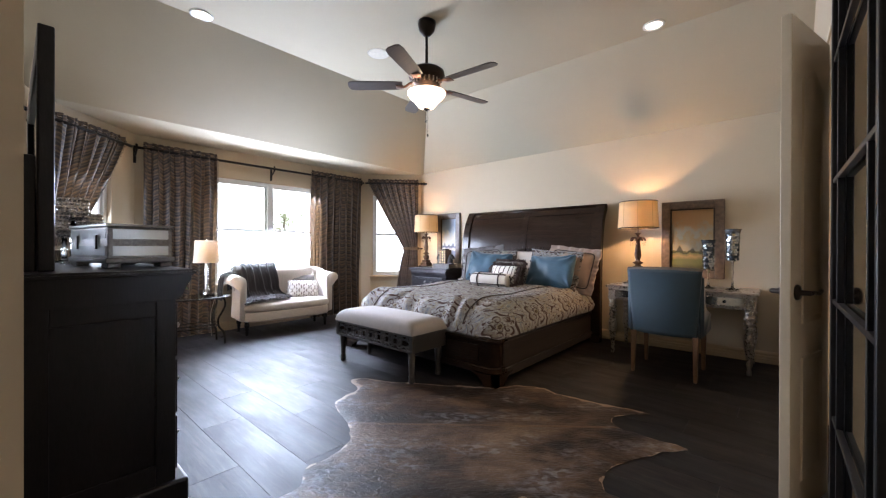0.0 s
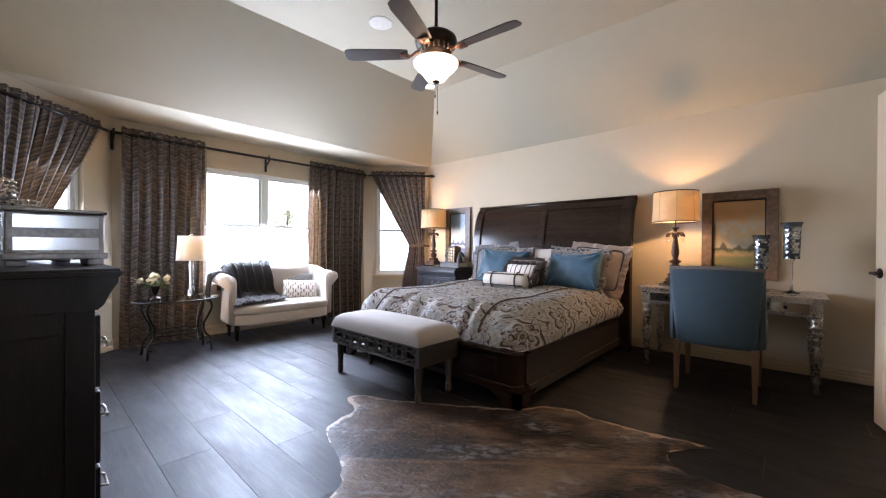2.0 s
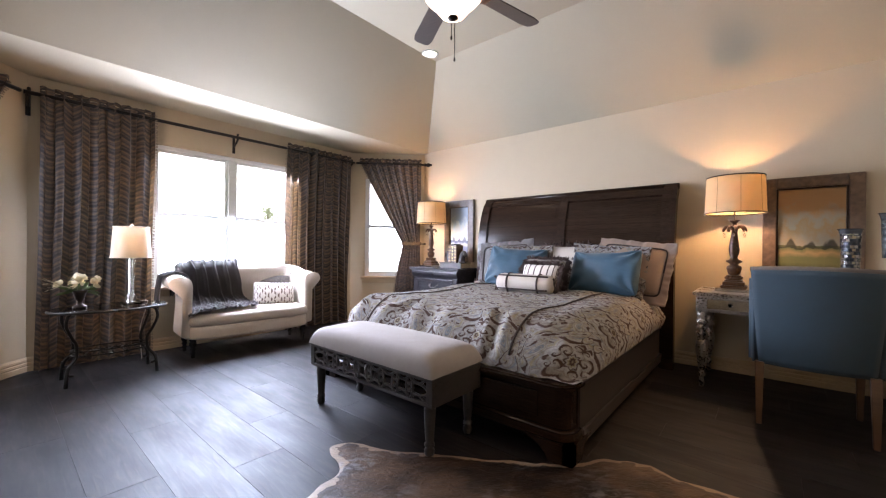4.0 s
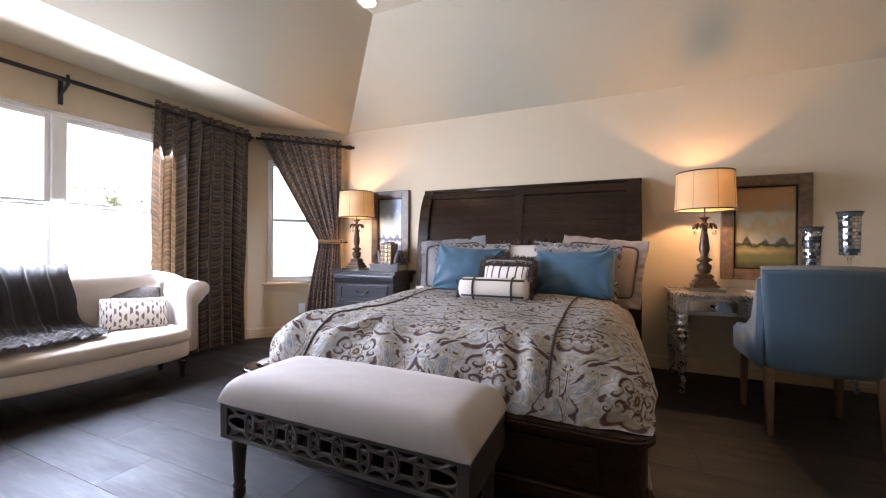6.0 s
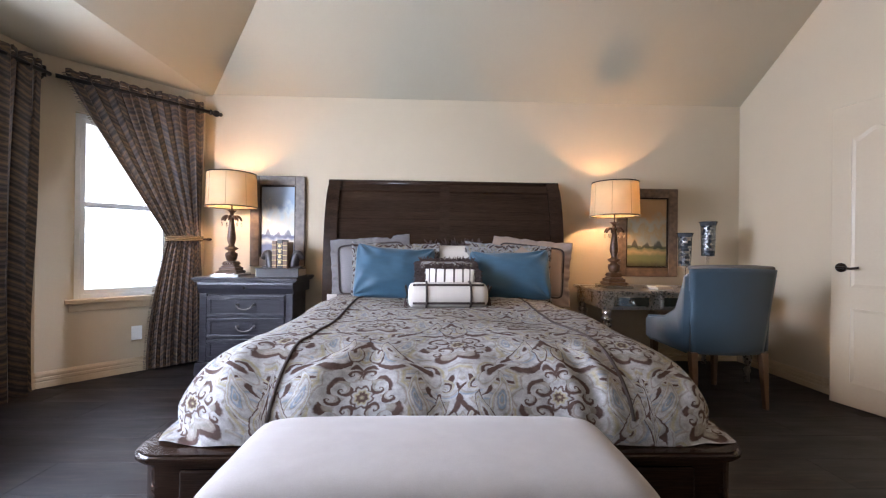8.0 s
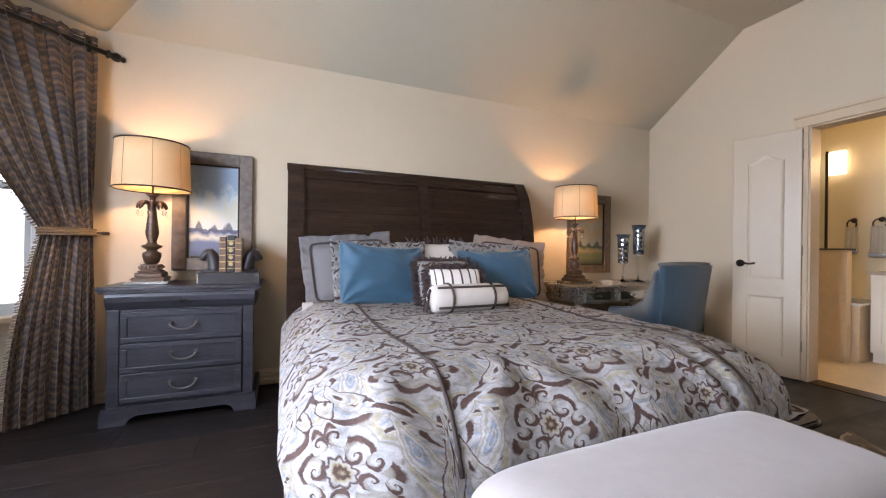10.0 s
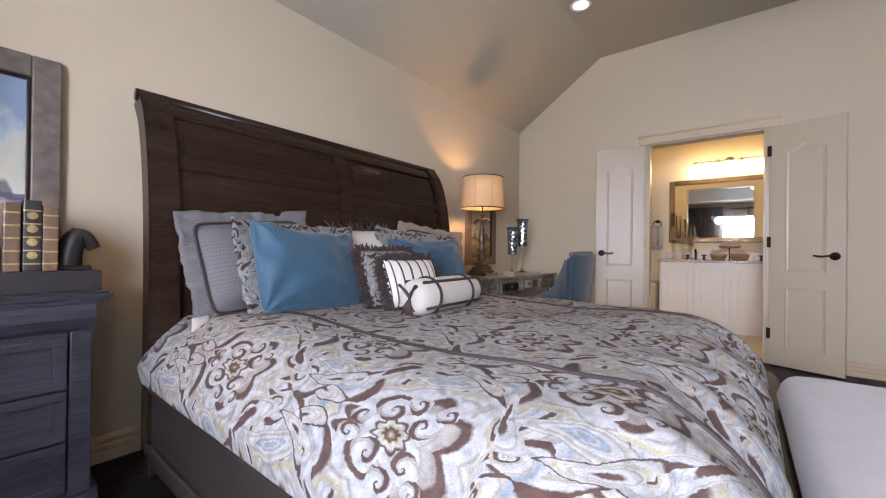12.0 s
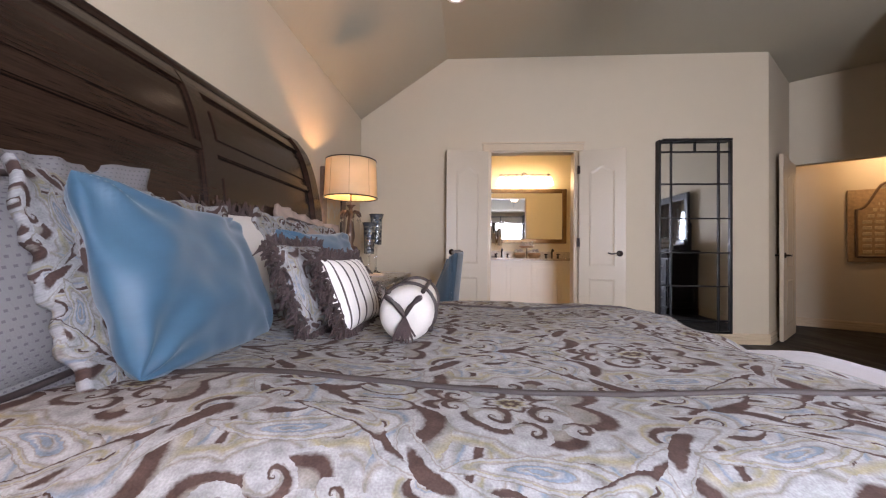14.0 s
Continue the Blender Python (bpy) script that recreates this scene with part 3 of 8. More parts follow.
def ogee_cloth(name):
    """Curtain jacquard: rows of scalloped ogees, taupe, gold and near-black."""
    m, nt, b, co = pattern_nodes(name)
    link = nt.links.new
    sep = nt.nodes.new("ShaderNodeSeparateXYZ")
    link(co, sep.inputs[0])
    nz = nt.nodes.new("ShaderNodeTexNoise")
    nz.inputs["Scale"].default_value, nz.inputs["Detail"].default_value = 9, 2
    link(co, nz.inputs[0])
    u = mathn(nt, "PINGPONG", mathn(nt, "MULTIPLY_ADD", nz.outputs[0], 0.016, sep.outputs[0]), 0.105)
    arcs = mathn(nt, "POWER", mathn(nt, "SINE", mathn(nt, "MULTIPLY", u, math.pi / 0.105 * 0.5)), 1.6)
    v = mathn(nt, "SUBTRACT", mathn(nt, "MULTIPLY_ADD", nz.outputs[0], 0.02, sep.outputs[1]), mathn(nt, "MULTIPLY", arcs, 0.068))
    val = mathn(nt, "MULTIPLY", mathn(nt, "FLOORED_MODULO", v, 0.122), 1 / 0.122)
    lo, hi, gold = (0.007, 0.0055, 0.006), (0.050, 0.034, 0.028), (0.120, 0.074, 0.036)
    c1 = ramp_node(nt, val, [(0, lo), (0.14, lo), (0.19, hi), (0.28, gold), (0.34, hi), (0.46, hi), (0.50, lo), (0.55, hi), (0.68, gold), (0.76, hi), (0.84, lo), (0.90, hi), (1, hi)])
    v2 = nt.nodes.new("ShaderNodeTexVoronoi")
    v2.inputs["Scale"].default_value = 55
    link(co, v2.inputs[0])
    c2 = ramp_node(nt, v2.outputs["Distance"], [(0.1, (0.6, 0.6, 0.6)), (0.5, (1.15, 1.15, 1.15))])
    mul = nt.nodes.new("ShaderNodeMix")
    mul.data_type, mul.blend_type = "RGBA", "MULTIPLY"
    mul.inputs[0].default_value = 1
    link(c1, mul.inputs[6]), link(c2, mul.inputs[7]), link(mul.outputs[2], b.inputs["Base Color"])
    b.inputs["Roughness"].default_value, b.inputs["Sheen Weight"].default_value = 0.55, 0.2
    tr, mx = nt.nodes.new("ShaderNodeBsdfTranslucent"), nt.nodes.new("ShaderNodeMixShader")
    tr.inputs[0].default_value, mx.inputs[0].default_value = (0.20, 0.11, 0.05, 1), 0.05
    link(b.outputs[0], mx.inputs[1]), link(tr.outputs[0], mx.inputs[2]), link(mx.outputs[0], nt.nodes["Material Output"].inputs[0])
    return m


def print_cloth(name, ground, ink, kind):
    """Cloth with a small regular print: dashes, ticks or lattice."""
    m, nt, b, co = pattern_nodes(name)
    link = nt.links.new
    sep = nt.nodes.new("ShaderNodeSeparateXYZ")
    link(co, sep.inputs[0])
    u, v = sep.outputs[0], sep.outputs[1]
    if kind == "stripe":
        fac = mathn(nt, "LESS_THAN", mathn(nt, "PINGPONG", u, 0.022), 0.0045)
    elif kind == "dots":
        row = mathn(nt, "MULTIPLY", mathn(nt, "FLOORED_MODULO", mathn(nt, "FLOOR", mathn(nt, "MULTIPLY", v, 1 / 0.012)), 2), 0.007)
        fu = mathn(nt, "PINGPONG", mathn(nt, "ADD", u, row), 0.007)
        fv = mathn(nt, "PINGPONG", mathn(nt, "ADD", v, 0.006), 0.006)
        fac = mathn(nt, "MULTIPLY", mathn(nt, "LESS_THAN", fu, 0.0027), mathn(nt, "LESS_THAN", fv, 0.0017))
    else:
        a, c = mathn(nt, "ADD", u, v), mathn(nt, "SUBTRACT", u, v)
        la, lc = mathn(nt, "LESS_THAN", mathn(nt, "PINGPONG", a, 0.034), 0.010), mathn(nt, "LESS_THAN", mathn(nt, "PINGPONG", c, 0.034), 0.010)
        dash = mathn(nt, "LESS_THAN", mathn(nt, "PINGPONG", u, 0.011), 0.006)
        fac = mathn(nt, "MULTIPLY", mathn(nt, "MAXIMUM", la, lc), dash)
    col = mix_color(nt, fac, ground, ink)
    th = nt.nodes.new("ShaderNodeTexNoise")
    th.inputs["Scale"].default_value = 300
    link(co, th.inputs[0])
    link(col, b.inputs["Base Color"])
    bp = nt.nodes.new("ShaderNodeBump")
    bp.inputs["Strength"].default_value, bp.inputs["Distance"].default_value = 0.3, 0.003
    link(th.outputs[0], bp.inputs["Height"]), link(bp.outputs[0], b.inputs["Normal"])
    b.inputs["Roughness"].default_value = 0.8
    return m


PAISLEY = paisley("paisley_duvet_cloth")
PAISLEY_S = paisley("paisley_pillow_cloth", 0.55, tint=0.78)
CURTAIN = ogee_cloth("curtain_jacquard")
EUROCLOTH = print_cloth("dotted_cloth", (0.13, 0.12, 0.118), (0.075, 0.068, 0.07), "dots")
STRIPE = print_cloth("striped_cloth", (0.62, 0.57, 0.52), (0.05, 0.035, 0.03), "stripe")
LATTICE = print_cloth("lattice_cloth", (0.66, 0.61, 0.55), (0.16, 0.12, 0.10), "lattice")
IVORY = mat("ivory_cloth", (0.48, 0.435, 0.38), 0.8, scale=300, vary=0.06, bump=0.2)
BROWNTAPE = mat("brown_tape", (0.028, 0.017, 0.014), 0.7, scale=200, vary=0.3, bump=0.2)
THROW = mat("dark_brown_throw", (0.034, 0.026, 0.025), 0.8, scale=160, vary=0.4, bump=0.5, sheen=0.4)


def sheet(nu, nv, fn, uv=None, thick=0.0):
    """A grid of points fn(u, v), u and v from 0 to 1, with a uv map."""
    bm = bmesh.new()
    lay = bm.loops.layers.uv.new("UVMap")
    g = [[bm.verts.new(fn(i / nu, j / nv)) for i in range(nu + 1)] for j in range(nv + 1)]
    for j in range(nv):
        for i in range(nu):
            f = bm.faces.new((g[j][i], g[j][i + 1], g[j + 1][i + 1], g[j + 1][i]))
            for lp, (a, b) in zip(f.loops, ((i, j), (i + 1, j), (i + 1, j + 1), (i, j + 1))):
                lp[lay].uv = uv(a / nu, b / nv) if uv else (a / nu, b / nv)
    return bm


# ---- bed ----
BX0, BY0, BY1 = -2.645, 2.60, 4.90
bed = thing("bed", (BX0, BY0, 0), "dark-stained wooden king-size sleigh bed with panelled headboard", "bed")
HB = [(2.06, 0.0), (2.06, 0.55), (2.065, 0.85), (2.08, 1.10), (2.115, 1.33), (2.175, 1.52), (2.255, 1.635)]


def hb_at(z):
    for (y0, z0), (y1, z1) in zip(HB, HB[1:]):
        if z <= z1:
            t = (z - z0) / (z1 - z0)
            return y0 + (y1 - y0) * t
    return HB[-1][0]


hb_curve = curve_points([(y, 0, z) for y, z in HB], 6)


def sleigh(x0, x1, z0, z1, proud, thick=0.05):
    """A slab that follows the headboard's bend between two heights."""
    pts = [p for p in hb_curve if z0 <= p.z <= z1]
    bm = bmesh.new()
    front, back = [], []
    for i, p in enumerate(pts):
        d = (pts[min(i + 1, len(pts) - 1)] - pts[max(i - 1, 0)]).normalized()
        n = Vector((-d.z, 0, d.x))
        front.append(p + n * proud), back.append(p - n * (thick - proud))
    loop = front + list(reversed(back))
    a = [bm.verts.new((x0, q.x, q.z)) for q in loop]
    b = [bm.verts.new((x1, q.x, q.z)) for q in loop]
    k = len(loop)
    for i in range(k):
        bm.faces.new((a[i], b[i], b[(i + 1) % k], a[(i + 1) % k]))
    for i in range(len(front) - 1):
        for s in (a, b):
            bm.faces.new((s[i], s[i + 1], s[k - 2 - i], s[k - 1 - i]))
    bmesh.ops.recalc_face_normals(bm, faces=bm.faces)
    sharp = [e for e in bm.edges if len(e.link_faces) == 2 and e.calc_face_angle() > 0.9]
    bmesh.ops.bevel(bm, geom=sharp, offset=0.005, segments=2, affect="EDGES")
    return bm


part("headboard", sleigh(-0.98, 0.98, 0.05, 1.62, 0.0), DARKWOOD_X, bed)
for x0, x1 in ((-1.045, -0.93), (0.93, 1.045)):
    part("post", sleigh(x0, x1, 0.0, 1.64, 0.028, 0.09), DARKWOOD, bed)
part("stile", sleigh(-0.045, 0.045, 0.4, 1.60, 0.016), DARKWOOD, bed)
for z0, z1 in ((1.52, 1.64), (1.27, 1.34), (0.55, 0.64)):
    part("headboard_rail", sleigh(-0.935, 0.935, z0, z1, 0.014), DARKWOOD_X, bed)
for s in (-1, 1):
    for z0, z1 in ((0.66, 1.255), (1.355, 1.51)):
        part("headboard_panel", sleigh(min(s * 0.075, s * 0.90), max(s * 0.075, s * 0.90), z0, z1, 0.006), DARKWOOD_X, bed)
cap = bmesh.new()
add_tube(cap, [(-1.05, 2.255, 1.635), (1.05, 2.255, 1.635)], 0.028, 14)
part("cap_rail", cap, DARKWOOD_X, bed, smooth=True)
for s in (-1, 1):
    side = bmesh.new()
    x0, x1 = (0.895, 0.94) if s > 0 else (-1.03, -0.985)
    add_box(side, (x0, 0.12, 0.06), (x1, 2.06, 0.345), 0.004)
    part("side_rail", side, DARKWOOD_Y_LIT, bed)
    part("rail_cap", box((0.865 if s > 0 else -1.045, 0.10, 0.345), (0.955 if s > 0 else -0.955, 2.06, 0.372), 0.010, 3), DARKWOOD_Y_LIT, bed)
    part("rail_moulding", box((0.94 if s > 0 else -1.05, 0.13, 0.06), (0.96 if s > 0 else -1.03, 2.06, 0.13), 0.008, 3), DARKWOOD_Y_LIT, bed)


def rounded_plan(x, y0, y1, r, n=8, c=-0.06):
    x -= 0.03
    pts = [(-x, y1)]
    for k in range(n + 1):
        a = math.pi + math.pi / 2 * k / n
        pts.append((-x + r + r * math.cos(a), y0 + r + r * math.sin(a)))
    for k in range(n + 1):
        a = -math.pi / 2 + math.pi / 2 * k / n
        pts.append((x - r + r * math.cos(a), y0 + r + r * math.sin(a)))
    return [(px + c, py) for px, py in pts + [(x, y1)]]


def slab(outline, z0, z1, bevel=0.0):
    bm = bmesh.new()
    lo = [bm.verts.new((x, y, z0)) for x, y in outline]
    hi = [bm.verts.new((x, y, z1)) for x, y in outline]
    n = len(lo)
    bm.faces.new(list(reversed(lo))), bm.faces.new(hi)
    for k in range(n):
        bm.faces.new((lo[k], lo[(k + 1) % n], hi[(k + 1) % n], hi[k]))
    bmesh.ops.recalc_face_normals(bm, faces=bm.faces)
    if bevel:
        edges = [e for e in bm.edges if abs(e.verts[0].co.z - e.verts[1].co.z) < 1e-6]
        bmesh.ops.bevel(bm, geom=edges, offset=bevel, segments=3, affect="EDGES")
    return bm


part("footboard", slab(rounded_plan(1.02, 0.0, 0.12, 0.07), 0.10, 0.345), DARKWOOD_X, bed)
part("foot_cap", slab(rounded_plan(1.05, -0.035, 0.14, 0.10), 0.345, 0.378, 0.011), DARKWOOD_X, bed)
part("foot_moulding", slab(rounded_plan(1.045, -0.025, 0.12, 0.09), 0.09, 0.155, 0.014), DARKWOOD_X, bed)
part("foot_panel", box((-0.91, -0.012, 0.185), (0.77, 0.006, 0.32), 0.006), DARKWOOD_X, bed)
for s in (-1, 1):
    br = [(0.80, 0.10), (1.055, 0.10), (1.055, 0.0), (0.93, 0.0), (0.915, 0.035), (0.88, 0.065), (0.84, 0.082)]
    m = bmesh.new()
    add_prism(m, [(s * (x - 0.03) - 0.06, z) for x, z in br], 0.05, Matrix.Translation((0, -0.035, 0)))
    add_prism(m, [(-0.035, 0.10), (0.22, 0.10), (0.18, 0.082), (0.14, 0.065), (0.105, 0.035), (0.09, 0.0), (-0.035, 0.0)], 0.05, Matrix.Translation((s * 1.0 - 0.06 + 0.025, 0, 0)) @ Matrix.Rotation(radians(90), 4, "Z"))
    part("bracket_foot", m, DARKWOOD_X, bed)
    part("back_foot", box((s * 1.0 - 0.05, 2.0, 0), (s * 1.0 + 0.05, 2.08, 0.10), 0.006), DARKWOOD, bed)
part("slat_deck", box((-0.985, 0.12, 0.20), (0.925, 2.05, 0.24)), DARKWOOD_X, bed)

mattress = thing("mattress", (BX0, BY0, 0.24), "thick mattress under the duvet", "mattress")
part("mattress_body", box((-0.84, 0.34, 0.0), (0.78, 2.04, 0.30), 0.08, 4), IVORY, mattress)

DX0, DX1, DY0, DY1 = -1.06, 0.97, 0.010, 2.05


def duvet_z(x, y):
    dx = min(x - DX0, DX1 - x)
    dy = y - DY0
    r1, r2 = 0.27, 0.34
    a = max(0.0, 1 - dx / r1)
    b = max(0.0, 1 - dy / r2)
    d = min(1.0, math.sqrt(a * a + b * b))
    h = math.sqrt(max(0.0, 1 - d ** 2.2))
    p = Vector((x * 2.2, y * 2.2, 0.3))
    wr = noise.noise(p) * 0.016 + noise.noise(p * 3.1) * 0.009 * (0.5 + d) + 0.026 * d * math.sin(x * 24 + 4 * noise.noise(p * 1.7)) * (1 if b > a else 0.35)
    puff = 0.012 * math.sin((x + 1.0) * 5.5) * math.sin(y * 5.0)
    return 0.384 + 0.268 * h + (wr + puff) * min(1, h * 3 + 0.15)


def duvet_pt(u, v):
    eu = 0.5 - 0.5 * math.cos(math.pi * u)
    uu = u * 0.45 + eu * 0.55
    vv = (1 - math.cos(math.pi / 2 * v)) * 0.45 + v * 0.55
    x, y = DX0 + (DX1 - DX0) * uu, DY0 + (DY1 - DY0) * vv
    z = duvet_z(x, y)
    # round the outline a little at the foot corners, and let the sides bulge
    k = max(0.0, 1 - (y - DY0) / 0.25) * max(0.0, abs(x) - 0.7) / 0.3
    bul = 0.028 * max(0.0, min(1.0, (0.60 - z) / 0.15)) * max(0.0, min(1, (z - 0.38) / 0.06))
    return (x - math.copysign(0.03 * k * k, x) + math.copysign(bul, x) * (abs(x) > 0.7), y + 0.03 * k * k, z)


def duvet_uv(u, v):
    p = Vector(duvet_pt(u, v))
    s = p.y - 0.5
    t = p.x
    drop = max(0.0, 0.657 - p.z)
    if p.y < 0.45:
        s -= drop * 0.9
    if abs(p.x) > 0.66:
        t += math.copysign(drop * 0.7, p.x)
    return (t + 3.789, s + 3.355)


duvet = thing("duvet", (BX0, BY0, 0), "paisley damask duvet in cream, brown and grey-blue spread over the bed", "duvet")
part("cover", sheet(110, 100, duvet_pt, duvet_uv), PAISLEY, duvet, smooth=True)
for sx in (-0.635, 0.565):
    pts = []
    for k in range(60):
        y = DY0 + 0.015 + (DY1 - 0.25 - DY0) * k / 59
        x = sx + 0.012 * math.sin(y * 4 + sx) + (0.03 if sx > 0 else -0.03) * max(0, 0.35 - y)
        pts.append((x, y, duvet_z(x, y) + 0.002))
    part("piping", tube(pts, 0.007, 8), BROWNTAPE, duvet, "dark brown corded piping", True)

# ---- pillows ----
def pillow_mesh(w, h, t, nu=28, nv=22, droop=0.0, crease=0.006, seed=0, pinch=0.07, folds=0.0, round_=2.6):
    """A stuffed pillow standing in x and z, thick along y; its lower edge at z = 0."""
    def half(sign):
        def fn(u, v):
            a, b = 2 * u - 1, 2 * v - 1
            ea, eb = math.sin(math.pi / 2 * a), math.sin(math.pi / 2 * b)
            s = max(0.0, (1 - abs(ea) ** round_)) ** 0.55 * max(0.0, (1 - abs(eb) ** round_)) ** 0.55
            nip = 1 - pinch * (1 - ea * ea) * (abs(eb) ** 3)
            nip2 = 1 - 0.7 * pinch * (1 - eb * eb) * (abs(ea) ** 3)
            soft = 1 - 0.07 * (abs(ea) * abs(eb)) ** 5
            x, z = ea * w / 2 * nip2 * soft, (eb * nip * soft + 1) * h / 2
            z -= droop * (1 - ea * ea) * max(0.0, eb) ** 2
            q = Vector((x * 5 + seed * 3.1, z * 5, sign))
            y = sign * (t / 2 * s + crease * noise.noise(q * 2.2) * min(1, 2 * s) + 0.6 * crease * math.sin(x * 20 + z * 34 + seed) * (1 - s) * min(1, 4 * s))
            if folds:
                for cx, cz, ph in ((-1, -1, 0.4), (1, -1, 2.1), (-1, 1, 4.0), (1, 1, 1.0)):
                    dx, dz = ea - cx, eb - cz
                    far = math.hypot(dx, dz)
                    y += sign * folds * math.sin(9 * math.atan2(dz, dx) + ph + seed + 2.2 * far) * math.exp(-(far / 0.95) ** 2) * min(1, 3 * s)
            return (x, y, z)
        return fn
    bm = sheet(nu, nv, half(-1), lambda u, v: (u * w, v * h))
    b2 = sheet(nu, nv, half(1), lambda u, v: (u * w, v * h))
    me = bpy.data.meshes.new("half")
    b2.to_mesh(me)
    b2.free()
    bm.from_mesh(me)
    bpy.data.meshes.remove(me)
    bmesh.ops.remove_doubles(bm, verts=bm.verts, dist=0.0005)
    bmesh.ops.recalc_face_normals(bm, faces=bm.faces)
    return bm


def flange_mesh(w, h, f, wave=0.012, seed=0, thick=0.013):
    """A soft gathered border f wide round a w by h pillow, its corners drawn out and its edge curling."""
    n = 200
    rng = [(-w / 2, 0), (w / 2, 0), (w / 2, h), (-w / 2, h)]
    per = []
    for (x0, z0), (x1, z1) in zip(rng, rng[1:] + rng[:1]):
        for k in range(n // 4):
            t = k / (n // 4)
            per.append((x0 + (x1 - x0) * t, z0 + (z1 - z0) * t - h / 2))
    bm = bmesh.new()
    lay = bm.loops.layers.uv.new("UVMap")
    rings = []
    for fr, yy in ((-0.45, -thick * 1.5), (0.0, -thick * 1.6), (0.35, -thick * 1.3), (0.7, -thick), (0.95, -thick * 0.9), (1.0, 0), (0.95, thick * 0.9), (0.7, thick), (0.0, thick), (-0.45, thick)):
        ring = []
        for i, (cx, cz) in enumerate(per):
            sx, sz = cx / (w / 2), cz / (h / 2)
            corner = (abs(sx) * abs(sz)) ** 4
            e = Vector((math.copysign(abs(sx) ** 4, cx), math.copysign(abs(sz) ** 4, cz)))
            slack = 1 - 0.05 * corner + 0.16 * noise.noise(Vector((i * 0.11, seed * 2.7, 3)))
            nip = 0.035 * (1 - corner) * (1 - min(abs(sx), abs(sz)) ** 2)
            q = Vector((cx, cz)) * (1 - nip) + e * (f * fr * slack)
            out = max(0.0, fr)
            y = yy + wave * out * (math.sin(i * 0.46 + seed) + 0.7 * math.sin(i * 0.97 + 2 * seed)) + 2.0 * wave * out * out * noise.noise(Vector((i * 0.06, seed, 1)))
            y -= 0.030 * out * out * corner
            ring.append(bm.verts.new((q.x, y, q.y + h / 2)))
        rings.append(ring)
    k = len(per)
    for a, b in zip(rings, rings[1:]):
        for i in range(k):
            fc = bm.faces.new((a[i], a[(i + 1) % k], b[(i + 1) % k], b[i]))
            for lp in fc.loops:
                lp[lay].uv = (lp.vert.co.x, lp.vert.co.z)
    bmesh.ops.recalc_face_normals(bm, faces=bm.faces)
    return bm


def fringe_mesh(w, h, length=0.05, n=420, seed=1):
    """A shaggy fringe of many small tufts round a pillow's edge."""
    rng = random.Random(seed)
    bm = bmesh.new()
    for k in range(n):
        t = k / n * 4
        s, e = int(t), t - int(t)
        x, z, ox, oz = ((-w / 2 + w * e, 0, 0, -1), (w / 2, h * e, 1, 0), (w / 2 - w * e, h, 0, 1), (-w / 2, h - h * e, -1, 0))[s]
        base = Vector((x, rng.uniform(-0.018, 0.018), z))
        d = Vector((ox + rng.uniform(-0.5, 0.5), rng.uniform(-0.6, 0.6), oz + rng.uniform(-0.5, 0.5) - 0.15)).normalized() * length * rng.uniform(0.6, 1.1)
        add_tube(bm, [base - d * 0.3, base + d * 0.5, base + d + Vector((0, 0, -0.008))], 0.007, 4, (1.0, 0.9, 0.35))
    return bm


def place(ob, x, y, z, lean, turn=0, roll=0):
    """Stands a pillow up, leaning back by lean degrees."""
    ob.matrix_basis = Matrix.Translation((x, y, z)) @ Matrix.Rotation(radians(turn), 4, "Z") @ Matrix.Rotation(radians(-lean), 4, "X") @ Matrix.Rotation(radians(roll), 4, "Y")
    return ob


def pillow(x, y, z, w, h, t, lean, turn, roll, cloth, label, seed=0, flange=None, fringe=None, piping=None, droop=0.0, crease=0.006, pinch=0.07, folds=0.0):
    ob = thing("pillow", (0, 0, 0), label, "pillow", "pillows on the bed")
    place(ob, x, y, z, lean, turn, roll)
    part("cushion", pillow_mesh(w, h, t, 56 if folds else 28, 44 if folds else 22, droop, crease, seed, pinch, folds), cloth, ob, smooth=True)
    if flange:
        part("flange", flange_mesh(w * 0.98, h * 0.98, flange[0], wave=0.009, seed=seed), flange[1], ob, flange[2], True)
    if piping:
        part("piping", tube([(math.copysign(w / 2 * 0.97 * abs(math.cos(a)) ** 0.18, math.cos(a)), -0.024, h / 2 + math.copysign(h / 2 * 0.97 * abs(math.sin(a)) ** 0.18, math.sin(a))) for a in [2 * math.pi * k / 80 for k in range(81)]], 0.007, 8), piping, ob, "dark brown piping", True)
    if fringe:
        part("fringe", fringe_mesh(w * 0.97, h * 0.97, fringe, seed=seed + 5), BROWNFUR, ob, "shaggy brown fringe")
    return ob


PT = 0.645
EUROL = "grey dotted euro pillow with a soft rolled border"
GREYCLOTH = mat("grey_border_cloth", (0.13, 0.118, 0.112), 0.8, scale=45, vary=0.5, bump=0.6)
EURO = (0.066, EUROCLOTH, "soft rolled dotted border")
TANCLOTH = mat("tan_cloth", (0.24, 0.175, 0.135), 0.8, scale=200, vary=0.1, bump=0.2)
pillow(-3.235, 4.53, PT + 0.02, 0.56, 0.43, 0.17, 17, 5, -5, EUROCLOTH, EUROL, 1, EURO, piping=BROWNTAPE, pinch=0.09)
pillow(-1.95, 4.50, PT + 0.01, 0.56, 0.44, 0.17, 17, -5, 6, TANCLOTH, "tan euro pillow with brown piping and a soft rolled border", 2, (0.066, TANCLOTH, "soft rolled tan border"), piping=BROWNTAPE, pinch=0.09)
pillow(-2.56, 4.56, PT, 0.50, 0.46, 0.14, 15, 0, 0, IVORY, "ivory pillow with a shaggy brown fringe against the headboard", 3, fringe=0.06, pinch=0.1)
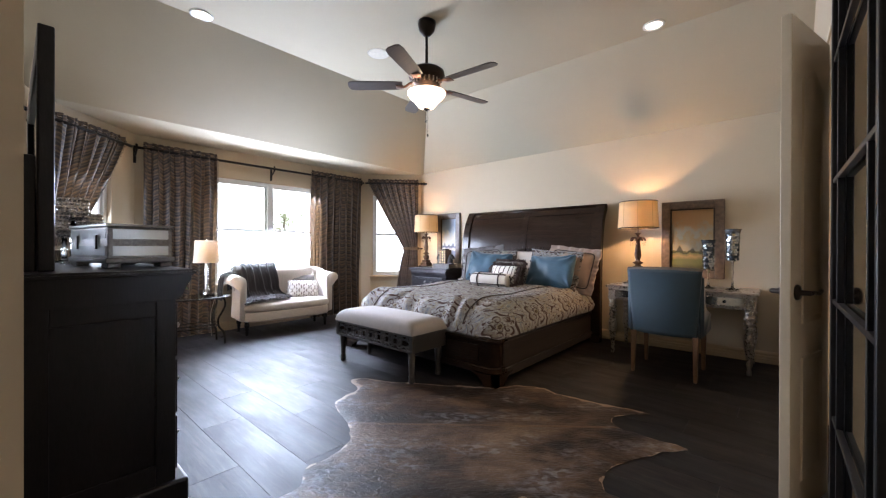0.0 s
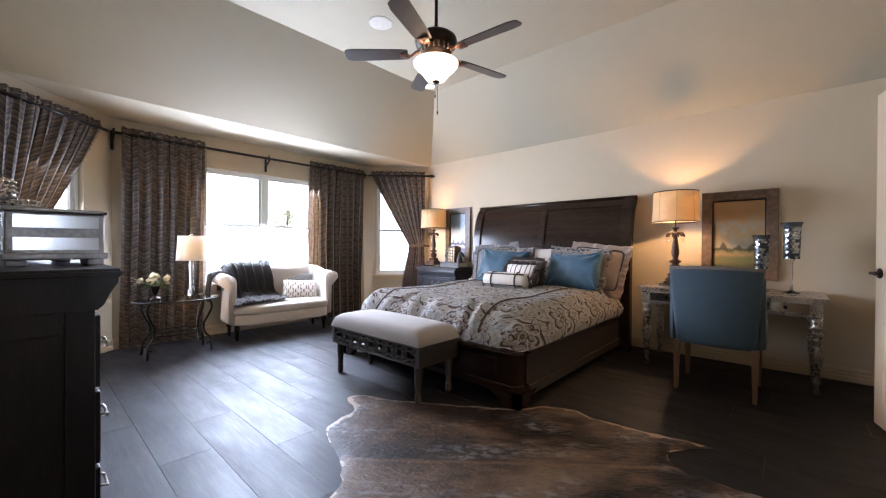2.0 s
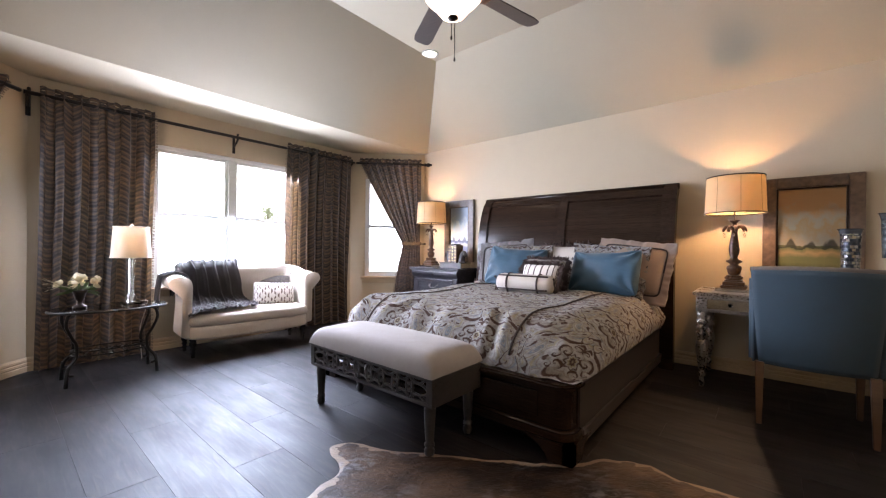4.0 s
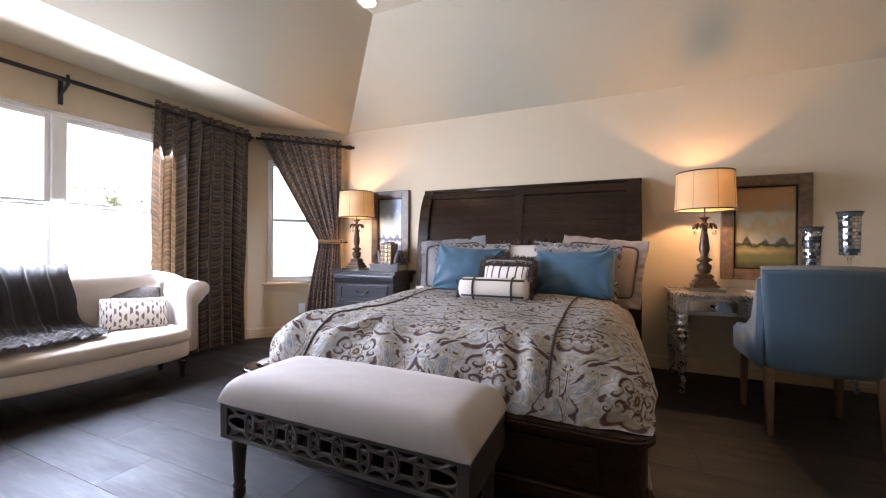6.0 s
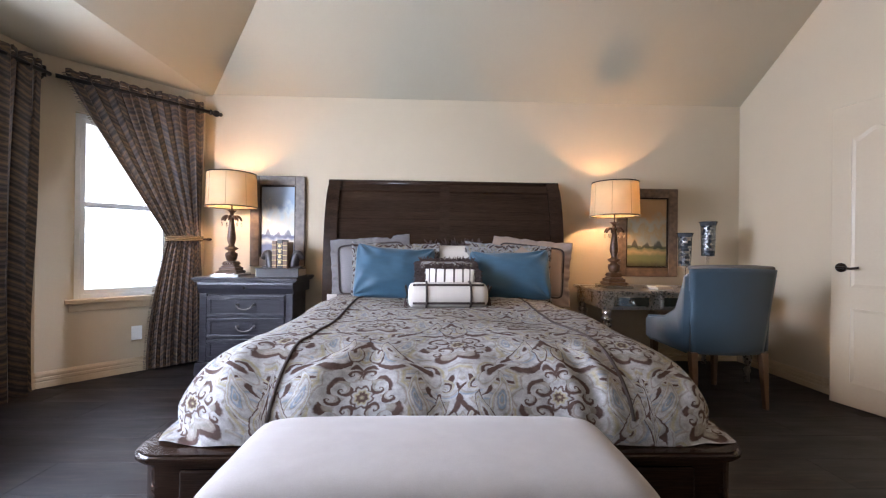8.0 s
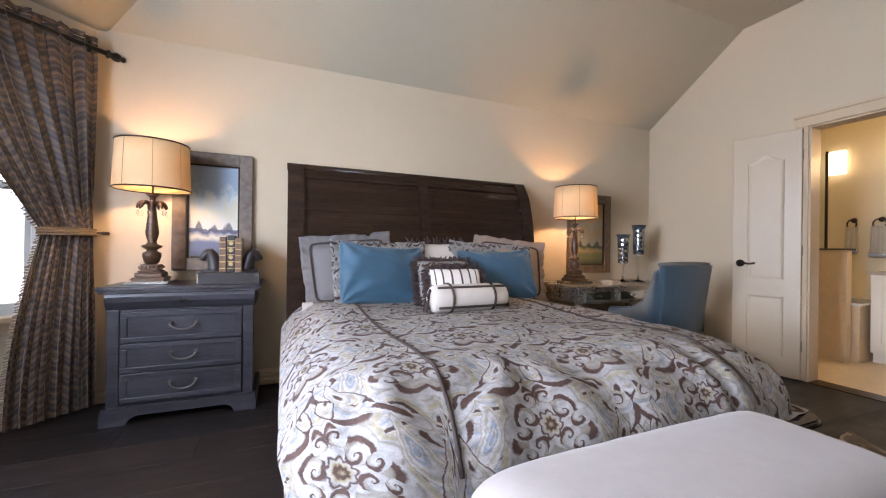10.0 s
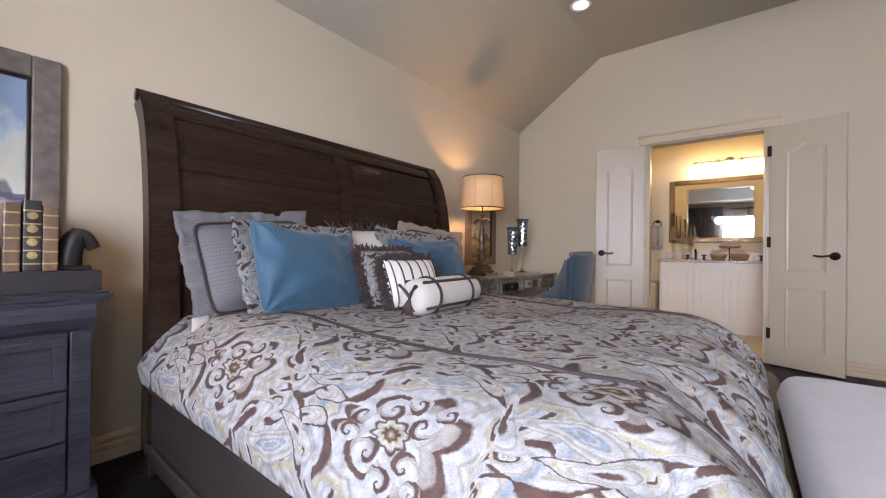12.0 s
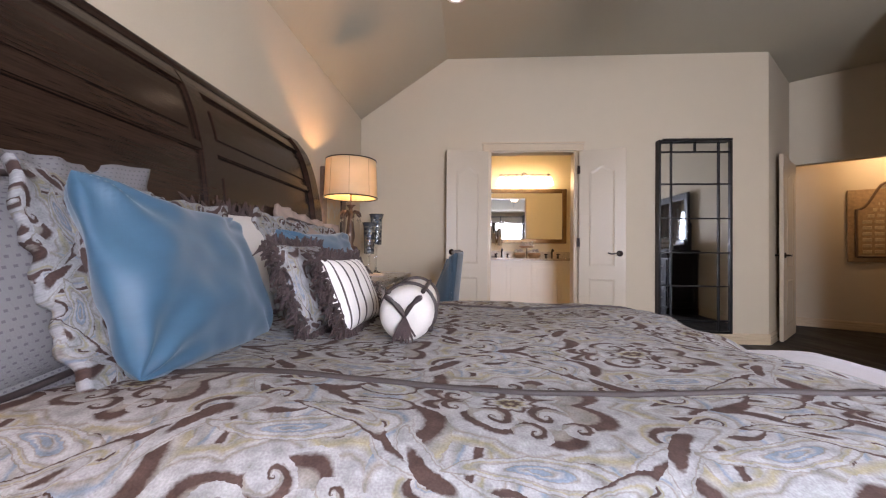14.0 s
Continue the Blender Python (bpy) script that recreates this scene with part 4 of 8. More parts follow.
pillow(-3.035, 4.43, PT - 0.01, 0.62, 0.42, 0.15, 21, 6, 0, PAISLEY_S, "paisley sham with a gathered edge", 4, (0.065, PAISLEY_S, ""), pinch=0.1)
pillow(-2.15, 4.44, PT - 0.01, 0.63, 0.43, 0.15, 21, -6, 3, PAISLEY_S, "paisley sham with a gathered edge", 5, (0.060, PAISLEY_S, ""), pinch=0.1)
pillow(-3.05, 4.355, PT - 0.012, 0.66, 0.47, 0.18, 21, 9, 4, SILK, "shiny blue silk pillow with soft creases", 6, droop=0.03, crease=0.012, pinch=0.055, folds=0.012)
pillow(-2.13, 4.345, PT - 0.012, 0.66, 0.44, 0.18, 21, -9, -2, SILK, "shiny blue silk pillow with soft creases", 7, droop=0.03, crease=0.012, pinch=0.055, folds=0.012)
pillow(-2.64, 4.21, PT - 0.005, 0.44, 0.34, 0.14, 24, 0, 0, PAISLEY_S, "small paisley pillow with a shaggy brown fringe", 8, fringe=0.045, pinch=0.1)
pillow(-2.625, 4.09, PT - 0.005, 0.40, 0.28, 0.12, 22, -4, 0, STRIPE, "ivory pillow with dark stripes and a shaggy brown fringe", 9, fringe=0.05, pinch=0.1)

bol = thing("bolster", (-2.645, 3.90, PT + 0.085), "ivory bolster cushion tied with dark brown tape", "bolster", turn=3)
R, L = 0.085, 0.265
turn_y = Matrix.Rotation(radians(90), 4, "Y")
part("cushion", lathe([(0.0, -L), (0.03, -L), (0.06, -L + 0.004), (R * 0.92, -L + 0.02), (R, -L + 0.05), (R * 1.02, 0), (R, L - 0.05), (R * 0.92, L - 0.02), (0.06, L - 0.004), (0.03, L), (0.0, L)], 32, turn_y, close=False), IVORY, bol, smooth=True)
for x in (-0.145, 0.145):
    part("tape", tube([(x, (R * 1.02 + 0.002) * math.cos(a), (R * 1.02 + 0.002) * math.sin(a)) for a in [2 * math.pi * k / 32 for k in range(33)]], 0.008, 6), BROWNTAPE, bol, "dark brown tape", True)
for a in (-2.6, 0.9, 2.2):
    part("tape", tube([(x, (R * 1.015 + 0.002) * math.cos(a), (R * 1.015 + 0.002) * math.sin(a)) for x in (-L + 0.03, -0.1, 0, 0.1, L - 0.03)], 0.008, 6), BROWNTAPE, bol, "dark brown tape", True)
for s in (-1, 1):
    e = s * (L + 0.006)
    bow = bmesh.new()
    for a in (0.6, 2.4):
        add_tube(bow, curve_points([(e, 0, 0), (e + s * 0.012, 0.05 * math.cos(a), 0.035 + 0.03 * math.sin(a)), (e + s * 0.01, 0.065 * math.cos(a), 0.055), (e + s * 0.006, 0.02 * math.cos(a), 0.03), (e, 0, 0)], 5), 0.006, 6)
    part("bow", bow, BROWNTAPE, bol, "dark brown ribbon bow", True)
    tas = bmesh.new()
    rng = random.Random(3)
    for k in range(26):
        q = Vector((e + s * rng.uniform(0.0, 0.02), rng.uniform(-0.035, 0.035), -0.075 + rng.uniform(-0.004, 0.02)))
        add_tube(tas, [(e, 0, 0), (e + s * 0.012, q.y * 0.5, -0.03), q], 0.004, 4)
    part("tassel", tas, BROWNFUR, bol, "brown thread tassel")

sheetc = thing("folded_sheet", (-3.56, 4.46, PT - 0.05), "corner of a folded white sheet at the pillows", "sheet", turn=20)
part("cloth", pillow_mesh(0.08, 0.07, 0.035, 10, 8, seed=4), IVORY, sheetc, smooth=True)

# ---- bench ----
bench = thing("bench", (-2.755, 2.375, 0), "bench with pale linen cushion and carved grey wooden lattice apron", "bench")
BW, BD = 0.54, 0.205
bench.scale = (1, 1, 1.06)


def leg_profile(h, r):
    return [(0.0, 0), (r * 0.55, 0), (r * 0.72, 0.012), (r * 0.78, 0.032), (r * 0.55, 0.044), (r * 0.78, 0.052), (r * 0.78, 0.060), (r * 0.56, 0.068), (r * 0.66, 0.085), (r * 0.90, h * 0.78), (r * 0.78, h * 0.82), (r * 1.02, h * 0.845), (r * 1.02, h * 0.875), (r * 0.78, h * 0.895), (r * 1.08, h * 0.925), (r * 1.08, h * 0.95), (r * 0.90, h * 0.965), (r * 0.95, h), (0.0, h)]


for sx in (-1, 1):
    for sy in (-1, 1):
        part("leg", lathe(leg_profile(0.285, 0.034), 18, Matrix.Translation((sx * (BW - 0.055), sy * (BD - 0.045), 0)), close=False), BENCHWOOD, bench, smooth=True)
fr = bmesh.new()
for sy in (-1, 1):
    y0, y1 = (BD - 0.022, BD) if sy > 0 else (-BD, -BD + 0.022)
    add_box(fr, (-BW, y0, 0.246), (BW, y1, 0.262), 0.002), add_box(fr, (-BW, y0, 0.363), (BW, y1, 0.385), 0.002)
    for sx in (-1, 1):
        add_box(fr, (sx * BW - 0.02 - 0.02 * sx, y0, 0.262), (sx * BW + 0.02 - 0.02 * sx, y1, 0.363), 0.002)
for sx in (-1, 1):
    add_box(fr, (BW - 0.022 if sx > 0 else -BW, -BD + 0.022, 0.246), (BW if sx > 0 else -BW + 0.022, BD - 0.022, 0.385), 0.002)
part("apron_frame", fr, BENCHWOOD, bench)
for sy in (-1, 1):
    lat = bmesh.new()
    y = sy * (BD - 0.011)
    n, zc = 9, 0.3125
    step = (2 * BW - 0.11) / n
    for k in range(n):
        cx = -BW + 0.055 + step * (k + 0.5)
        add_tube(lat, [(cx + step * 0.66 * math.cos(a), y, zc + 0.027 * math.sin(a)) for a in [2 * math.pi * j / 18 for j in range(19)]], 0.0075, 6)
        if k < n - 1:
            add_tube(lat, [(cx + step / 2 + 0.024 * math.cos(a), y + 0.002 * sy, zc + 0.050 * math.sin(a)) for a in [2 * math.pi * j / 18 for j in range(19)]], 0.0075, 6)
        for q in (-1, 1):
            add_tube(lat, curve_points([(cx - step * 0.5, y, zc + q * 0.049), (cx - step * 0.18, y, zc + q * 0.031), (cx, y, zc + q * 0.026), (cx + step * 0.18, y, zc + q * 0.031), (cx + step * 0.5, y, zc + q * 0.049)], 3), 0.007, 6)
    part("lattice", lat, BENCHWOOD, bench, "carved interlaced rings")


def cushion_pt(w, d, z0, z1, pillow_up):
    def fn(u, v):
        a, b = 2 * u - 1, 2 * v - 1
        ea, eb = math.copysign(1 - (1 - abs(a)) ** 2.2, a), math.copysign(1 - (1 - abs(b)) ** 2.2, b)
        s = (1 - abs(ea) ** 14) ** 0.5 * (1 - abs(eb) ** 9) ** 0.5
        return (ea * w * (1 - 0.012 * (1 - s)), eb * d, z0 + (z1 - z0) * s + pillow_up * (1 - ea * ea) * (1 - eb * eb) + 0.002 * noise.noise(Vector((ea * 8, eb * 4, 1))))
    return fn


part("cushion", sheet(70, 40, cushion_pt(BW + 0.012, BD + 0.012, 0.383, 0.484, 0.018)), BENCHLINEN, bench, "pale linen seat cushion", True)
part("seat_board", box((-BW + 0.03, -BD + 0.03, 0.36), (BW - 0.03, BD - 0.03, 0.380)), BENCHWOOD, bench)

# ---- nightstand ----
PEWTER = mat("dark_pewter", (0.16, 0.14, 0.125), 0.3, metal=0.9, scale=60, vary=0.4, bump=0.2)
ns = thing("nightstand", (-4.26, 4.70, 0), "grey-washed wooden nightstand with three panelled drawers", "nightstand")
body = bmesh.new()
add_box(body, (-0.345, -0.19, 0.09), (0.345, 0.205, 0.66), 0.004)
part("body", body, GREYWOOD, ns)
part("top", slab([(-0.42, -0.245), (0.42, -0.245), (0.42, 0.215), (-0.42, 0.215)], 0.762, 0.79, 0.008), GREYWOOD, ns)
part("top_moulding", box((-0.405, -0.232, 0.750), (0.405, 0.21, 0.762), 0.004), GREYWOOD, ns)
og = [(-0.195, 0.655), (-0.205, 0.668), (-0.222, 0.70), (-0.226, 0.73), (-0.222, 0.750), (0.2, 0.750), (0.2, 0.655)]
bm = bmesh.new()
add_prism(bm, og, 0.76, Matrix.Translation((0.38, 0, 0)) @ Matrix.Rotation(radians(90), 4, "Z"))
part("ogee_drawer", bm, GREYWOOD, ns)
part("knob", lathe([(0.0, 0), (0.008, 0), (0.006, 0.012), (0.013, 0.02), (0.012, 0.028), (0.0, 0.031)], 14, Matrix.Translation((0, -0.224, 0.705)) @ Matrix.Rotation(radians(90), 4, "X"), close=False), BRONZE, ns, smooth=True)
for s in (-1, 1):
    part("corner_post", box((s * 0.345 - 0.03, -0.205, 0.09), (s * 0.345 + 0.03, -0.15, 0.655), 0.006), GREYWOOD, ns)
DZ = [(0.465, 0.640), (0.292, 0.458), (0.118, 0.285)]
for z0, z1 in DZ:
    dr = part("drawer", box((-0.310, -0.208, z0), (0.310, -0.188, z1), 0.003), GREYWOOD, ns)
    rim = bmesh.new()
    y0, y1 = -0.216, -0.2075
    add_box(rim, (-0.310, y0, z1 - 0.030), (0.310, y1, z1), 0.004), add_box(rim, (-0.310, y0, z0), (0.310, y1, z0 + 0.030), 0.004)
    add_box(rim, (-0.310, y0, z0 + 0.030), (-0.275, y1, z1 - 0.030), 0.004), add_box(rim, (0.275, y0, z0 + 0.030), (0.310, y1, z1 - 0.030), 0.004)
    part("drawer_frame", rim, GREYWOOD, dr)
    zc = (z0 + z1) / 2 + 0.015
    pull = bmesh.new()
    add_tube(pull, curve_points([(-0.065, -0.205, zc), (-0.066, -0.236, zc), (-0.045, -0.243, zc - 0.024), (0, -0.245, zc - 0.034), (0.045, -0.243, zc - 0.024), (0.066, -0.236, zc), (0.065, -0.205, zc)], 5), 0.0052, 8)
    for s in (-1, 1):
        add_lathe(pull, [(0.0, 0), (0.013, 0), (0.011, 0.006), (0.0, 0.010)], 12, Matrix.Translation((s * 0.065, -0.208, zc)) @ Matrix.Rotation(radians(90), 4, "X"), close=False)
    part("handle", pull, PEWTER, dr, "pewter bail pull", True)
base_out = [(-0.395, 0.0), (-0.395, 0.055), (-0.385, 0.10), (0.385, 0.10), (0.395, 0.055), (0.395, 0.0), (0.275, 0.0), (0.262, 0.03), (0.225, 0.05), (-0.225, 0.05), (-0.262, 0.03), (-0.275, 0.0)]
part("base", prism(base_out, 0.03, Matrix.Translation((0, -0.235, 0))), GREYWOOD, ns)
for s in (-1, 1):
    part("base_side", box((s * 0.38 - 0.015, -0.205, 0.0), (s * 0.38 + 0.015, 0.21, 0.10), 0.004), GREYWOOD, ns)
    part("side_panel", box((s * 0.347 - 0.006, -0.12, 0.16), (s * 0.347 + 0.006, 0.15, 0.60), 0.004), GREYWOOD, ns)

# ---- writing desk ----
desk = thing("writing_desk", (-0.785, 4.585, 0), "antique silver writing desk with mirrored drawer fronts and turned legs", "desk")
DW, DD = 0.64, 0.305
part("top", slab([(-DW, -DD), (DW, -DD), (DW, DD), (-DW, DD)], 0.700, 0.724, 0.006), SILVER, desk)
part("apron", box((-DW + 0.03, -DD + 0.03, 0.575), (DW - 0.03, DD - 0.02, 0.700), 0.003), SILVER, desk)
prof = [(0.0, 0), (0.016, 0.0), (0.020, 0.03), (0.014, 0.06), (0.024, 0.085), (0.024, 0.10), (0.016, 0.115), (0.022, 0.14), (0.038, 0.24), (0.042, 0.30), (0.034, 0.355), (0.024, 0.385), (0.040, 0.40), (0.040, 0.415), (0.024, 0.43), (0.040, 0.445), (0.040, 0.46), (0.024, 0.475), (0.042, 0.49), (0.042, 0.505), (0.028, 0.515), (0.034, 0.535), (0.034, 0.575), (0.0, 0.575)]
for sx in (-1, 1):
    for sy in (-1, 1):
        q = part("leg", lathe(prof, 18, Matrix.Translation((sx * (DW - 0.065), sy * (DD - 0.06), 0)), close=False), SILVER, desk, smooth=True)
        part("leg_block", box((sx * (DW - 0.065) - 0.036, sy * (DD - 0.06) - 0.036, 0.575), (sx * (DW - 0.065) + 0.036, sy * (DD - 0.06) + 0.036, 0.700), 0.004), SILVER, q)
for x in (-0.40, 0.0, 0.40):
    dr = part("drawer", box((x - 0.155, -DD + 0.016, 0.592), (x + 0.155, -DD + 0.029, 0.688), 0.003), SILVER, desk)
    part("mirror_front", box((x - 0.140, -DD + 0.010, 0.604), (x + 0.140, -DD + 0.015, 0.676), 0.002), OLDMIRROR, dr, "antiqued mirror panel")
    part("knob", lathe([(0.0, 0), (0.006, 0), (0.005, 0.01), (0.014, 0.018), (0.010, 0.028), (0.0, 0.031)], 12, Matrix.Translation((x, -DD + 0.010, 0.640)) @ Matrix.Rotation(radians(90), 4, "X"), close=False), CRYSTAL, dr, "glass knob", True)

# ---- upholstered chair ----
chair = thing("desk_chair", (-0.775, 4.06, 0), "teal blue velvet upholstered chair with brown wooden legs", "chair")
CW = 0.285


def back_pt(side):
    def fn(u, v):
        a = 2 * u - 1
        z = 0.36 + 0.565 * v
        w = CW * (0.86 + 0.14 * v)
        bow = 0.045 * (1 - a * a)
        y = -0.225 - 0.055 * v - bow
        edge = max(0.0, 1 - min(1 - abs(a), min(v, 1 - v) * 2) / 0.10)
        th = 0.075 * (1 - edge ** 3 * 0.55)
        return (a * w, y if side else y + th, z + 0.01 * (1 - a * a) * v)
    return fn


bm = sheet(20, 18, back_pt(True))
b2 = sheet(20, 18, back_pt(False))
me = bpy.data.meshes.new("t")
b2.to_mesh(me), b2.free()
bm.from_mesh(me)
bound = [e for e in bm.edges if e.is_boundary]
bmesh.ops.bridge_loops(bm, edges=bound)
bmesh.ops.recalc_face_normals(bm, faces=bm.faces)
part("backrest", bm, BLUECHAIR, chair, smooth=True)
trim_pts = [back_pt(True)(k / 20, 1.0) for k in range(21)]
part("back_welt", tube([(x, y + 0.035, z + 0.006) for x, y, z in trim_pts], 0.016, 8), PAISLEY_S, chair, "patterned welt along the top edge", True)
side_outline = [(-0.225, 0.36), (-0.245, 0.88), (-0.20, 0.90), (-0.165, 0.80), (-0.10, 0.645), (0.02, 0.575), (0.16, 0.555), (0.235, 0.545), (0.255, 0.51), (0.25, 0.38), (0.22, 0.36)]
for s in (-1, 1):
    bm = bmesh.new()
    add_prism(bm, side_outline, 0.055, Matrix.Translation((s * CW * 0.93 + 0.0275, 0, 0)) @ Matrix.Rotation(radians(90), 4, "Z"))
    bmesh.ops.bevel(bm, geom=[e for e in bm.edges if e.calc_face_angle(0) > 1.0], offset=0.018, segments=3, affect="EDGES")
    part("arm", bm, BLUECHAIR, chair, smooth=True)
part("seat", box((-CW * 0.86, -0.24, 0.36), (CW * 0.86, 0.25, 0.47), 0.03, 4), BLUECHAIR, chair, smooth=True)
CHAIRWOOD = mat("brown_leg_wood", (0.12, 0.065, 0.035), 0.35, scale=30, vary=0.3, bump=0.15, stretch=(1, 1, 8))
for sx in (-1, 1):
    for sy in (-1, 1):
        b = bmesh.new()
        x, y = sx * CW * 0.84, (0.21 if sy > 0 else -0.225)
        v0 = [b.verts.new((x + dx * 0.013, y - 0.03 * (sy < 0) + dy * 0.013, 0)) for dx, dy in ((-1, -1), (1, -1), (1, 1), (-1, 1))]
        v1 = [b.verts.new((x + dx * 0.023, y + dy * 0.023, 0.37)) for dx, dy in ((-1, -1), (1, -1), (1, 1), (-1, 1))]
        b.faces.new(list(reversed(v0))), b.faces.new(v1)
        for k in range(4):
            b.faces.new((v0[k], v0[(k + 1) % 4], v1[(k + 1) % 4], v1[k]))
        bmesh.ops.bevel(b, geom=b.edges[:], offset=0.003, segments=1, affect="EDGES")
        part("leg", b, CHAIRWOOD, chair, "tapered brown wooden leg")

# ---- settee ----
sofa = thing("settee", (-5.235, 2.55, 0), "cream linen settee with rolled arms and tufted back", "settee", turn=85.5)
SW, SD = 0.595, 0.30


def settee_path(t):
    """The plan of the arms and back, from one arm's front to the other's, and the height there."""
    if t < 0.22:
        k = t / 0.22
        return Vector((-SW, -SD + 0.03 + 0.32 * k)), Vector((-1, 0)), 0.685 + 0.015 * k
    if t > 0.78:
        k = (1 - t) / 0.22
        return Vector((SW, -SD + 0.03 + 0.32 * k)), Vector((1, 0)), 0.685 + 0.015 * k
    k = (t - 0.22) / 0.56
    a = math.pi - math.pi * k
    c = math.cos(a)
    x = math.copysign(abs(c) ** 0.45, c) * SW
    y = -SD + 0.35 + 0.13 * abs(math.sin(a)) ** 0.6
    n = Vector((math.copysign(abs(c) ** 1.5, c), max(0.05, math.sin(a)))).normalized()
    return Vector((x, y)), n, 0.70 + 0.07 * math.sin(a) ** 0.7


section = [(0.00, 0.20), (0.025, 0.23), (0.018, 0.45), (0.012, 0.70), (0.026, 0.83), (0.054, 0.868), (0.090, 0.875), (0.118, 0.92), (0.120, 0.98), (0.098, 1.035), (0.054, 1.06), (0.005, 1.055), (-0.038, 1.015), (-0.058, 0.94), (-0.058, 0.78), (-0.052, 0.45), (-0.05, 0.20)]


def settee_pt(u, v):
    p, n, h = settee_path(u)
    q = curve_sec[min(len(curve_sec) - 1, int(round(v * (len(curve_sec) - 1))))]
    z = 0.20 + (q.z - 0.20) / 0.8 * (h - 0.17)
    o = q.x
    if q.x < -0.03 and 0.25 < u < 0.75:
        gx, gz = (u - 0.5) * 1.7 * 8, (z - 0.52) * 11
        o += 0.020 * math.cos(gx * math.pi / 1.7) * math.cos(gz) - 0.004
    return (p.x + n.x * o, p.y + n.y * o, z)


curve_sec = curve_points([(a, 0, z) for a, z in section], 3)
bm = sheet(72, len(curve_sec) - 1, settee_pt)
es = [e for e in bm.edges if e.is_boundary and abs(e.verts[0].co.y - (-SD + 0.03)) < 0.004 and abs(e.verts[1].co.y - (-SD + 0.03)) < 0.004]
left, right = [e for e in es if e.verts[0].co.x < 0], [e for e in es if e.verts[0].co.x > 0]
for group_ in (left, right):
    ring = list({v for e in group_ for v in e.verts})
    c = sum((v.co for v in ring), Vector()) / len(ring)
    cv = bm.verts.new(c + Vector((0, -0.012, 0)))
    for e in group_:
        bm.faces.new((e.verts[0], e.verts[1], cv))
    ends = [v for v in ring if sum(1 for e in group_ if v in e.verts) == 1]
    if len(ends) == 2:
        bm.faces.new((ends[0], ends[1], cv))
bmesh.ops.recalc_face_normals(bm, faces=bm.faces)
part("rolled_back", bm, CREAM, sofa, "rolled tufted back and arms", True)


def seat_outline(f, n=40):
    pts = []
    for k in range(n):
        a = 2 * math.pi * k / n
        c, s = math.cos(a), math.sin(a)
        pts.append((math.copysign(abs(c) ** 0.35, c) * (SW + 0.0) * f, -0.09 + math.copysign(abs(s) ** 0.45, s) * (SD - 0.08) * f - (0.065 * f if s < 0 else 0) * (1 - c * c)))
    return pts


def stack(levels):
    bm = bmesh.new()
    rings = [[bm.verts.new((x, y, z)) for x, y in seat_outline(f)] for f, z in levels]
    n = len(rings[0])
    for a, b in zip(rings, rings[1:]):
        for k in range(n):
            bm.faces.new((a[k], a[(k + 1) % n], b[(k + 1) % n], b[k]))
    bm.faces.new(list(reversed(rings[0]))), bm.faces.new(rings[-1])
    return bm


part("seat_cushion", stack([(0.95, 0.295), (1.0, 0.305), (1.015, 0.335), (1.0, 0.372), (0.95, 0.392), (0.8, 0.405), (0.5, 0.412), (0.1, 0.414)]), CREAM, sofa, smooth=True)
part("seat_base", stack([(0.94, 0.175), (0.985, 0.18), (0.99, 0.20), (0.99, 0.285), (0.97, 0.297)]), CREAM, sofa, smooth=True)
for k in range(4):
    for r in range(2):
        x = (k - 1.5) * 0.24 + (0.12 if r else 0)
        part("button", lathe([(0.0, 0), (0.012, 0), (0.010, 0.006), (0.0, 0.009)], 10, Matrix.Translation((x, 0.118 + (0.012 if r else 0), 0.50 + 0.10 * r)) @ Matrix.Rotation(radians(90), 4, "X"), close=False), CREAM, sofa, smooth=True)
BLACKWOOD = mat("black_turned_wood", (0.012, 0.010, 0.010), 0.25, scale=40, vary=0.3, bump=0.05)
lp = [(0.0, 0), (0.012, 0), (0.018, 0.012), (0.012, 0.026), (0.022, 0.042), (0.014, 0.06), (0.025, 0.078), (0.016, 0.096), (0.030, 0.118), (0.030, 0.14), (0.022, 0.155), (0.032, 0.165), (0.032, 0.18), (0.0, 0.18)]
for sx in (-1, 1):
    for y in (-SD + 0.06, 0.09):
        part("leg", lathe(lp, 16, Matrix.Translation((sx * (SW - 0.07), y, 0)), close=False), BLACKWOOD, sofa, "black turned leg", True)


def sofa_pose(x, y, z, lean=0, turn=0, roll=0):
    return sofa.matrix_basis @ Matrix.Translation((x, y, z)) @ Matrix.Rotation(radians(turn), 4, "Z") @ Matrix.Rotation(radians(-lean), 4, "X") @ Matrix.Rotation(radians(roll), 4, "Y")


p1 = thing("throw_pillow", (0, 0, 0), "grey throw pillow with a ruffled edge on the settee", "pillow", "pillows on the settee")
part("cushion", pillow_mesh(0.40, 0.33, 0.12, seed=21), GREYCLOTH, p1, smooth=True)
part("ruffle", flange_mesh(0.39, 0.32, 0.025, seed=3), IVORY, p1, "cream ruffle", True)
p1.matrix_basis = sofa_pose(0.32, 0.055, 0.40, 18, -14)
p2 = thing("throw_pillow", (0, 0, 0), "cream throw pillow with a dark dashed lattice print on the settee", "pillow", "pillows on the settee")
part("cushion", pillow_mesh(0.44, 0.26, 0.12, seed=22), LATTICE, p2, smooth=True)
p2.matrix_basis = sofa_pose(0.28, -0.07, 0.40, 24, -10, 4)


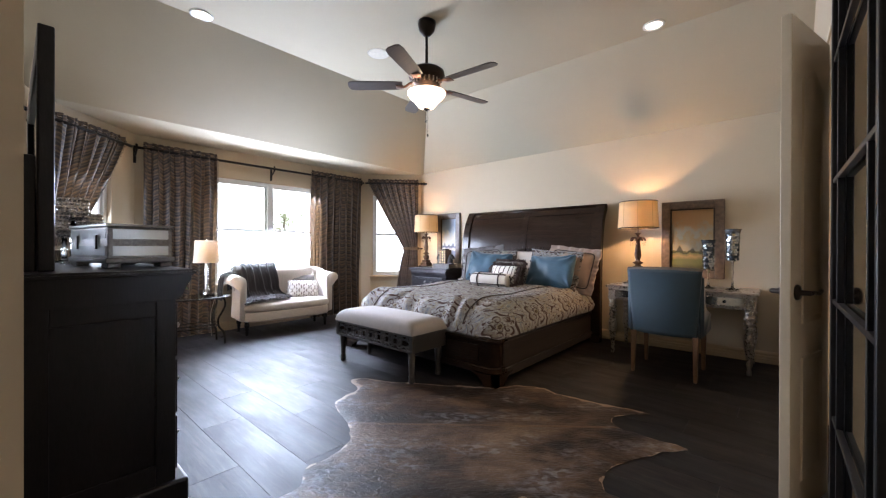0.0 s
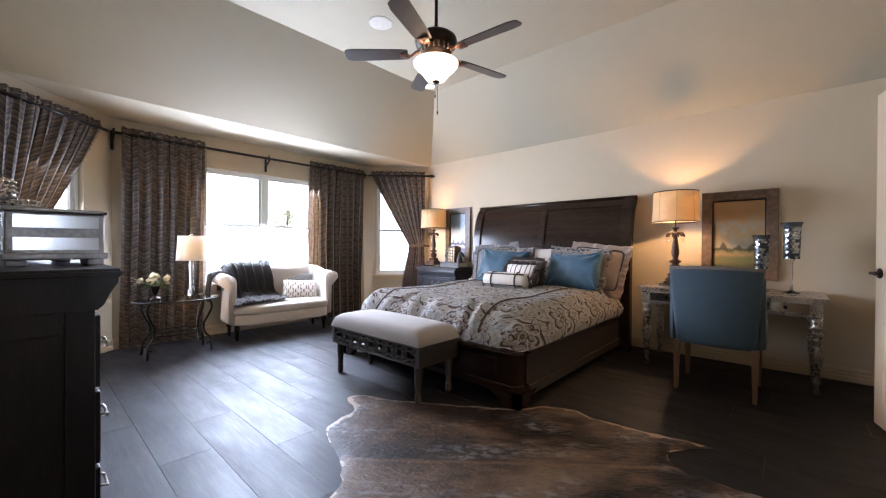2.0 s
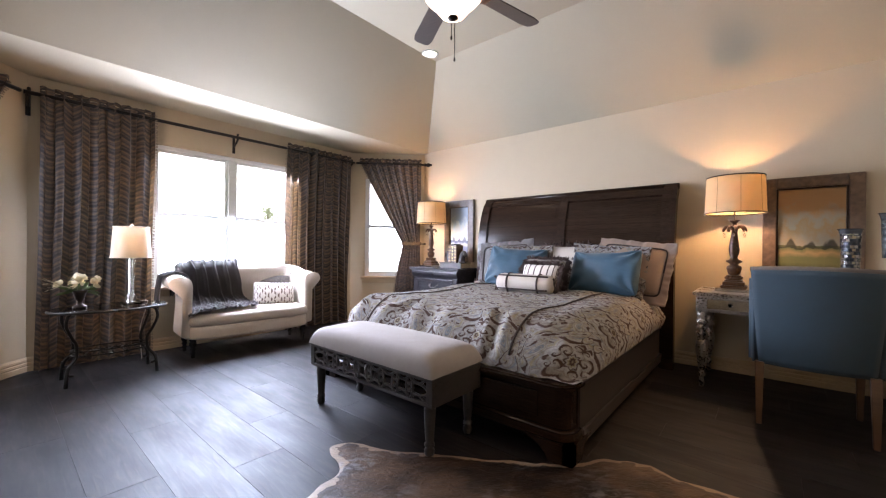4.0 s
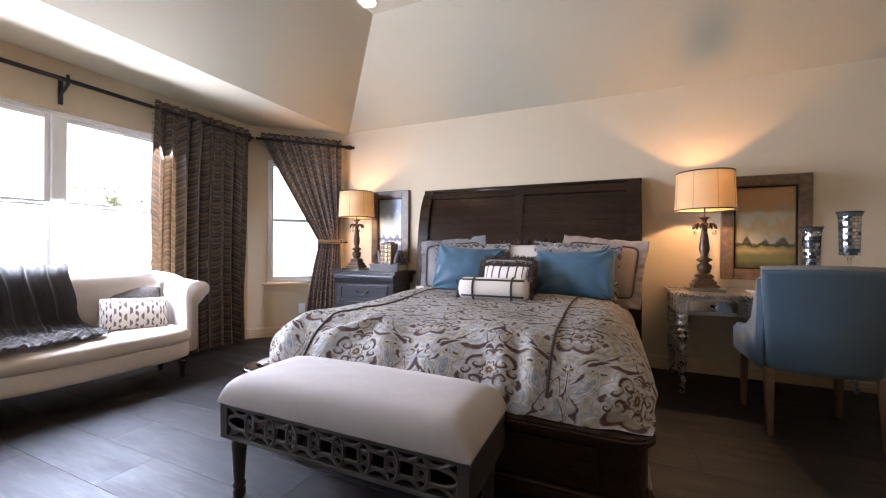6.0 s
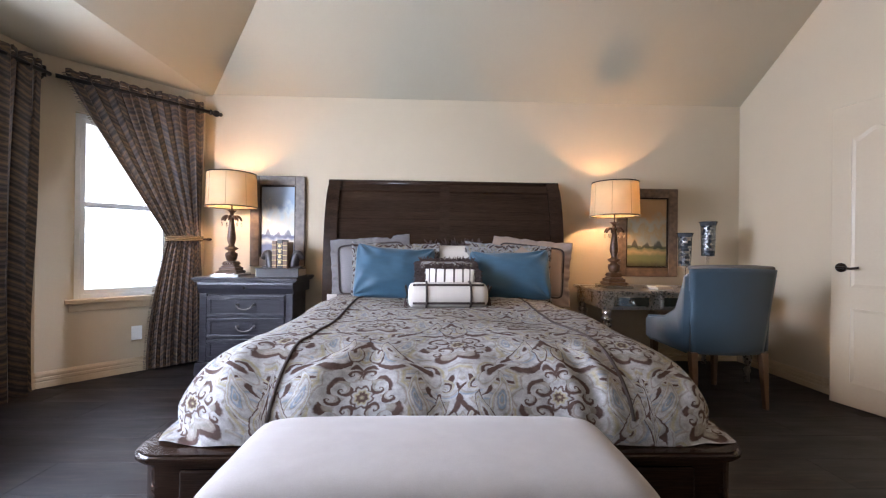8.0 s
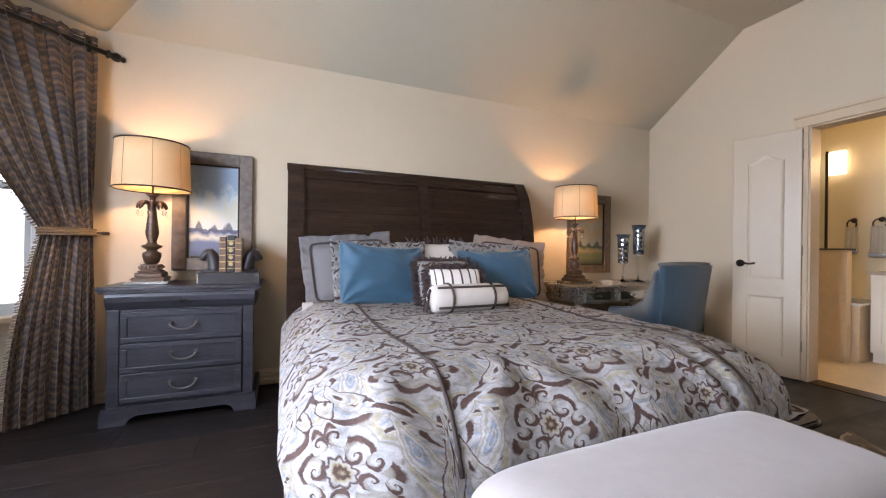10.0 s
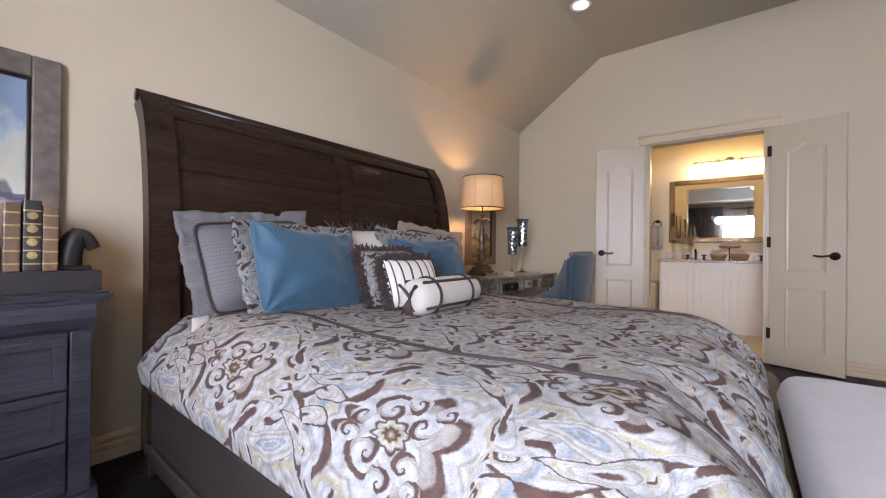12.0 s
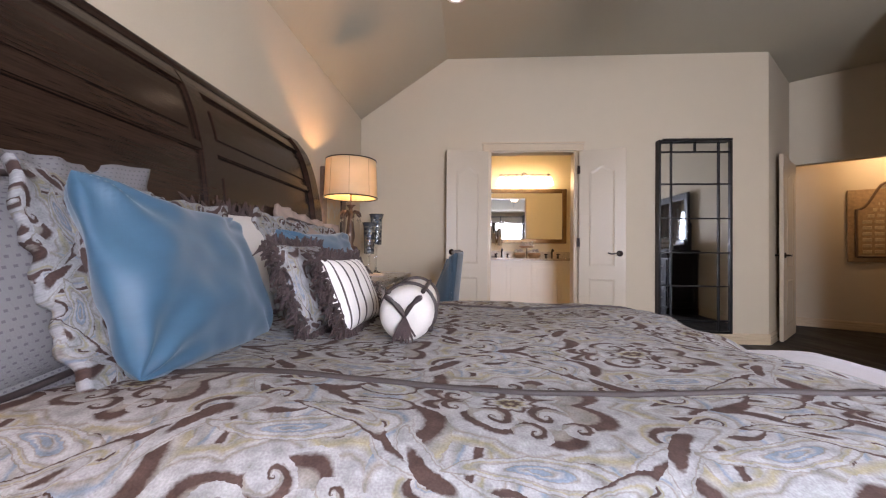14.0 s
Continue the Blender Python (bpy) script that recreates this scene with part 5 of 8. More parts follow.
def throw_pt(u, v):
    """Lies bunched on the seat, climbs the back, goes over its roll and hangs behind."""
    f = v * (len(THROW_LINE) - 1)
    k = min(len(THROW_LINE) - 2, int(f))
    q = THROW_LINE[k].lerp(THROW_LINE[k + 1], f - k)
    low = max(0.0, 0.35 - v) / 0.35
    n1 = noise.noise(Vector((u * 3, v * 3, 2)))
    w = -0.585 + 0.56 * u - 0.05 * v * (1 - u) + 0.09 * low * (u - 0.1) + 0.02 * math.sin(v * 9) + 0.018 * noise.noise(Vector((v * 6, u * 2, 5)))
    r = 0.016 * math.sin(u * 34 + 5 * v + 5 * n1) + 0.010 * math.sin(u * 71 + 9 * v + 3 * n1)
    bunch = low * (0.022 * math.sin(v * 62 + 6 * u + 4 * n1) + 0.014 * math.sin(v * 105 + 9 * u))
    corner = max(0.0, 0.30 - u) / 0.30
    return (w, q.x - 0.09 * corner * corner + r * 0.5 - 0.03 * low * math.sin(u * 5), q.z + abs(r) + abs(bunch) + 0.012 - 0.035 * corner)


THROW_LINE = curve_points([(-0.31, 0, 0.415), (-0.16, 0, 0.422), (-0.03, 0, 0.435), (0.045, 0, 0.50), (0.055, 0, 0.62), (0.065, 0, 0.745), (0.095, 0, 0.83), (0.175, 0, 0.872), (0.26, 0, 0.858), (0.325, 0, 0.785), (0.322, 0, 0.54)], 6)
throw = thing("throw_blanket", (0, 0, 0), "dark brown throw blanket draped over the settee back", "blanket")
bm = sheet(90, 90, throw_pt)
bmesh.ops.solidify(bm, geom=bm.faces[:], thickness=0.008)
part("cloth", bm, THROW, throw, smooth=True)
throw.matrix_basis = sofa.matrix_basis.copy()


def throw2_pt(u, v):
    """The fold that hangs over the arm's roll."""
    t = math.pi * (-0.06 + 1.06 * v)
    fall = max(0.0, v - 0.8) * 1.25 + max(0.0, 0.15 - v) * 0.6
    r = 0.008 * math.sin(u * 26 + 4 * v) + 0.006 * math.sin(u * 47 + 7 * v)
    return (-SW - 0.045 + (0.118 + r) * math.cos(t), -0.06 + 0.24 * u, 0.695 + (0.090 + r) * max(0.0, math.sin(t)) - fall)


bm = sheet(24, 24, throw2_pt)
bmesh.ops.solidify(bm, geom=bm.faces[:], thickness=0.008)
part("arm_fold", bm, THROW, throw, smooth=True)

# ---- dresser ----
dr = thing("dresser", (-2.83, 0.05, 0), "large espresso-dark wooden dresser with drawers", "dresser")
DL = 0.83
part("body", box((-DL, 0.012, 0.10), (DL, 0.47, 0.90), 0.004), DRESSERWOOD, dr)
part("top", slab([(-DL - 0.06, 0.005), (DL + 0.06, 0.005), (DL + 0.06, 0.535), (-DL - 0.06, 0.535)], 0.992, 1.02, 0.009), DRESSERWOOD, dr)
bm = bmesh.new()
add_prism(bm, [(0.012, 0.89), (0.475, 0.89), (0.49, 0.905), (0.505, 0.94), (0.525, 0.975), (0.525, 0.992), (0.012, 0.992)], 2 * DL + 0.05, Matrix.Translation((DL + 0.025, 0, 0)) @ Matrix.Rotation(radians(90), 4, "Z"))
part("cornice", bm, DRESSERWOOD, dr)
for s in (-1, 1):
    side = bmesh.new()
    x0, x1 = (DL, DL + 0.012) if s > 0 else (-DL - 0.012, -DL)
    add_box(side, (x0, 0.012, 0.10), (x1, 0.085, 0.89), 0.003), add_box(side, (x0, 0.40, 0.10), (x1, 0.47, 0.89), 0.003)
    add_box(side, (x0, 0.085, 0.10), (x1, 0.40, 0.19), 0.003), add_box(side, (x0, 0.085, 0.82), (x1, 0.40, 0.89), 0.003)
    part("side_frame", side, DRESSERWOOD, dr)
part("plinth", box((-DL - 0.02, 0.012, 0.0), (DL + 0.035, 0.515, 0.105), 0.012, 3), DRESSERWOOD, dr)
for c in range(3):
    for r in range(3):
        x0, x1 = -DL + 0.04 + c * 0.535, -DL + 0.04 + c * 0.535 + 0.52
        z0 = 0.13 + r * 0.25
        d = part("drawer", box((x0, 0.468, z0), (x1, 0.487, z0 + 0.235), 0.004), DRESSERWOOD, dr)
        cx = (x0 + x1) / 2
        for q in (-0.12, 0.12):
            pb = tube(curve_points([(cx + q - 0.045, 0.485, z0 + 0.13), (cx + q - 0.045, 0.512, z0 + 0.128), (cx + q, 0.518, z0 + 0.105), (cx + q + 0.045, 0.512, z0 + 0.128), (cx + q + 0.045, 0.485, z0 + 0.13)], 4), 0.005, 6)
            part("handle", pb, SILVER, d, "pewter pull", True)

dm = thing("dresser_mirror", (-2.83, 0.05, 1.02), "tall dark-framed mirror standing on the dresser", "mirror")
MW, MH = 0.70, 0.95
frame_bm = bmesh.new()
for lo, hi in (((-MW, 0.06, 0), (-MW + 0.09, 0.108, MH)), ((MW - 0.09, 0.06, 0), (MW, 0.108, MH)), ((-MW + 0.09, 0.06, 0), (MW - 0.09, 0.108, 0.09)), ((-MW + 0.09, 0.06, MH - 0.11), (MW - 0.09, 0.108, MH))):
    add_box(frame_bm, lo, hi, 0.006)
part("frame", frame_bm, DRESSERWOOD, dm)
part("glass", box((-MW + 0.085, 0.075, 0.085), (MW - 0.085, 0.085, MH - 0.105)), MIRROR, dm)
for s in (-1, 1):
    part("support", box((s * 0.62 - 0.04, 0.012, 0.0), (s * 0.62 + 0.04, 0.058, 0.45), 0.004), DRESSERWOOD, dm)

# ---- curtains and rods ----
ROD_Z = 2.245


def rod(a, b, ends, label):
    a, b = Vector((*a, ROD_Z)), Vector((*b, ROD_Z))
    ob = thing("curtain_rod", (0, 0, 0), label, "curtain rod", "curtain rods round the bay")
    part("pole", tube([a, b], 0.016, 12), BLACKIRON, ob, smooth=True)
    d = (b - a).normalized()
    for e in ends:
        p, o = (a, -d) if e == 0 else (b, d)
        turn = o.to_track_quat("Z", "Y").to_matrix().to_4x4()
        part("finial", lathe([(0.016, -0.005), (0.026, 0.0), (0.026, 0.01), (0.015, 0.016), (0.018, 0.022), (0.030, 0.045), (0.026, 0.065), (0.012, 0.078), (0.020, 0.088), (0.012, 0.10), (0.0, 0.105)], 16, Matrix.Translation(p) @ turn, close=False), BLACKIRON, ob, "dark turned finial", True)
    return ob, a, b, d


def bracket(ob, p, wall_dir):
    p, w = Vector((*p, ROD_Z)), Vector((*wall_dir, 0))
    bm = bmesh.new()
    add_tube(bm, curve_points([p + Vector((0, 0, -0.018)), p + w * 0.03 + Vector((0, 0, -0.05)), p + w * 0.105 + Vector((0, 0, -0.09))], 5), 0.010, 8)
    add_tube(bm, [p + w * 0.104 + Vector((0, 0, -0.16)), p + w * 0.104 + Vector((0, 0, 0.03))], 0.016, 6)
    add_tube(bm, [p + Vector((0, 0, -0.035)), p + Vector((0, 0, 0.04))], 0.012, 6)
    part("bracket", bm, BLACKIRON, ob, smooth=True)


r1, *_ = rod((-5.475, 0.955), (-5.475, 4.13), (), "dark iron curtain rod over the wide window")
for y in (0.985, 2.555, 4.09):
    bracket(r1, (-5.475, y), (-1, 0))
NA, NE_ = (-5.455, 4.15), (-4.765, 4.84)
SA, SE_ = (-5.455, 0.935), (-4.62, 0.10)
r2, *_ = rod(NA, NE_, (1,), "dark iron curtain rod with a turned finial in the bay")
bracket(r2, (-4.83, 4.775), (-0.7071, 0.7071))
r3, *_ = rod(SA, SE_, (1,), "dark iron curtain rod with a turned finial in the bay")
bracket(r3, (-4.70, 0.18), (-0.7071, -0.7071))


def curtain(a, b, normal, folds, tie, label, seed):
    """A pleated panel from a to b on its rod; tie, where given, is (fraction along, height) to which it is drawn."""
    a, b, n = Vector((*a, 0)), Vector((*b, 0)), Vector((*normal, 0))
    w = (b - a).length
    d = (b - a) / w
    ob = thing("curtain", (0, 0, 0), label, "curtain", "curtains round the bay")
    top = ROD_Z + 0.035

    def lane(v):
        z = top - (top - 0.025) * v
        if tie is None:
            return 0.0 + 0.015 * math.sin(v * 3 + seed), 1.0 + 0.02 * math.sin(v * 4 + seed), z
        f, tz = tie
        k = (top - z) / (top - tz)
        if z >= tz:
            e = k ** 1.08
            lo, hi = (f - 0.17) * e, 1 + (f + 0.11 - 1) * (k ** 2.2)
            if f < 0.5:
                lo, hi = (f - 0.11) * (k ** 2.2), 1 + (f + 0.16 - 1) * e
            return lo, hi, z
        q = (tz - z) / tz
        s = math.sin(q * math.pi / 2)
        if f < 0.5:
            return f - 0.11 - 0.03 * s, f + 0.16 + 0.28 * s, z
        return f - 0.17 - 0.16 * s, f + 0.11 + 0.02 * s, z

    def fn(u, v):
        lo, hi, z = lane(v)
        x = lo + (hi - lo) * u
        ph = u * folds * 2 * math.pi + 1.2 * noise.noise(Vector((u * 5, v * 1.6, seed)))
        amp = 0.052 * (0.55 + 0.45 * noise.noise(Vector((u * 4, v, seed + 7)))) * (0.45 + 0.55 * min(1, v * 5))
        if tie is not None:
            amp *= 0.10 + 0.55 * (hi - lo)
        y = amp * math.sin(ph) + 0.006 * math.sin(ph * 2.3 + seed)
        p = a + d * (x * w + 0.010 * math.sin(ph * 2)) + n * (y + 0.004)
        return (p.x, p.y, z)

    cloth = part("panel", sheet(folds * 14, 70, fn, lambda u, v: (u * w * 1.6, 2.3 * v)), CURTAIN, ob, "patterned drape", True)
    ed = bmesh.new()
    rng = random.Random(seed)
    side = 0.0 if (tie is not None and tie[0] > 0.5) or (tie is None and seed == 2) else 1.0
    for k in range(150):
        p = Vector(fn(side, k / 150))
        add_tube(ed, [p, p + d * (0.018 * (-1 if side == 0 else 1)) + n * rng.uniform(-0.01, 0.01) + Vector((0, 0, rng.uniform(-0.012, 0.004)))], 0.005, 4)
    part("edge_fringe", ed, mat("fringe", (0.22, 0.18, 0.14), 0.9, scale=200), ob, "short beaded fringe")
    part("heading", sheet(folds * 10, 2, lambda u, v: tuple(Vector(fn(u, 0.0)) + Vector((0, 0, 0.0 + 0.035 * v + 0.006 * math.sin(u * folds * 9))) + n * 0.006 * math.sin(u * folds * 20)), lambda u, v: (u * w * 1.6, v * 0.05)), CURTAIN, ob, "ruffled heading", True)
    if tie is not None:
        lo, hi, _ = lane((top - tie[1]) / (top - 0.025))
        c = a + d * w * (lo + hi) / 2
        rad = w * (hi - lo) / 2 + 0.012
        cord = bmesh.new()
        for dz in (-0.012, 0.004, 0.018):
            add_tube(cord, [c + d * rad * math.cos(t) + n * (0.045 * math.sin(t)) + Vector((0, 0, tie[1] + dz)) for t in [2 * math.pi * k / 20 for k in range(21)]], 0.008, 6)
        part("tieback", cord, mat("rope", (0.16, 0.11, 0.06), 0.7, scale=120, vary=0.4, bump=0.6), ob, "twisted cord tieback", True)
        e = c + d * (rad if tie[0] > 0.5 else -rad)
        hook = bmesh.new()
        add_tube(hook, [e + Vector((0, 0, tie[1])), e + d * (0.05 if tie[0] > 0.5 else -0.05) + Vector((0, 0, tie[1]))], 0.008, 8)
        add_lathe(hook, [(0.0, -0.012), (0.02, -0.01), (0.026, 0), (0.02, 0.01), (0.0, 0.012)], 12, Matrix.Translation(e + d * (0.05 if tie[0] > 0.5 else -0.05) + Vector((0, 0, tie[1]))), close=False)
        part("hook", hook, BRONZE, ob, "bronze holdback knob", True)
    return ob


q = 0.7071
curtain((-5.475, 1.035), (-5.475, 1.79), (1, 0), 7, None, "patterned taupe and black drape hanging full length", 1)
curtain((-5.475, 3.12), (-5.475, 4.06), (1, 0), 8, None, "patterned taupe and black drape hanging full length", 2)
curtain((-5.42, 4.185), (-4.80, 4.805), (q, -q), 8, (0.88, 1.10), "patterned taupe and black drape tied back to the wall", 3)
curtain((-5.40, 0.88), (-4.72, 0.20), (q, q), 8, (0.88, 1.10), "patterned taupe and black drape tied back to the wall", 4)

# ---- table lamps ----
GILT = mat("carved_brown_gilt", (0.085, 0.042, 0.020), 0.35, metal=0.25, scale=60, vary=0.6, bump=0.5)


SEAM = mat("tan_seam", (0.38, 0.26, 0.14), 0.8, scale=200)


def shade(r0, r1, z0, z1, material, ribs, parent, ribmat):
    n = 48
    rings = [(r0, z0), (r0 + (r1 - r0) * 0.33, z0 + (z1 - z0) * 0.33), (r0 + (r1 - r0) * 0.66, z0 + (z1 - z0) * 0.66), (r1, z1)]
    sh = part("shade", lathe(rings + [(r - 0.003, z) for r, z in reversed(rings)] + [rings[0]], n, close=False), material, parent, "cloth drum shade", True)
    for r, z in ((r0, z0), (r1, z1)):
        part("shade_trim", tube([(r * math.cos(a), r * math.sin(a), z) for a in [2 * math.pi * k / 48 for k in range(49)]], 0.005, 6), ribmat, sh, "dark trim", True)
    for k in range(ribs):
        a = 2 * math.pi * (k + 0.3) / ribs
        part("shade_rib", tube([(r0 * math.cos(a), r0 * math.sin(a), z0), (r1 * math.cos(a), r1 * math.sin(a), z1)], 0.0016, 5), SEAM, sh)
    return sh


def ornate_lamp(x, y, z, top, label):
    ob = thing("table_lamp", (x, y, z), label, "lamp", "lit table lamps beside the bed")
    h = top - z
    part("base", slab([(-0.085, -0.085), (0.085, -0.085), (0.085, 0.085), (-0.085, 0.085)], 0.0, 0.022, 0.006), GILT, ob)
    bl = bmesh.new()
    for s, z0, z1 in ((0.070, 0.022, 0.05), (0.058, 0.05, 0.062), (0.048, 0.062, 0.10)):
        add_box(bl, (-s, -s, z0), (s, s, z1), 0.006)
    for k in range(4):
        for j in range(5):
            add_lathe(bl, [(0.0, -0.01), (0.007, -0.006), (0.009, 0), (0.007, 0.006), (0.0, 0.01)], 6, Matrix.Rotation(radians(90 * k), 4, "Z") @ Matrix.Translation((-0.04 + 0.02 * j, -0.050, 0.081)), close=False)
    part("plinth", bl, GILT, ob, "carved plinth")
    part("column", lathe([(0.0, 0.10), (0.030, 0.10), (0.040, 0.115), (0.050, 0.15), (0.048, 0.17), (0.030, 0.18), (0.028, 0.19), (0.052, 0.205), (0.054, 0.215), (0.030, 0.225), (0.022, 0.24), (0.034, 0.28), (0.036, 0.30), (0.030, 0.35), (0.022, 0.42), (0.018, 0.455), (0.026, 0.462), (0.030, 0.475), (0.016, 0.485), (0.014, 0.51), (0.026, 0.525), (0.040, 0.535), (0.0, 0.54)], 24, close=False), GILT, ob, "turned carved column", True)
    lv = bmesh.new()
    for k in range(9):
        a = 2 * math.pi * k / 9
        c, s = math.cos(a), math.sin(a)
        pts = curve_points([(0.018 * c, 0.018 * s, 0.47), (0.045 * c, 0.045 * s, 0.485), (0.068 * c, 0.068 * s, 0.47), (0.078 * c, 0.078 * s, 0.445)], 3)
        add_tube(lv, pts, 0.010, 5, [0.5 + 0.7 * math.sin(math.pi * min(1, 0.15 + 0.85 * i / (len(pts) - 1))) for i in range(len(pts))])
    part("leaf_collar", lv, GILT, ob, "curling leaf collar", True)
    for k in range(6):
        a = 2 * math.pi * (k + 0.5) / 6
        part("crystal_drop", lathe([(0.0, -0.028), (0.006, -0.018), (0.008, -0.006), (0.003, 0.006), (0.0, 0.008)], 8, Matrix.Translation((0.074 * math.cos(a), 0.074 * math.sin(a), 0.425)), close=False), CRYSTAL, ob, "hanging crystal drop", True)
    part("stem", tube([(0, 0, 0.535), (0, 0, h - 0.01)], 0.006, 8), GILT, ob)
    part("finial", lathe([(0.0, h - 0.034), (0.028, h - 0.034), (0.028, h - 0.030), (0.012, h - 0.026), (0.016, h - 0.012), (0.006, h - 0.004), (0.0, h + 0.004)], 12, close=False), GILT, ob, smooth=True)
    shade(0.200, 0.188, h - 0.315, h - 0.030, AMBERSHADE, 8, ob, BRONZE)
    sp = bmesh.new()
    for k in range(3):
        a = 2 * math.pi * k / 3
        add_tube(sp, [(0, 0, h - 0.035), (0.188 * math.cos(a), 0.188 * math.sin(a), h - 0.035)], 0.003, 5)
    part("spider", sp, BRONZE, ob)
    part("bulb", lathe([(0.0, h - 0.24), (0.014, h - 0.24), (0.016, h - 0.21), (0.030, h - 0.16), (0.024, h - 0.13), (0.0, h - 0.118)], 14, close=False), glow("lit_bulb", (1.0, 0.72, 0.42), 6), ob, "lit bulb", True).visible_shadow = False
    return ob


tray1 = thing("glass_coaster", (-4.47, 4.665, 0.79), "square mirrored glass stand under the lamp", "stand")
part("plate", box((-0.115, -0.115, 0.0), (0.115, 0.115, 0.022), 0.004), OLDMIRROR, tray1)
ornate_lamp(-4.47, 4.665, 0.812, 1.69, "carved brown lamp with lit amber drum shade on the nightstand")
tray2 = thing("glass_coaster", (-1.18, 4.60, 0.724), "square mirrored glass stand under the lamp", "stand")
part("plate", box((-0.115, -0.115, 0.0), (0.115, 0.115, 0.026), 0.004), OLDMIRROR, tray2)
ornate_lamp(-1.18, 4.60, 0.750, 1.655, "carved brown lamp with lit amber drum shade on the desk")

# ---- pictures ----
def landscape(name, sky_hi, sky_lo, land, dark, gold):
    """A loose painted landscape: sky above, low trees, a pale field."""
    m, nt, b, co = pattern_nodes(name, "UV")
    sep = nt.nodes.new("ShaderNodeSeparateXYZ")
    nt.links.new(co, sep.inputs[0])
    nz = nt.nodes.new("ShaderNodeTexNoise")
    nz.inputs["Scale"].default_value, nz.inputs["Detail"].default_value = 6, 5
    nt.links.new(co, nz.inputs[0])
    v = mathn(nt, "ADD", sep.outputs[1], mathn(nt, "MULTIPLY", mathn(nt, "SUBTRACT", nz.outputs[0], 0.5), 0.10))
    cloud = mathn(nt, "ADD", v, mathn(nt, "MULTIPLY", mathn(nt, "SUBTRACT", nz.outputs[0], 0.5), 0.5))
    ground = ramp_node(nt, v, [(0.0, dark), (0.10, land), (0.17, land), (0.22, gold), (0.27, land), (0.32, land)])
    heaven = ramp_node(nt, cloud, [(0.30, sky_lo), (0.52, gold), (0.62, sky_lo), (0.78, sky_hi), (1.0, sky_hi)])
    col = mix_color(nt, mathn(nt, "GREATER_THAN", v, 0.31), ground, heaven)
    # a row of soft round tree crowns on the horizon
    row, size = nt.nodes.new("ShaderNodeTexNoise"), nt.nodes.new("ShaderNodeMapping")
    size.inputs["Scale"].default_value = (1, 0.04, 1)
    row.inputs["Scale"].default_value, row.inputs["Detail"].default_value = 7.0, 0
    nt.links.new(co, size.inputs[0]), nt.links.new(size.outputs[0], row.inputs[0])
    crown = mathn(nt, "MULTIPLY_ADD", mathn(nt, "MAXIMUM", mathn(nt, "MINIMUM", mathn(nt, "SUBTRACT", row.outputs[0], 0.42), 0.4), 0.0), 0.36, 0.30)
    lift = nt.nodes.new("ShaderNodeMapRange")
    lift.inputs[1].default_value, lift.inputs[2].default_value = -0.015, 0.02
    nt.links.new(mathn(nt, "SUBTRACT", crown, v), lift.inputs[0])
    tree = mathn(nt, "MULTIPLY", lift.outputs[0], mathn(nt, "GREATER_THAN", v, 0.275))
    out = mix_color(nt, mathn(nt, "MULTIPLY", tree, 0.85), col, dark)
    nt.links.new(out, b.inputs["Base Color"])
    b.inputs["Roughness"].default_value = 0.4
    return m


FRAMEWOOD = mat("weathered_frame_wood", (0.135, 0.085, 0.052), 0.5, scale=22, vary=0.6, bump=0.6, stretch=(1, 4, 1))
FRAMEGREY = mat("weathered_grey_frame", (0.115, 0.090, 0.070), 0.45, scale=22, vary=0.6, bump=0.6)


def picture(x0, x1, z0, z1, y, lean, wood, paint, label):
    w, h = x1 - x0, z1 - z0
    ob = thing("framed_painting", (0, 0, 0), label, "painting", "landscape paintings by the bed")
    ob.matrix_basis = Matrix.Translation(((x0 + x1) / 2, y, z0)) @ Matrix.Rotation(radians(lean), 4, "X")
    f = 0.085
    fr = bmesh.new()
    for lo, hi in (((-w / 2, -0.035, 0), (-w / 2 + f, 0, h)), ((w / 2 - f, -0.035, 0), (w / 2, 0, h)), ((-w / 2 + f, -0.035, 0), (w / 2 - f, 0, f)), ((-w / 2 + f, -0.035, h - f), (w / 2 - f, 0, h))):
        add_box(fr, lo, hi, 0.006)
    part("frame", fr, wood, ob, "weathered wooden frame")
    inn = bmesh.new()
    g = 0.012
    for lo, hi in (((-w / 2 + f, -0.026, f), (-w / 2 + f + g, -0.006, h - f)), ((w / 2 - f - g, -0.026, f), (w / 2 - f, -0.006, h - f)), ((-w / 2 + f + g, -0.026, f), (w / 2 - f - g, -0.006, f + g)), ((-w / 2 + f + g, -0.026, h - f - g), (w / 2 - f - g, -0.006, h - f))):
        add_box(inn, lo, hi, 0.003)
    part("inner_lip", inn, BRONZE, ob)
    bm = sheet(2, 2, lambda u, v: (-w / 2 + f + (w - 2 * f) * u, -0.012, f + (h - 2 * f) * v), lambda u, v: (u, v))
    bmesh.ops.recalc_face_normals(bm, faces=bm.faces)
    part("canvas", bm, paint, ob, "painted landscape canvas")
    return ob


picture(-1.01, -0.435, 0.80, 1.63, 4.915, 0, FRAMEWOOD, landscape("field_painting", (0.34, 0.20, 0.085), (0.27, 0.25, 0.19), (0.13, 0.13, 0.05), (0.03, 0.03, 0.018), (0.30, 0.20, 0.09)), "golden landscape painting in a weathered wooden frame on the wall")
picture(-4.42, -3.925, 0.86, 1.69, 4.915, 0, FRAMEGREY, landscape("lake_painting", (0.20, 0.27, 0.36), (0.40, 0.44, 0.42), (0.08, 0.10, 0.17), (0.03, 0.035, 0.06), (0.45, 0.42, 0.32)), "blue landscape painting in a weathered grey frame on the wall")

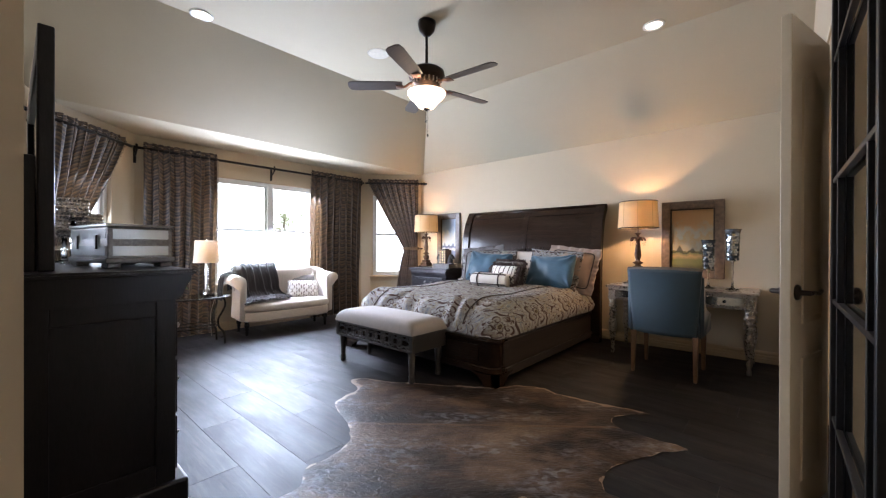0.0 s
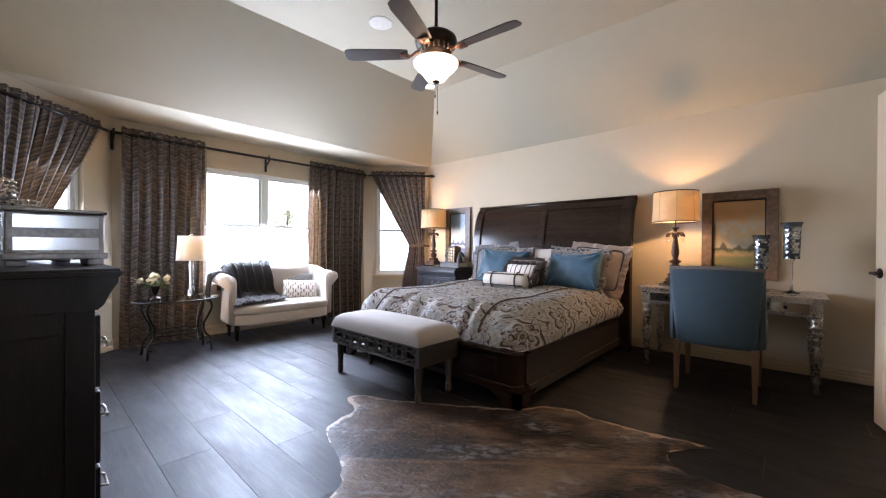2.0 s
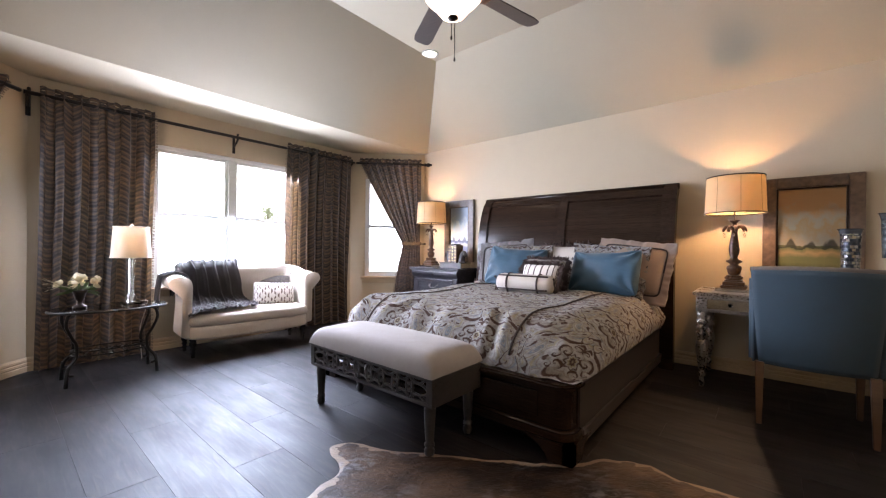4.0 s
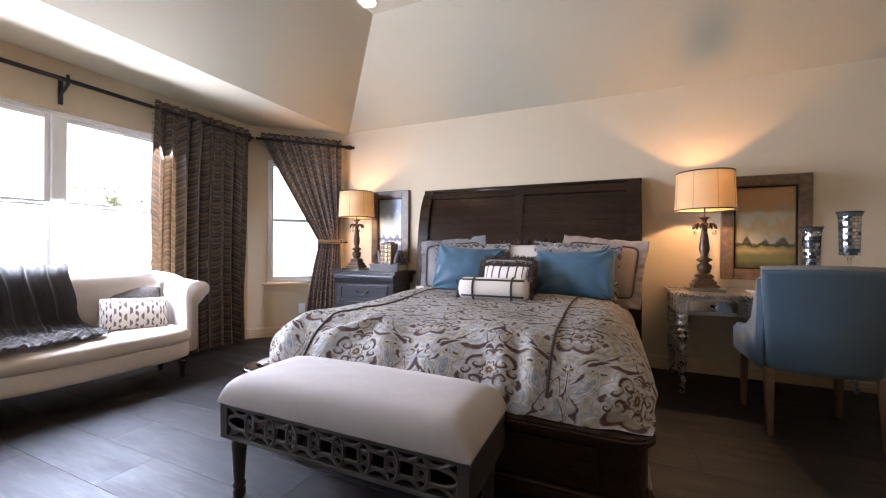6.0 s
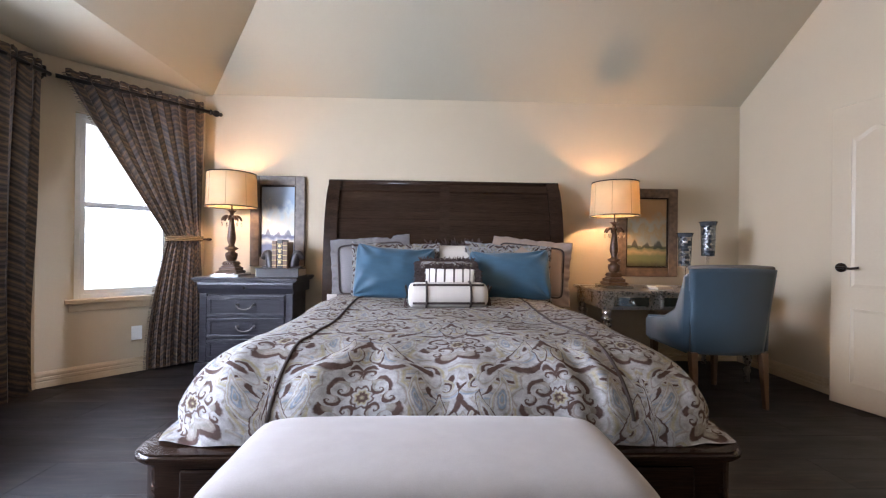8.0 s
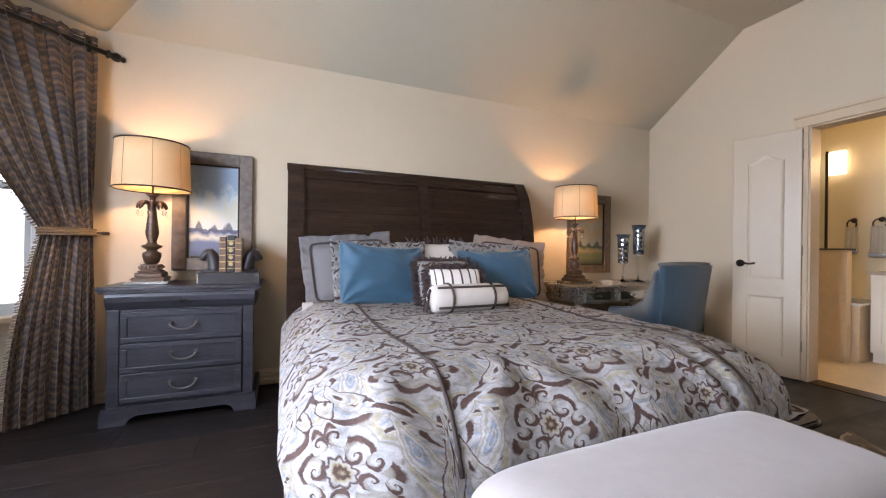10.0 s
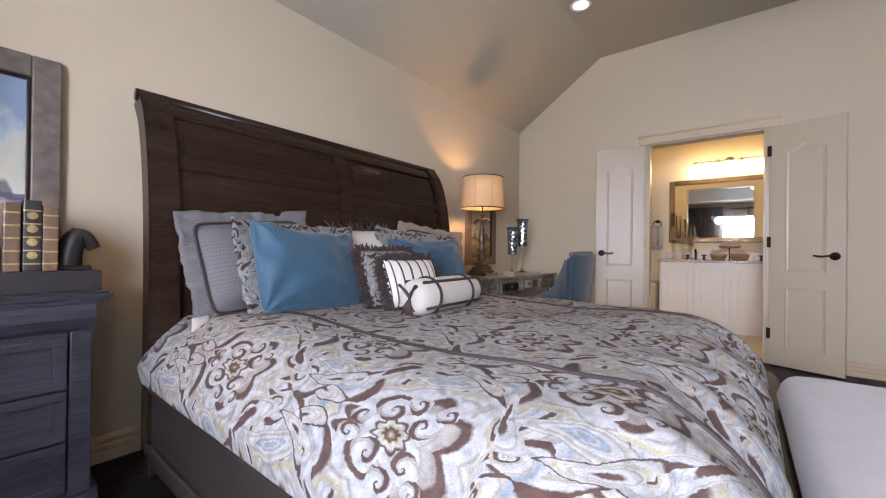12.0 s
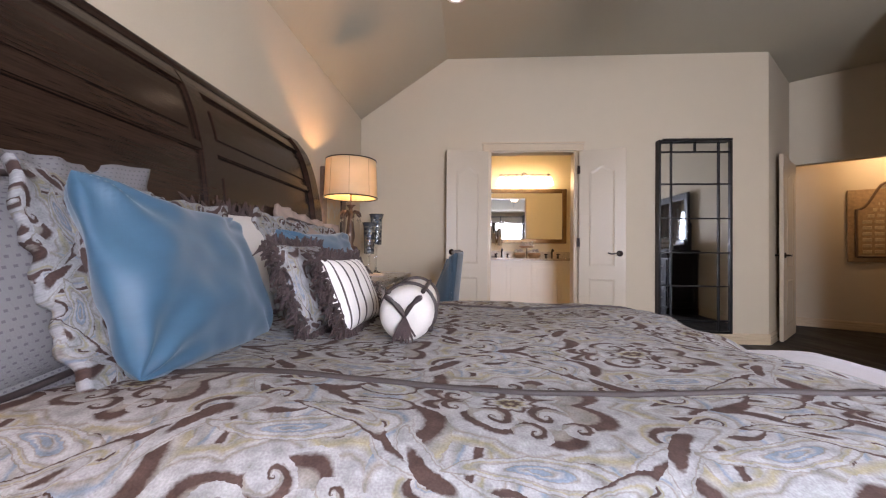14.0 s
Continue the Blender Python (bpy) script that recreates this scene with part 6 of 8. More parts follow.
# ---- books and bookends ----
BOOKDARK = mat("black_book", (0.018, 0.014, 0.014), 0.4, scale=80, vary=0.3)
BOOKTAN = mat("leather_book", (0.13, 0.07, 0.035), 0.4, scale=80, vary=0.4, bump=0.2)
PAPER = mat("book_pages", (0.50, 0.42, 0.30), 0.8, scale=200, vary=0.15, stretch=(1, 1, 12))
GOLD = mat("gilt_tooling", (0.50, 0.36, 0.16), 0.35, metal=0.7, scale=90, vary=0.3)
NSX, NSZ, BK = -4.035, 0.79, 1.27
lying = thing("book", (NSX, 4.64, NSZ), "thick black book lying flat on the nightstand", "book")
lying.scale = (BK, 1.1, BK)
part("cover", box((-0.14, -0.095, 0.0), (0.14, 0.095, 0.006), 0.001), BOOKDARK, lying), part("cover", box((-0.14, -0.095, 0.050), (0.14, 0.095, 0.056), 0.001), BOOKDARK, lying)
part("spine", box((-0.13, -0.098, 0.0), (0.14, -0.090, 0.056), 0.002), BOOKDARK, lying)
part("pages", box((-0.138, -0.089, 0.006), (0.136, 0.092, 0.050)), PAPER, lying)
for k, (x, w, h, cov) in enumerate(((-0.030, 0.030, 0.180, BOOKTAN), (0.006, 0.034, 0.188, BOOKDARK), (0.040, 0.030, 0.176, BOOKTAN))):
    b = thing("book", (NSX + x * BK, 4.65, NSZ + 0.056 * BK), "gilt-tooled leather book standing between bookends", "book", "books on the nightstand")
    b.scale = (BK, 1.1, BK)
    part("pages", box((-w / 2 + 0.003, -0.058, 0.003), (w / 2 - 0.003, 0.062, h - 0.004)), PAPER, b)
    part("cover", box((-w / 2, -0.064, 0.0), (-w / 2 + 0.003, 0.064, h), 0.001), cov, b), part("cover", box((w / 2 - 0.003, -0.064, 0.0), (w / 2, 0.064, h), 0.001), cov, b)
    part("spine", box((-w / 2, -0.068, 0.0), (w / 2, -0.060, h), 0.003), cov, b)
    for j in range(5):
        zz = 0.018 + j * (h - 0.03) / 4.5
        part("gilt_band", box((-w / 2 - 0.0004, -0.0695, zz), (w / 2 + 0.0004, -0.0675, zz + 0.004)), GOLD, b)
        if k == 1 and j < 4:
            part("gilt_flower", lathe([(0.0, 0), (0.011, 0), (0.008, 0.002), (0.0, 0.0025)], 8, Matrix.Translation((0, -0.068, zz + 0.024)) @ Matrix.Rotation(radians(90), 4, "X"), close=False), GOLD, b)


def bookend(x, turn):
    ob = thing("horse_bookend", (x, 4.65, NSZ + 0.056 * BK), "black carved horse head bookend on the black book", "bookend", "bookends", turn=turn)
    ob.scale = (1.2, 1.2, 1.2)
    bm = bmesh.new()
    add_box(bm, (-0.035, -0.03, 0), (0.045, 0.03, 0.012), 0.003)
    add_tube(bm, curve_points([(0.020, 0, 0.01), (0.016, 0, 0.045), (0.006, 0, 0.080), (-0.006, 0, 0.100), (-0.020, 0, 0.098), (-0.036, 0, 0.078), (-0.044, 0, 0.064)], 4), 0.027, 10, [1.45 - 0.85 * (i / 24) for i in range(25)])
    for s in (-1, 1):
        add_tube(bm, [(0.002, s * 0.010, 0.108), (0.004, s * 0.012, 0.128)], 0.007, 5, (1, 0.3))
    part("horse", bm, BOOKDARK, ob, smooth=True)


bookend(NSX - 0.112, 0)
bookend(NSX + 0.122, 180)

# ---- mosaic hurricanes on the desk ----
MOSAIC = mat("mosaic_mirror", (0.40, 0.42, 0.42), 0.12, metal=0.9, scale=5, vary=0.3, bump=0.0)
MOSAICB = [mat("stone_mosaic", c, 0.35, scale=30, vary=0.2) for c in ((0.30, 0.29, 0.27), (0.20, 0.20, 0.20), (0.42, 0.40, 0.36))]
MOSAICD = mat("mosaic_dark", (0.06, 0.07, 0.08), 0.15, metal=0.6, scale=5, vary=0.3, bump=0.0)


def hurricane(x, y, z, stem, h, r):
    ob = thing("candle_hurricane", (x, y, z), "mirror-mosaic candle hurricane on a clear glass foot", "candle holder", "mosaic hurricanes on the desk")
    part("foot", lathe([(0.0, 0), (0.055, 0), (0.054, 0.006), (0.02, 0.014), (0.009, 0.03), (0.008, stem * 0.5), (0.013, stem * 0.6), (0.008, stem * 0.7), (0.010, stem - 0.02), (0.03, stem), (0.0, stem + 0.003)], 20, close=False), CRYSTAL, ob, "clear glass stem and foot", True)
    part("liner", lathe([(r * 0.80, stem), (r * 0.90, stem + h * 0.5), (r * 0.92, stem + h * 0.85), (r * 1.13, stem + h)], 24, close=False), mat("smoked_glass", (0.10, 0.11, 0.12), 0.2, metal=0.5, scale=20), ob, smooth=True)
    n, rows = 16, 13
    rng = random.Random(int(h * 1000))
    groups = {0: bmesh.new(), 1: bmesh.new()}
    for j in range(rows):
        for k in range(n):
            t0, t1 = (j + 0.07) / rows, (j + 0.93) / rows
            rr = [r * (0.83 + 0.12 * t + 0.22 * max(0, t - 0.82)) + 0.0015 for t in (t0, t1)]
            off = 0.5 * (j % 2)
            a0, a1 = 2 * math.pi * (k + off + 0.05) / n, 2 * math.pi * (k + off + 0.95) / n
            g = groups[0 if rng.random() < 0.68 else 1]
            vs = [g.verts.new((rr[i] * math.cos(a), rr[i] * math.sin(a), stem + h * t)) for i, t, a in ((0, t0, a0), (0, t0, a1), (1, t1, a1), (1, t1, a0))]
            g.faces.new(vs)
    tagged(part("mosaic_tiles", groups[0], MOSAIC, ob, "small mirror tiles"), kind="stuff")
    tagged(part("dark_mosaic_tiles", groups[1], MOSAICD, ob, "small dark tiles"), kind="stuff")
    part("rim", tube([(r * 1.13 * math.cos(a), r * 1.13 * math.sin(a), stem + h) for a in [2 * math.pi * k / 32 for k in range(33)]], 0.004, 6), MOSAICD, ob, smooth=True)


hurricane(-0.542, 4.62, 0.724, 0.19, 0.285, 0.056)
hurricane(-0.350, 4.60, 0.724, 0.28, 0.295, 0.060)
for k, (dx, turn, col) in enumerate(((0.0, 12, (0.20, 0.035, 0.045)), (0.02, 8, (0.35, 0.30, 0.28)))):
    nb = thing("notebook", (-0.86 + dx, 4.47, 0.724 + 0.014 * (1 - k)), "slim notebook lying on the desk", "book", "notebooks on the desk", turn=turn)
    part("cover", box((-0.075, -0.055, 0), (0.075, 0.055, 0.003), 0.001), mat("notebook_cover", col, 0.5), nb)
    part("pages", box((-0.073, -0.053, 0.003), (0.073, 0.053, 0.012)), PAPER, nb)

# ---- side table, lamp and flowers ----
st = thing("side_table", (-4.98, 1.42, 0), "oval glass side table with scrolled wrought iron legs", "side table")
OA, OB = 0.235, 0.36
oval = [(OA * math.cos(a), OB * math.sin(a)) for a in [2 * math.pi * k / 48 for k in range(48)]]
part("glass_top", slab(oval, 0.545, 0.556, 0.003), TABLEGLASS, st, "clear glass top")
part("rim", tube([(x, y, 0.541) for x, y in oval + oval[:1]], 0.010, 8), BLACKIRON, st, smooth=True)
for sx in (-1, 1):
    for sy in (-1, 1):
        d = Vector((sx * 0.52, sy * 0.85, 0)).normalized()
        bx, by = sx * 0.105, sy * 0.215
        pts = [Vector((bx, by, 0)) + d * r + Vector((0, 0, z)) for r, z in ((0.0, 0.535), (0.05, 0.52), (0.065, 0.45), (0.03, 0.36), (-0.005, 0.29), (0.0, 0.20), (0.045, 0.14), (0.055, 0.09), (0.02, 0.075))]
        lg = tube(curve_points(pts, 5), 0.011, 8)
        add_tube(lg, [pts[6] + d * 0.012, pts[6] + d * 0.02 - Vector((0, 0, 0.14))], 0.012, 8, (0.8, 1.2))
        part("leg", lg, BLACKIRON, st, "scrolled iron leg", True)
stretch = bmesh.new()
for zz in (0.20, 0.235):
    add_tube(stretch, [(0.115 * math.cos(a), 0.235 * math.sin(a), zz) for a in [2 * math.pi * k / 32 for k in range(33)]], 0.006, 6)
for k in range(5):
    add_tube(stretch, curve_points([(-0.10, -0.18 + 0.09 * k, 0.20), (0, -0.14 + 0.07 * k, 0.215), (0.10, -0.18 + 0.09 * k, 0.20)], 4), 0.005, 6)
part("stretcher", stretch, BLACKIRON, st, "woven iron stretcher", True)

gl = thing("glass_lamp", (-4.99, 1.545, 0.556), "stacked crystal table lamp with a white linen shade", "lamp")
part("base", lathe([(0.0, 0), (0.085, 0), (0.085, 0.022), (0.0, 0.022)], 4, Matrix.Rotation(radians(45), 4, "Z"), close=False), CRYSTAL, gl, "square crystal base")
part("neck", lathe([(0.0, 0.022), (0.03, 0.022), (0.042, 0.05), (0.03, 0.075), (0.016, 0.085), (0.0, 0.09)], 16, close=False), CRYSTAL, gl, "crystal ball", True)
for k in range(13):
    zz = 0.085 + k * 0.0235
    part("crystal_disc", lathe([(0.010, zz), (0.020, zz + 0.004), (0.023, zz + 0.011), (0.020, zz + 0.018), (0.010, zz + 0.022)], 14, close=True), CRYSTAL, gl, smooth=True)
part("rod", tube([(0, 0, 0.02), (0, 0, 0.64)], 0.005, 8), SILVER, gl)
part("saucer", lathe([(0.0, 0.392), (0.045, 0.395), (0.045, 0.40), (0.0, 0.403)], 16, close=False), SILVER, gl, smooth=True)
part("finial", lathe([(0.0, 0.632), (0.012, 0.64), (0.008, 0.655), (0.0, 0.66)], 10, close=False), CRYSTAL, gl, smooth=True)
shade(0.135, 0.118, 0.385, 0.632, WHITESHADE, 0, gl, WHITESHADE)
part("cord", tube(curve_points([(0.0, 0.06, 0.02), (-0.06, 0.12, 0.01), (-0.16, 0.14, -0.05), (-0.19, 0.10, -0.25), (-0.22, 0.12, -0.52)], 6), 0.003, 5), IVORY, gl)

fl = thing("flower_arrangement", (-4.97, 1.235, 0.556), "cream flowers and green leaves in a small dark urn", "flowers")
part("urn", lathe([(0.0, 0), (0.042, 0), (0.042, 0.018), (0.018, 0.03), (0.013, 0.05), (0.026, 0.07), (0.036, 0.11), (0.046, 0.135), (0.043, 0.138), (0.0, 0.12)], 18, close=False), BRONZE, fl, "dark urn", True)
PETAL = mat("cream_petal", (0.72, 0.62, 0.42), 0.6, scale=60, vary=0.2, bump=0.1)
LEAFM = mat("green_leaf", (0.07, 0.11, 0.03), 0.5, scale=40, vary=0.3, bump=0.1)
rng = random.Random(11)


def petal(bm, c, d, length, width):
    d = d.normalized()
    s = d.orthogonal().normalized()
    up = d.cross(s)
    v = [bm.verts.new(c + d * (length * t) + s * (width * w) + up * (0.25 * length * t * t)) for t, w in ((0, 0), (0.4, -0.5), (0.85, -0.42), (1.0, 0), (0.85, 0.42), (0.4, 0.5))]
    mid = bm.verts.new(c + d * length * 0.55 - up * length * 0.05)
    for k in range(6):
        bm.faces.new((v[k], v[(k + 1) % 6], mid))


for k in range(13):
    a, el = rng.uniform(0, 6.28), rng.uniform(0.15, 1.3)
    c = Vector((0.085 * math.cos(a) * math.cos(el) * 1.1, 0.10 * math.sin(a) * math.cos(el) * 1.2, 0.15 + 0.09 * math.sin(el)))
    out = (c - Vector((0, 0, 0.12))).normalized()
    bm = bmesh.new()
    for j in range(16):
        d = out + Vector((rng.uniform(-1, 1), rng.uniform(-1, 1), rng.uniform(-1, 1))) * 0.85
        petal(bm, c, d, rng.uniform(0.025, 0.045), 0.026)
    part("flower", bm, PETAL, fl, "cream blossom", True)
for k in range(16):
    a = rng.uniform(0, 6.28)
    bm = bmesh.new()
    petal(bm, Vector((0.02 * math.cos(a), 0.02 * math.sin(a), 0.13)), Vector((math.cos(a), math.sin(a), rng.uniform(-0.2, 0.8))), rng.uniform(0.09, 0.15), 0.03)
    part("leaf", bm, LEAFM, fl, "green leaf")
tw = bmesh.new()
for k in range(8):
    add_tube(tw, curve_points([(0, 0, 0.13), (rng.uniform(-0.03, 0.03), -0.08, 0.17), (rng.uniform(-0.05, 0.05), -0.17 - 0.03 * rng.random(), rng.uniform(0.12, 0.26))], 4), 0.0018, 4)
part("twigs", tw, mat("pale_twig", (0.45, 0.40, 0.30), 0.7), fl, "thin pale twigs")

# ---- cowhide ----
def hide_cloth():
    m, nt, b, co = pattern_nodes("cowhide_hair", "Object")
    link = nt.links.new
    sep = nt.nodes.new("ShaderNodeSeparateXYZ")
    link(co, sep.inputs[0])
    big, mid, hair = [nt.nodes.new("ShaderNodeTexNoise") for _ in range(3)]
    big.inputs["Scale"].default_value, big.inputs["Detail"].default_value = 1.9, 3
    mid.inputs["Scale"].default_value, mid.inputs["Detail"].default_value = 11, 5
    hair.inputs["Scale"].default_value, hair.inputs["Detail"].default_value, hair.inputs["Distortion"].default_value = 38, 6, 0.8
    mp = nt.nodes.new("ShaderNodeMapping")
    mp.inputs["Scale"].default_value = (0.75, 1.3, 1)
    link(co, mp.inputs[0])
    link(mp.outputs[0], big.inputs[0]), link(mp.outputs[0], mid.inputs[0]), link(mp.outputs[0], hair.inputs[0])
    edge = nt.nodes.new("ShaderNodeAttribute")
    edge.attribute_name = "edge"
    c1 = ramp_node(nt, mathn(nt, "ADD", mathn(nt, "MULTIPLY", big.outputs[0], 0.7), mathn(nt, "MULTIPLY", mid.outputs[0], 0.3)), [(0.40, (0.010, 0.006, 0.005)), (0.48, (0.036, 0.020, 0.0125)), (0.55, (0.085, 0.050, 0.030)), (0.64, (0.14, 0.088, 0.053))])
    spine = mathn(nt, "LESS_THAN", mathn(nt, "ABSOLUTE", mathn(nt, "ADD", sep.outputs[1], mathn(nt, "MULTIPLY", mathn(nt, "SUBTRACT", mid.outputs[0], 0.5), 0.03))), 0.013)
    c2 = mix_color(nt, mathn(nt, "MULTIPLY", spine, 0.5), c1, (0.16, 0.09, 0.045))
    pale = mathn(nt, "GREATER_THAN", mathn(nt, "ADD", edge.outputs["Fac"], mathn(nt, "MULTIPLY", mathn(nt, "SUBTRACT", mid.outputs[0], 0.5), 0.9)), mathn(nt, "MULTIPLY_ADD", mathn(nt, "GREATER_THAN", sep.outputs[1], 0.30), -0.22, 1.02))
    c3 = mix_color(nt, mathn(nt, "MULTIPLY", pale, 0.75), c2, (0.34, 0.25, 0.18))
    # patches of white hairs among the brown, with bluish window sheen painted in
    roan_sheen, hairs = nt.nodes.new("ShaderNodeTexNoise"), nt.nodes.new("ShaderNodeTexNoise")
    roan_sheen.inputs["Scale"].default_value, roan_sheen.inputs["Detail"].default_value = 3.4, 2
    hairs.inputs["Scale"].default_value, hairs.inputs["Detail"].default_value, hairs.inputs["Distortion"].default_value = 26, 6, 0.5
    mp3 = nt.nodes.new("ShaderNodeMapping")
    mp3.inputs["Scale"].default_value, mp3.inputs["Location"].default_value = (0.8, 1.5, 1), (4.3, 1.7, 0)
    link(co, mp3.inputs[0]), link(mp3.outputs[0], roan_sheen.inputs[0]), link(mp.outputs[0], hairs.inputs[0])
    mask = nt.nodes.new("ShaderNodeMapRange")
    mask.inputs[1].default_value, mask.inputs[2].default_value = 0.50, 0.66
    link(roan_sheen.outputs[0], mask.inputs[0])
    strand = nt.nodes.new("ShaderNodeMapRange")
    strand.inputs[1].default_value, strand.inputs[2].default_value = 0.46, 0.62
    link(hairs.outputs[0], strand.inputs[0])
    c4 = mix_color(nt, mathn(nt, "MULTIPLY", mathn(nt, "MULTIPLY", mask.outputs[0], strand.outputs[0]), 0.5), c3, (0.25, 0.25, 0.27))
    shade = ramp_node(nt, hair.outputs[0], [(0.35, (0.86, 0.86, 0.86)), (0.65, (1.1, 1.1, 1.1))])
    mul = nt.nodes.new("ShaderNodeMix")
    mul.data_type, mul.blend_type = "RGBA", "MULTIPLY"
    mul.inputs[0].default_value = 1
    link(c4, mul.inputs[6]), link(shade, mul.inputs[7]), link(mul.outputs[2], b.inputs["Base Color"])
    bp = nt.nodes.new("ShaderNodeBump")
    bp.inputs["Strength"].default_value, bp.inputs["Distance"].default_value = 0.9, 0.008
    link(hair.outputs[0], bp.inputs["Height"]), link(bp.outputs[0], b.inputs["Normal"])
    b.inputs["Roughness"].default_value, b.inputs["Specular IOR Level"].default_value, b.inputs["Sheen Weight"].default_value = 0.46, 0.26, 0.0
    return m


# outline along and across the spine: hind end, upper flank, fore legs, lower flank
HIDE = [(0.0, 0.0), (-0.10, 0.15), (-0.18, 0.33), (-0.14, 0.48), (-0.09, 0.60), (-0.19, 0.75), (-0.16, 0.83), (-0.05, 0.836), (0.10, 0.77), (0.34, 0.745), (0.65, 0.69), (1.015, 0.66), (1.20, 0.71), (1.37, 0.666), (1.46, 0.55), (1.668, 0.408), (1.85, 0.31), (1.99, 0.212), (1.86, 0.19), (1.714, 0.143), (1.68, 0.07), (1.70, -0.008), (1.83, -0.13), (1.973, -0.237), (1.80, -0.28), (1.58, -0.371), (1.43, -0.46), (1.383, -0.54), (1.36, -0.622), (1.42, -0.70), (1.30, -0.76), (1.0, -0.70), (0.65, -0.70), (0.34, -0.75), (0.10, -0.80), (-0.05, -0.83), (-0.13, -0.76), (-0.05, -0.63), (-0.074, -0.509), (0.0, -0.38), (0.065, -0.238), (0.04, -0.10)]
loop = [Vector((p.x, p.y)) for p in curve_points([(x, y, 0) for x, y in HIDE + HIDE[:1]], 6)[:-1]]
loop = [p + Vector((noise.noise(Vector((p.x * 14, p.y * 14, 5))), noise.noise(Vector((p.x * 14, p.y * 14, 9))))) * 0.014 for p in loop]


def rim(x, y):
    """How far a point lies inside the hide's edge, negative outside."""
    inside, best = False, 9.0
    for (x0, y0), (x1, y1) in zip(loop, loop[1:] + loop[:1]):
        if (y0 > y) != (y1 > y) and x < x0 + (y - y0) * (x1 - x0) / (y1 - y0):
            inside = not inside
        best = min(best, math.hypot(x - x0, y - y0))
    return best if inside else -best


pts = list(loop)
for i in range(62):
    for j in range(46):
        q = Vector((-0.24 + 0.037 * i + 0.018 * (j % 2), -0.86 + 0.038 * j))
        if rim(*q) > 0.022:
            pts.append(q)
hide_v, _, hide_f, *_ = geometry.delaunay_2d_cdt(pts, [(k, (k + 1) % len(loop)) for k in range(len(loop))], [], 1, 1e-5)
bm = bmesh.new()
el = bm.verts.layers.float.new("edge")
vs = []
for q in hide_v:
    d = max(0.0, rim(*q))
    v = bm.verts.new((q.x, q.y, 0.002 + 0.006 * min(1.0, d / 0.03) + 0.006 * max(0, noise.noise(Vector((q.x * 4, q.y * 4, 0)))) + 0.010 * max(0.0, noise.noise(Vector((q.x * 9, q.y * 9, 3)))) * max(0.0, 1 - d / 0.12)))
    v[el] = max(0.0, 1 - d / 0.16)
    vs.append(v)
for f in hide_f:
    bm.faces.new([vs[k] for k in f])
bmesh.ops.recalc_face_normals(bm, faces=bm.faces)
if sum(f.normal.z for f in bm.faces) < 0:
    bmesh.ops.reverse_faces(bm, faces=bm.faces)
rug = tagged(part("cowhide_rug", bm, hide_cloth(), smooth=True), "brown and white cowhide rug lying flat on the dark floor", "rug")
rug.matrix_basis = pose(-2.05, 1.45, 0.001, 0, 0, 39.9)

# ---- ceiling fan ----
fan = thing("ceiling_fan", (-2.35, 2.465, 0), "bronze five-blade ceiling fan with a lit frosted bowl light", "ceiling fan")
part("canopy", lathe([(0.0, 3.099), (0.078, 3.099), (0.080, 3.07), (0.066, 3.02), (0.035, 2.985), (0.022, 2.975), (0.0, 2.975)], 28, close=False), BRONZE, fan, smooth=True)
part("downrod", tube([(0, 0, 2.98), (0, 0, 2.68)], 0.013, 12), BRONZE, fan, smooth=True)
part("motor", lathe([(0.0, 2.70), (0.045, 2.70), (0.06, 2.69), (0.13, 2.68), (0.155, 2.66), (0.160, 2.63), (0.150, 2.60), (0.125, 2.585), (0.115, 2.545), (0.090, 2.53), (0.085, 2.50), (0.0, 2.50)], 32, close=False), BRONZE, fan, smooth=True)
for k in range(20):
    part("flute", add_box(bmesh.new(), (0.114, -0.006, 2.545), (0.128, 0.006, 2.59), 0.003, 1, Matrix.Rotation(2 * math.pi * k / 20, 4, "Z")), SILVER, fan, "worn metal flute")
COPPER = mat("rubbed_copper", (0.20, 0.10, 0.065), 0.3, metal=0.9, scale=60, vary=0.4, bump=0.2)
BLADE = mat("dark_blade_wood", (0.050, 0.034, 0.027), 0.4, scale=20, vary=0.4, bump=0.15, stretch=(0.4, 6, 1))
for k in range(5):
    a = radians(220.7 + 72 * k)
    m = Matrix.Rotation(a, 4, "Z")
    iron = tube(curve_points([(0.10, 0, 2.575), (0.15, 0.012, 2.555), (0.19, -0.012, 2.54), (0.235, 0, 2.535)], 4), 0.011, 8)
    add_box(iron, (0.20, -0.035, 2.529), (0.27, 0.035, 2.535), 0.003)
    bmesh.ops.transform(iron, matrix=m, verts=iron.verts)
    part("blade_iron", iron, COPPER, fan, "scrolled blade bracket", True)
    out = [(0.21, -0.05), (0.30, -0.058), (0.62, -0.066), (0.675, -0.055), (0.69, -0.03), (0.69, 0.03), (0.675, 0.055), (0.62, 0.066), (0.30, 0.058), (0.21, 0.05)]
    bl = slab(out, -0.004, 0.004, 0.002)
    bmesh.ops.transform(bl, matrix=m @ Matrix.Translation((0, 0, 2.545)) @ Matrix.Rotation(radians(11), 4, "X"), verts=bl.verts)
    part("blade", bl, BLADE, fan, "dark wooden blade")
part("fitter", lathe([(0.0, 2.50), (0.10, 2.50), (0.115, 2.49), (0.11, 2.475), (0.0, 2.475)], 28, close=False), BRONZE, fan, smooth=True)
bowl = glow("frosted_lit_glass", (1.0, 0.80, 0.58), 3.0)
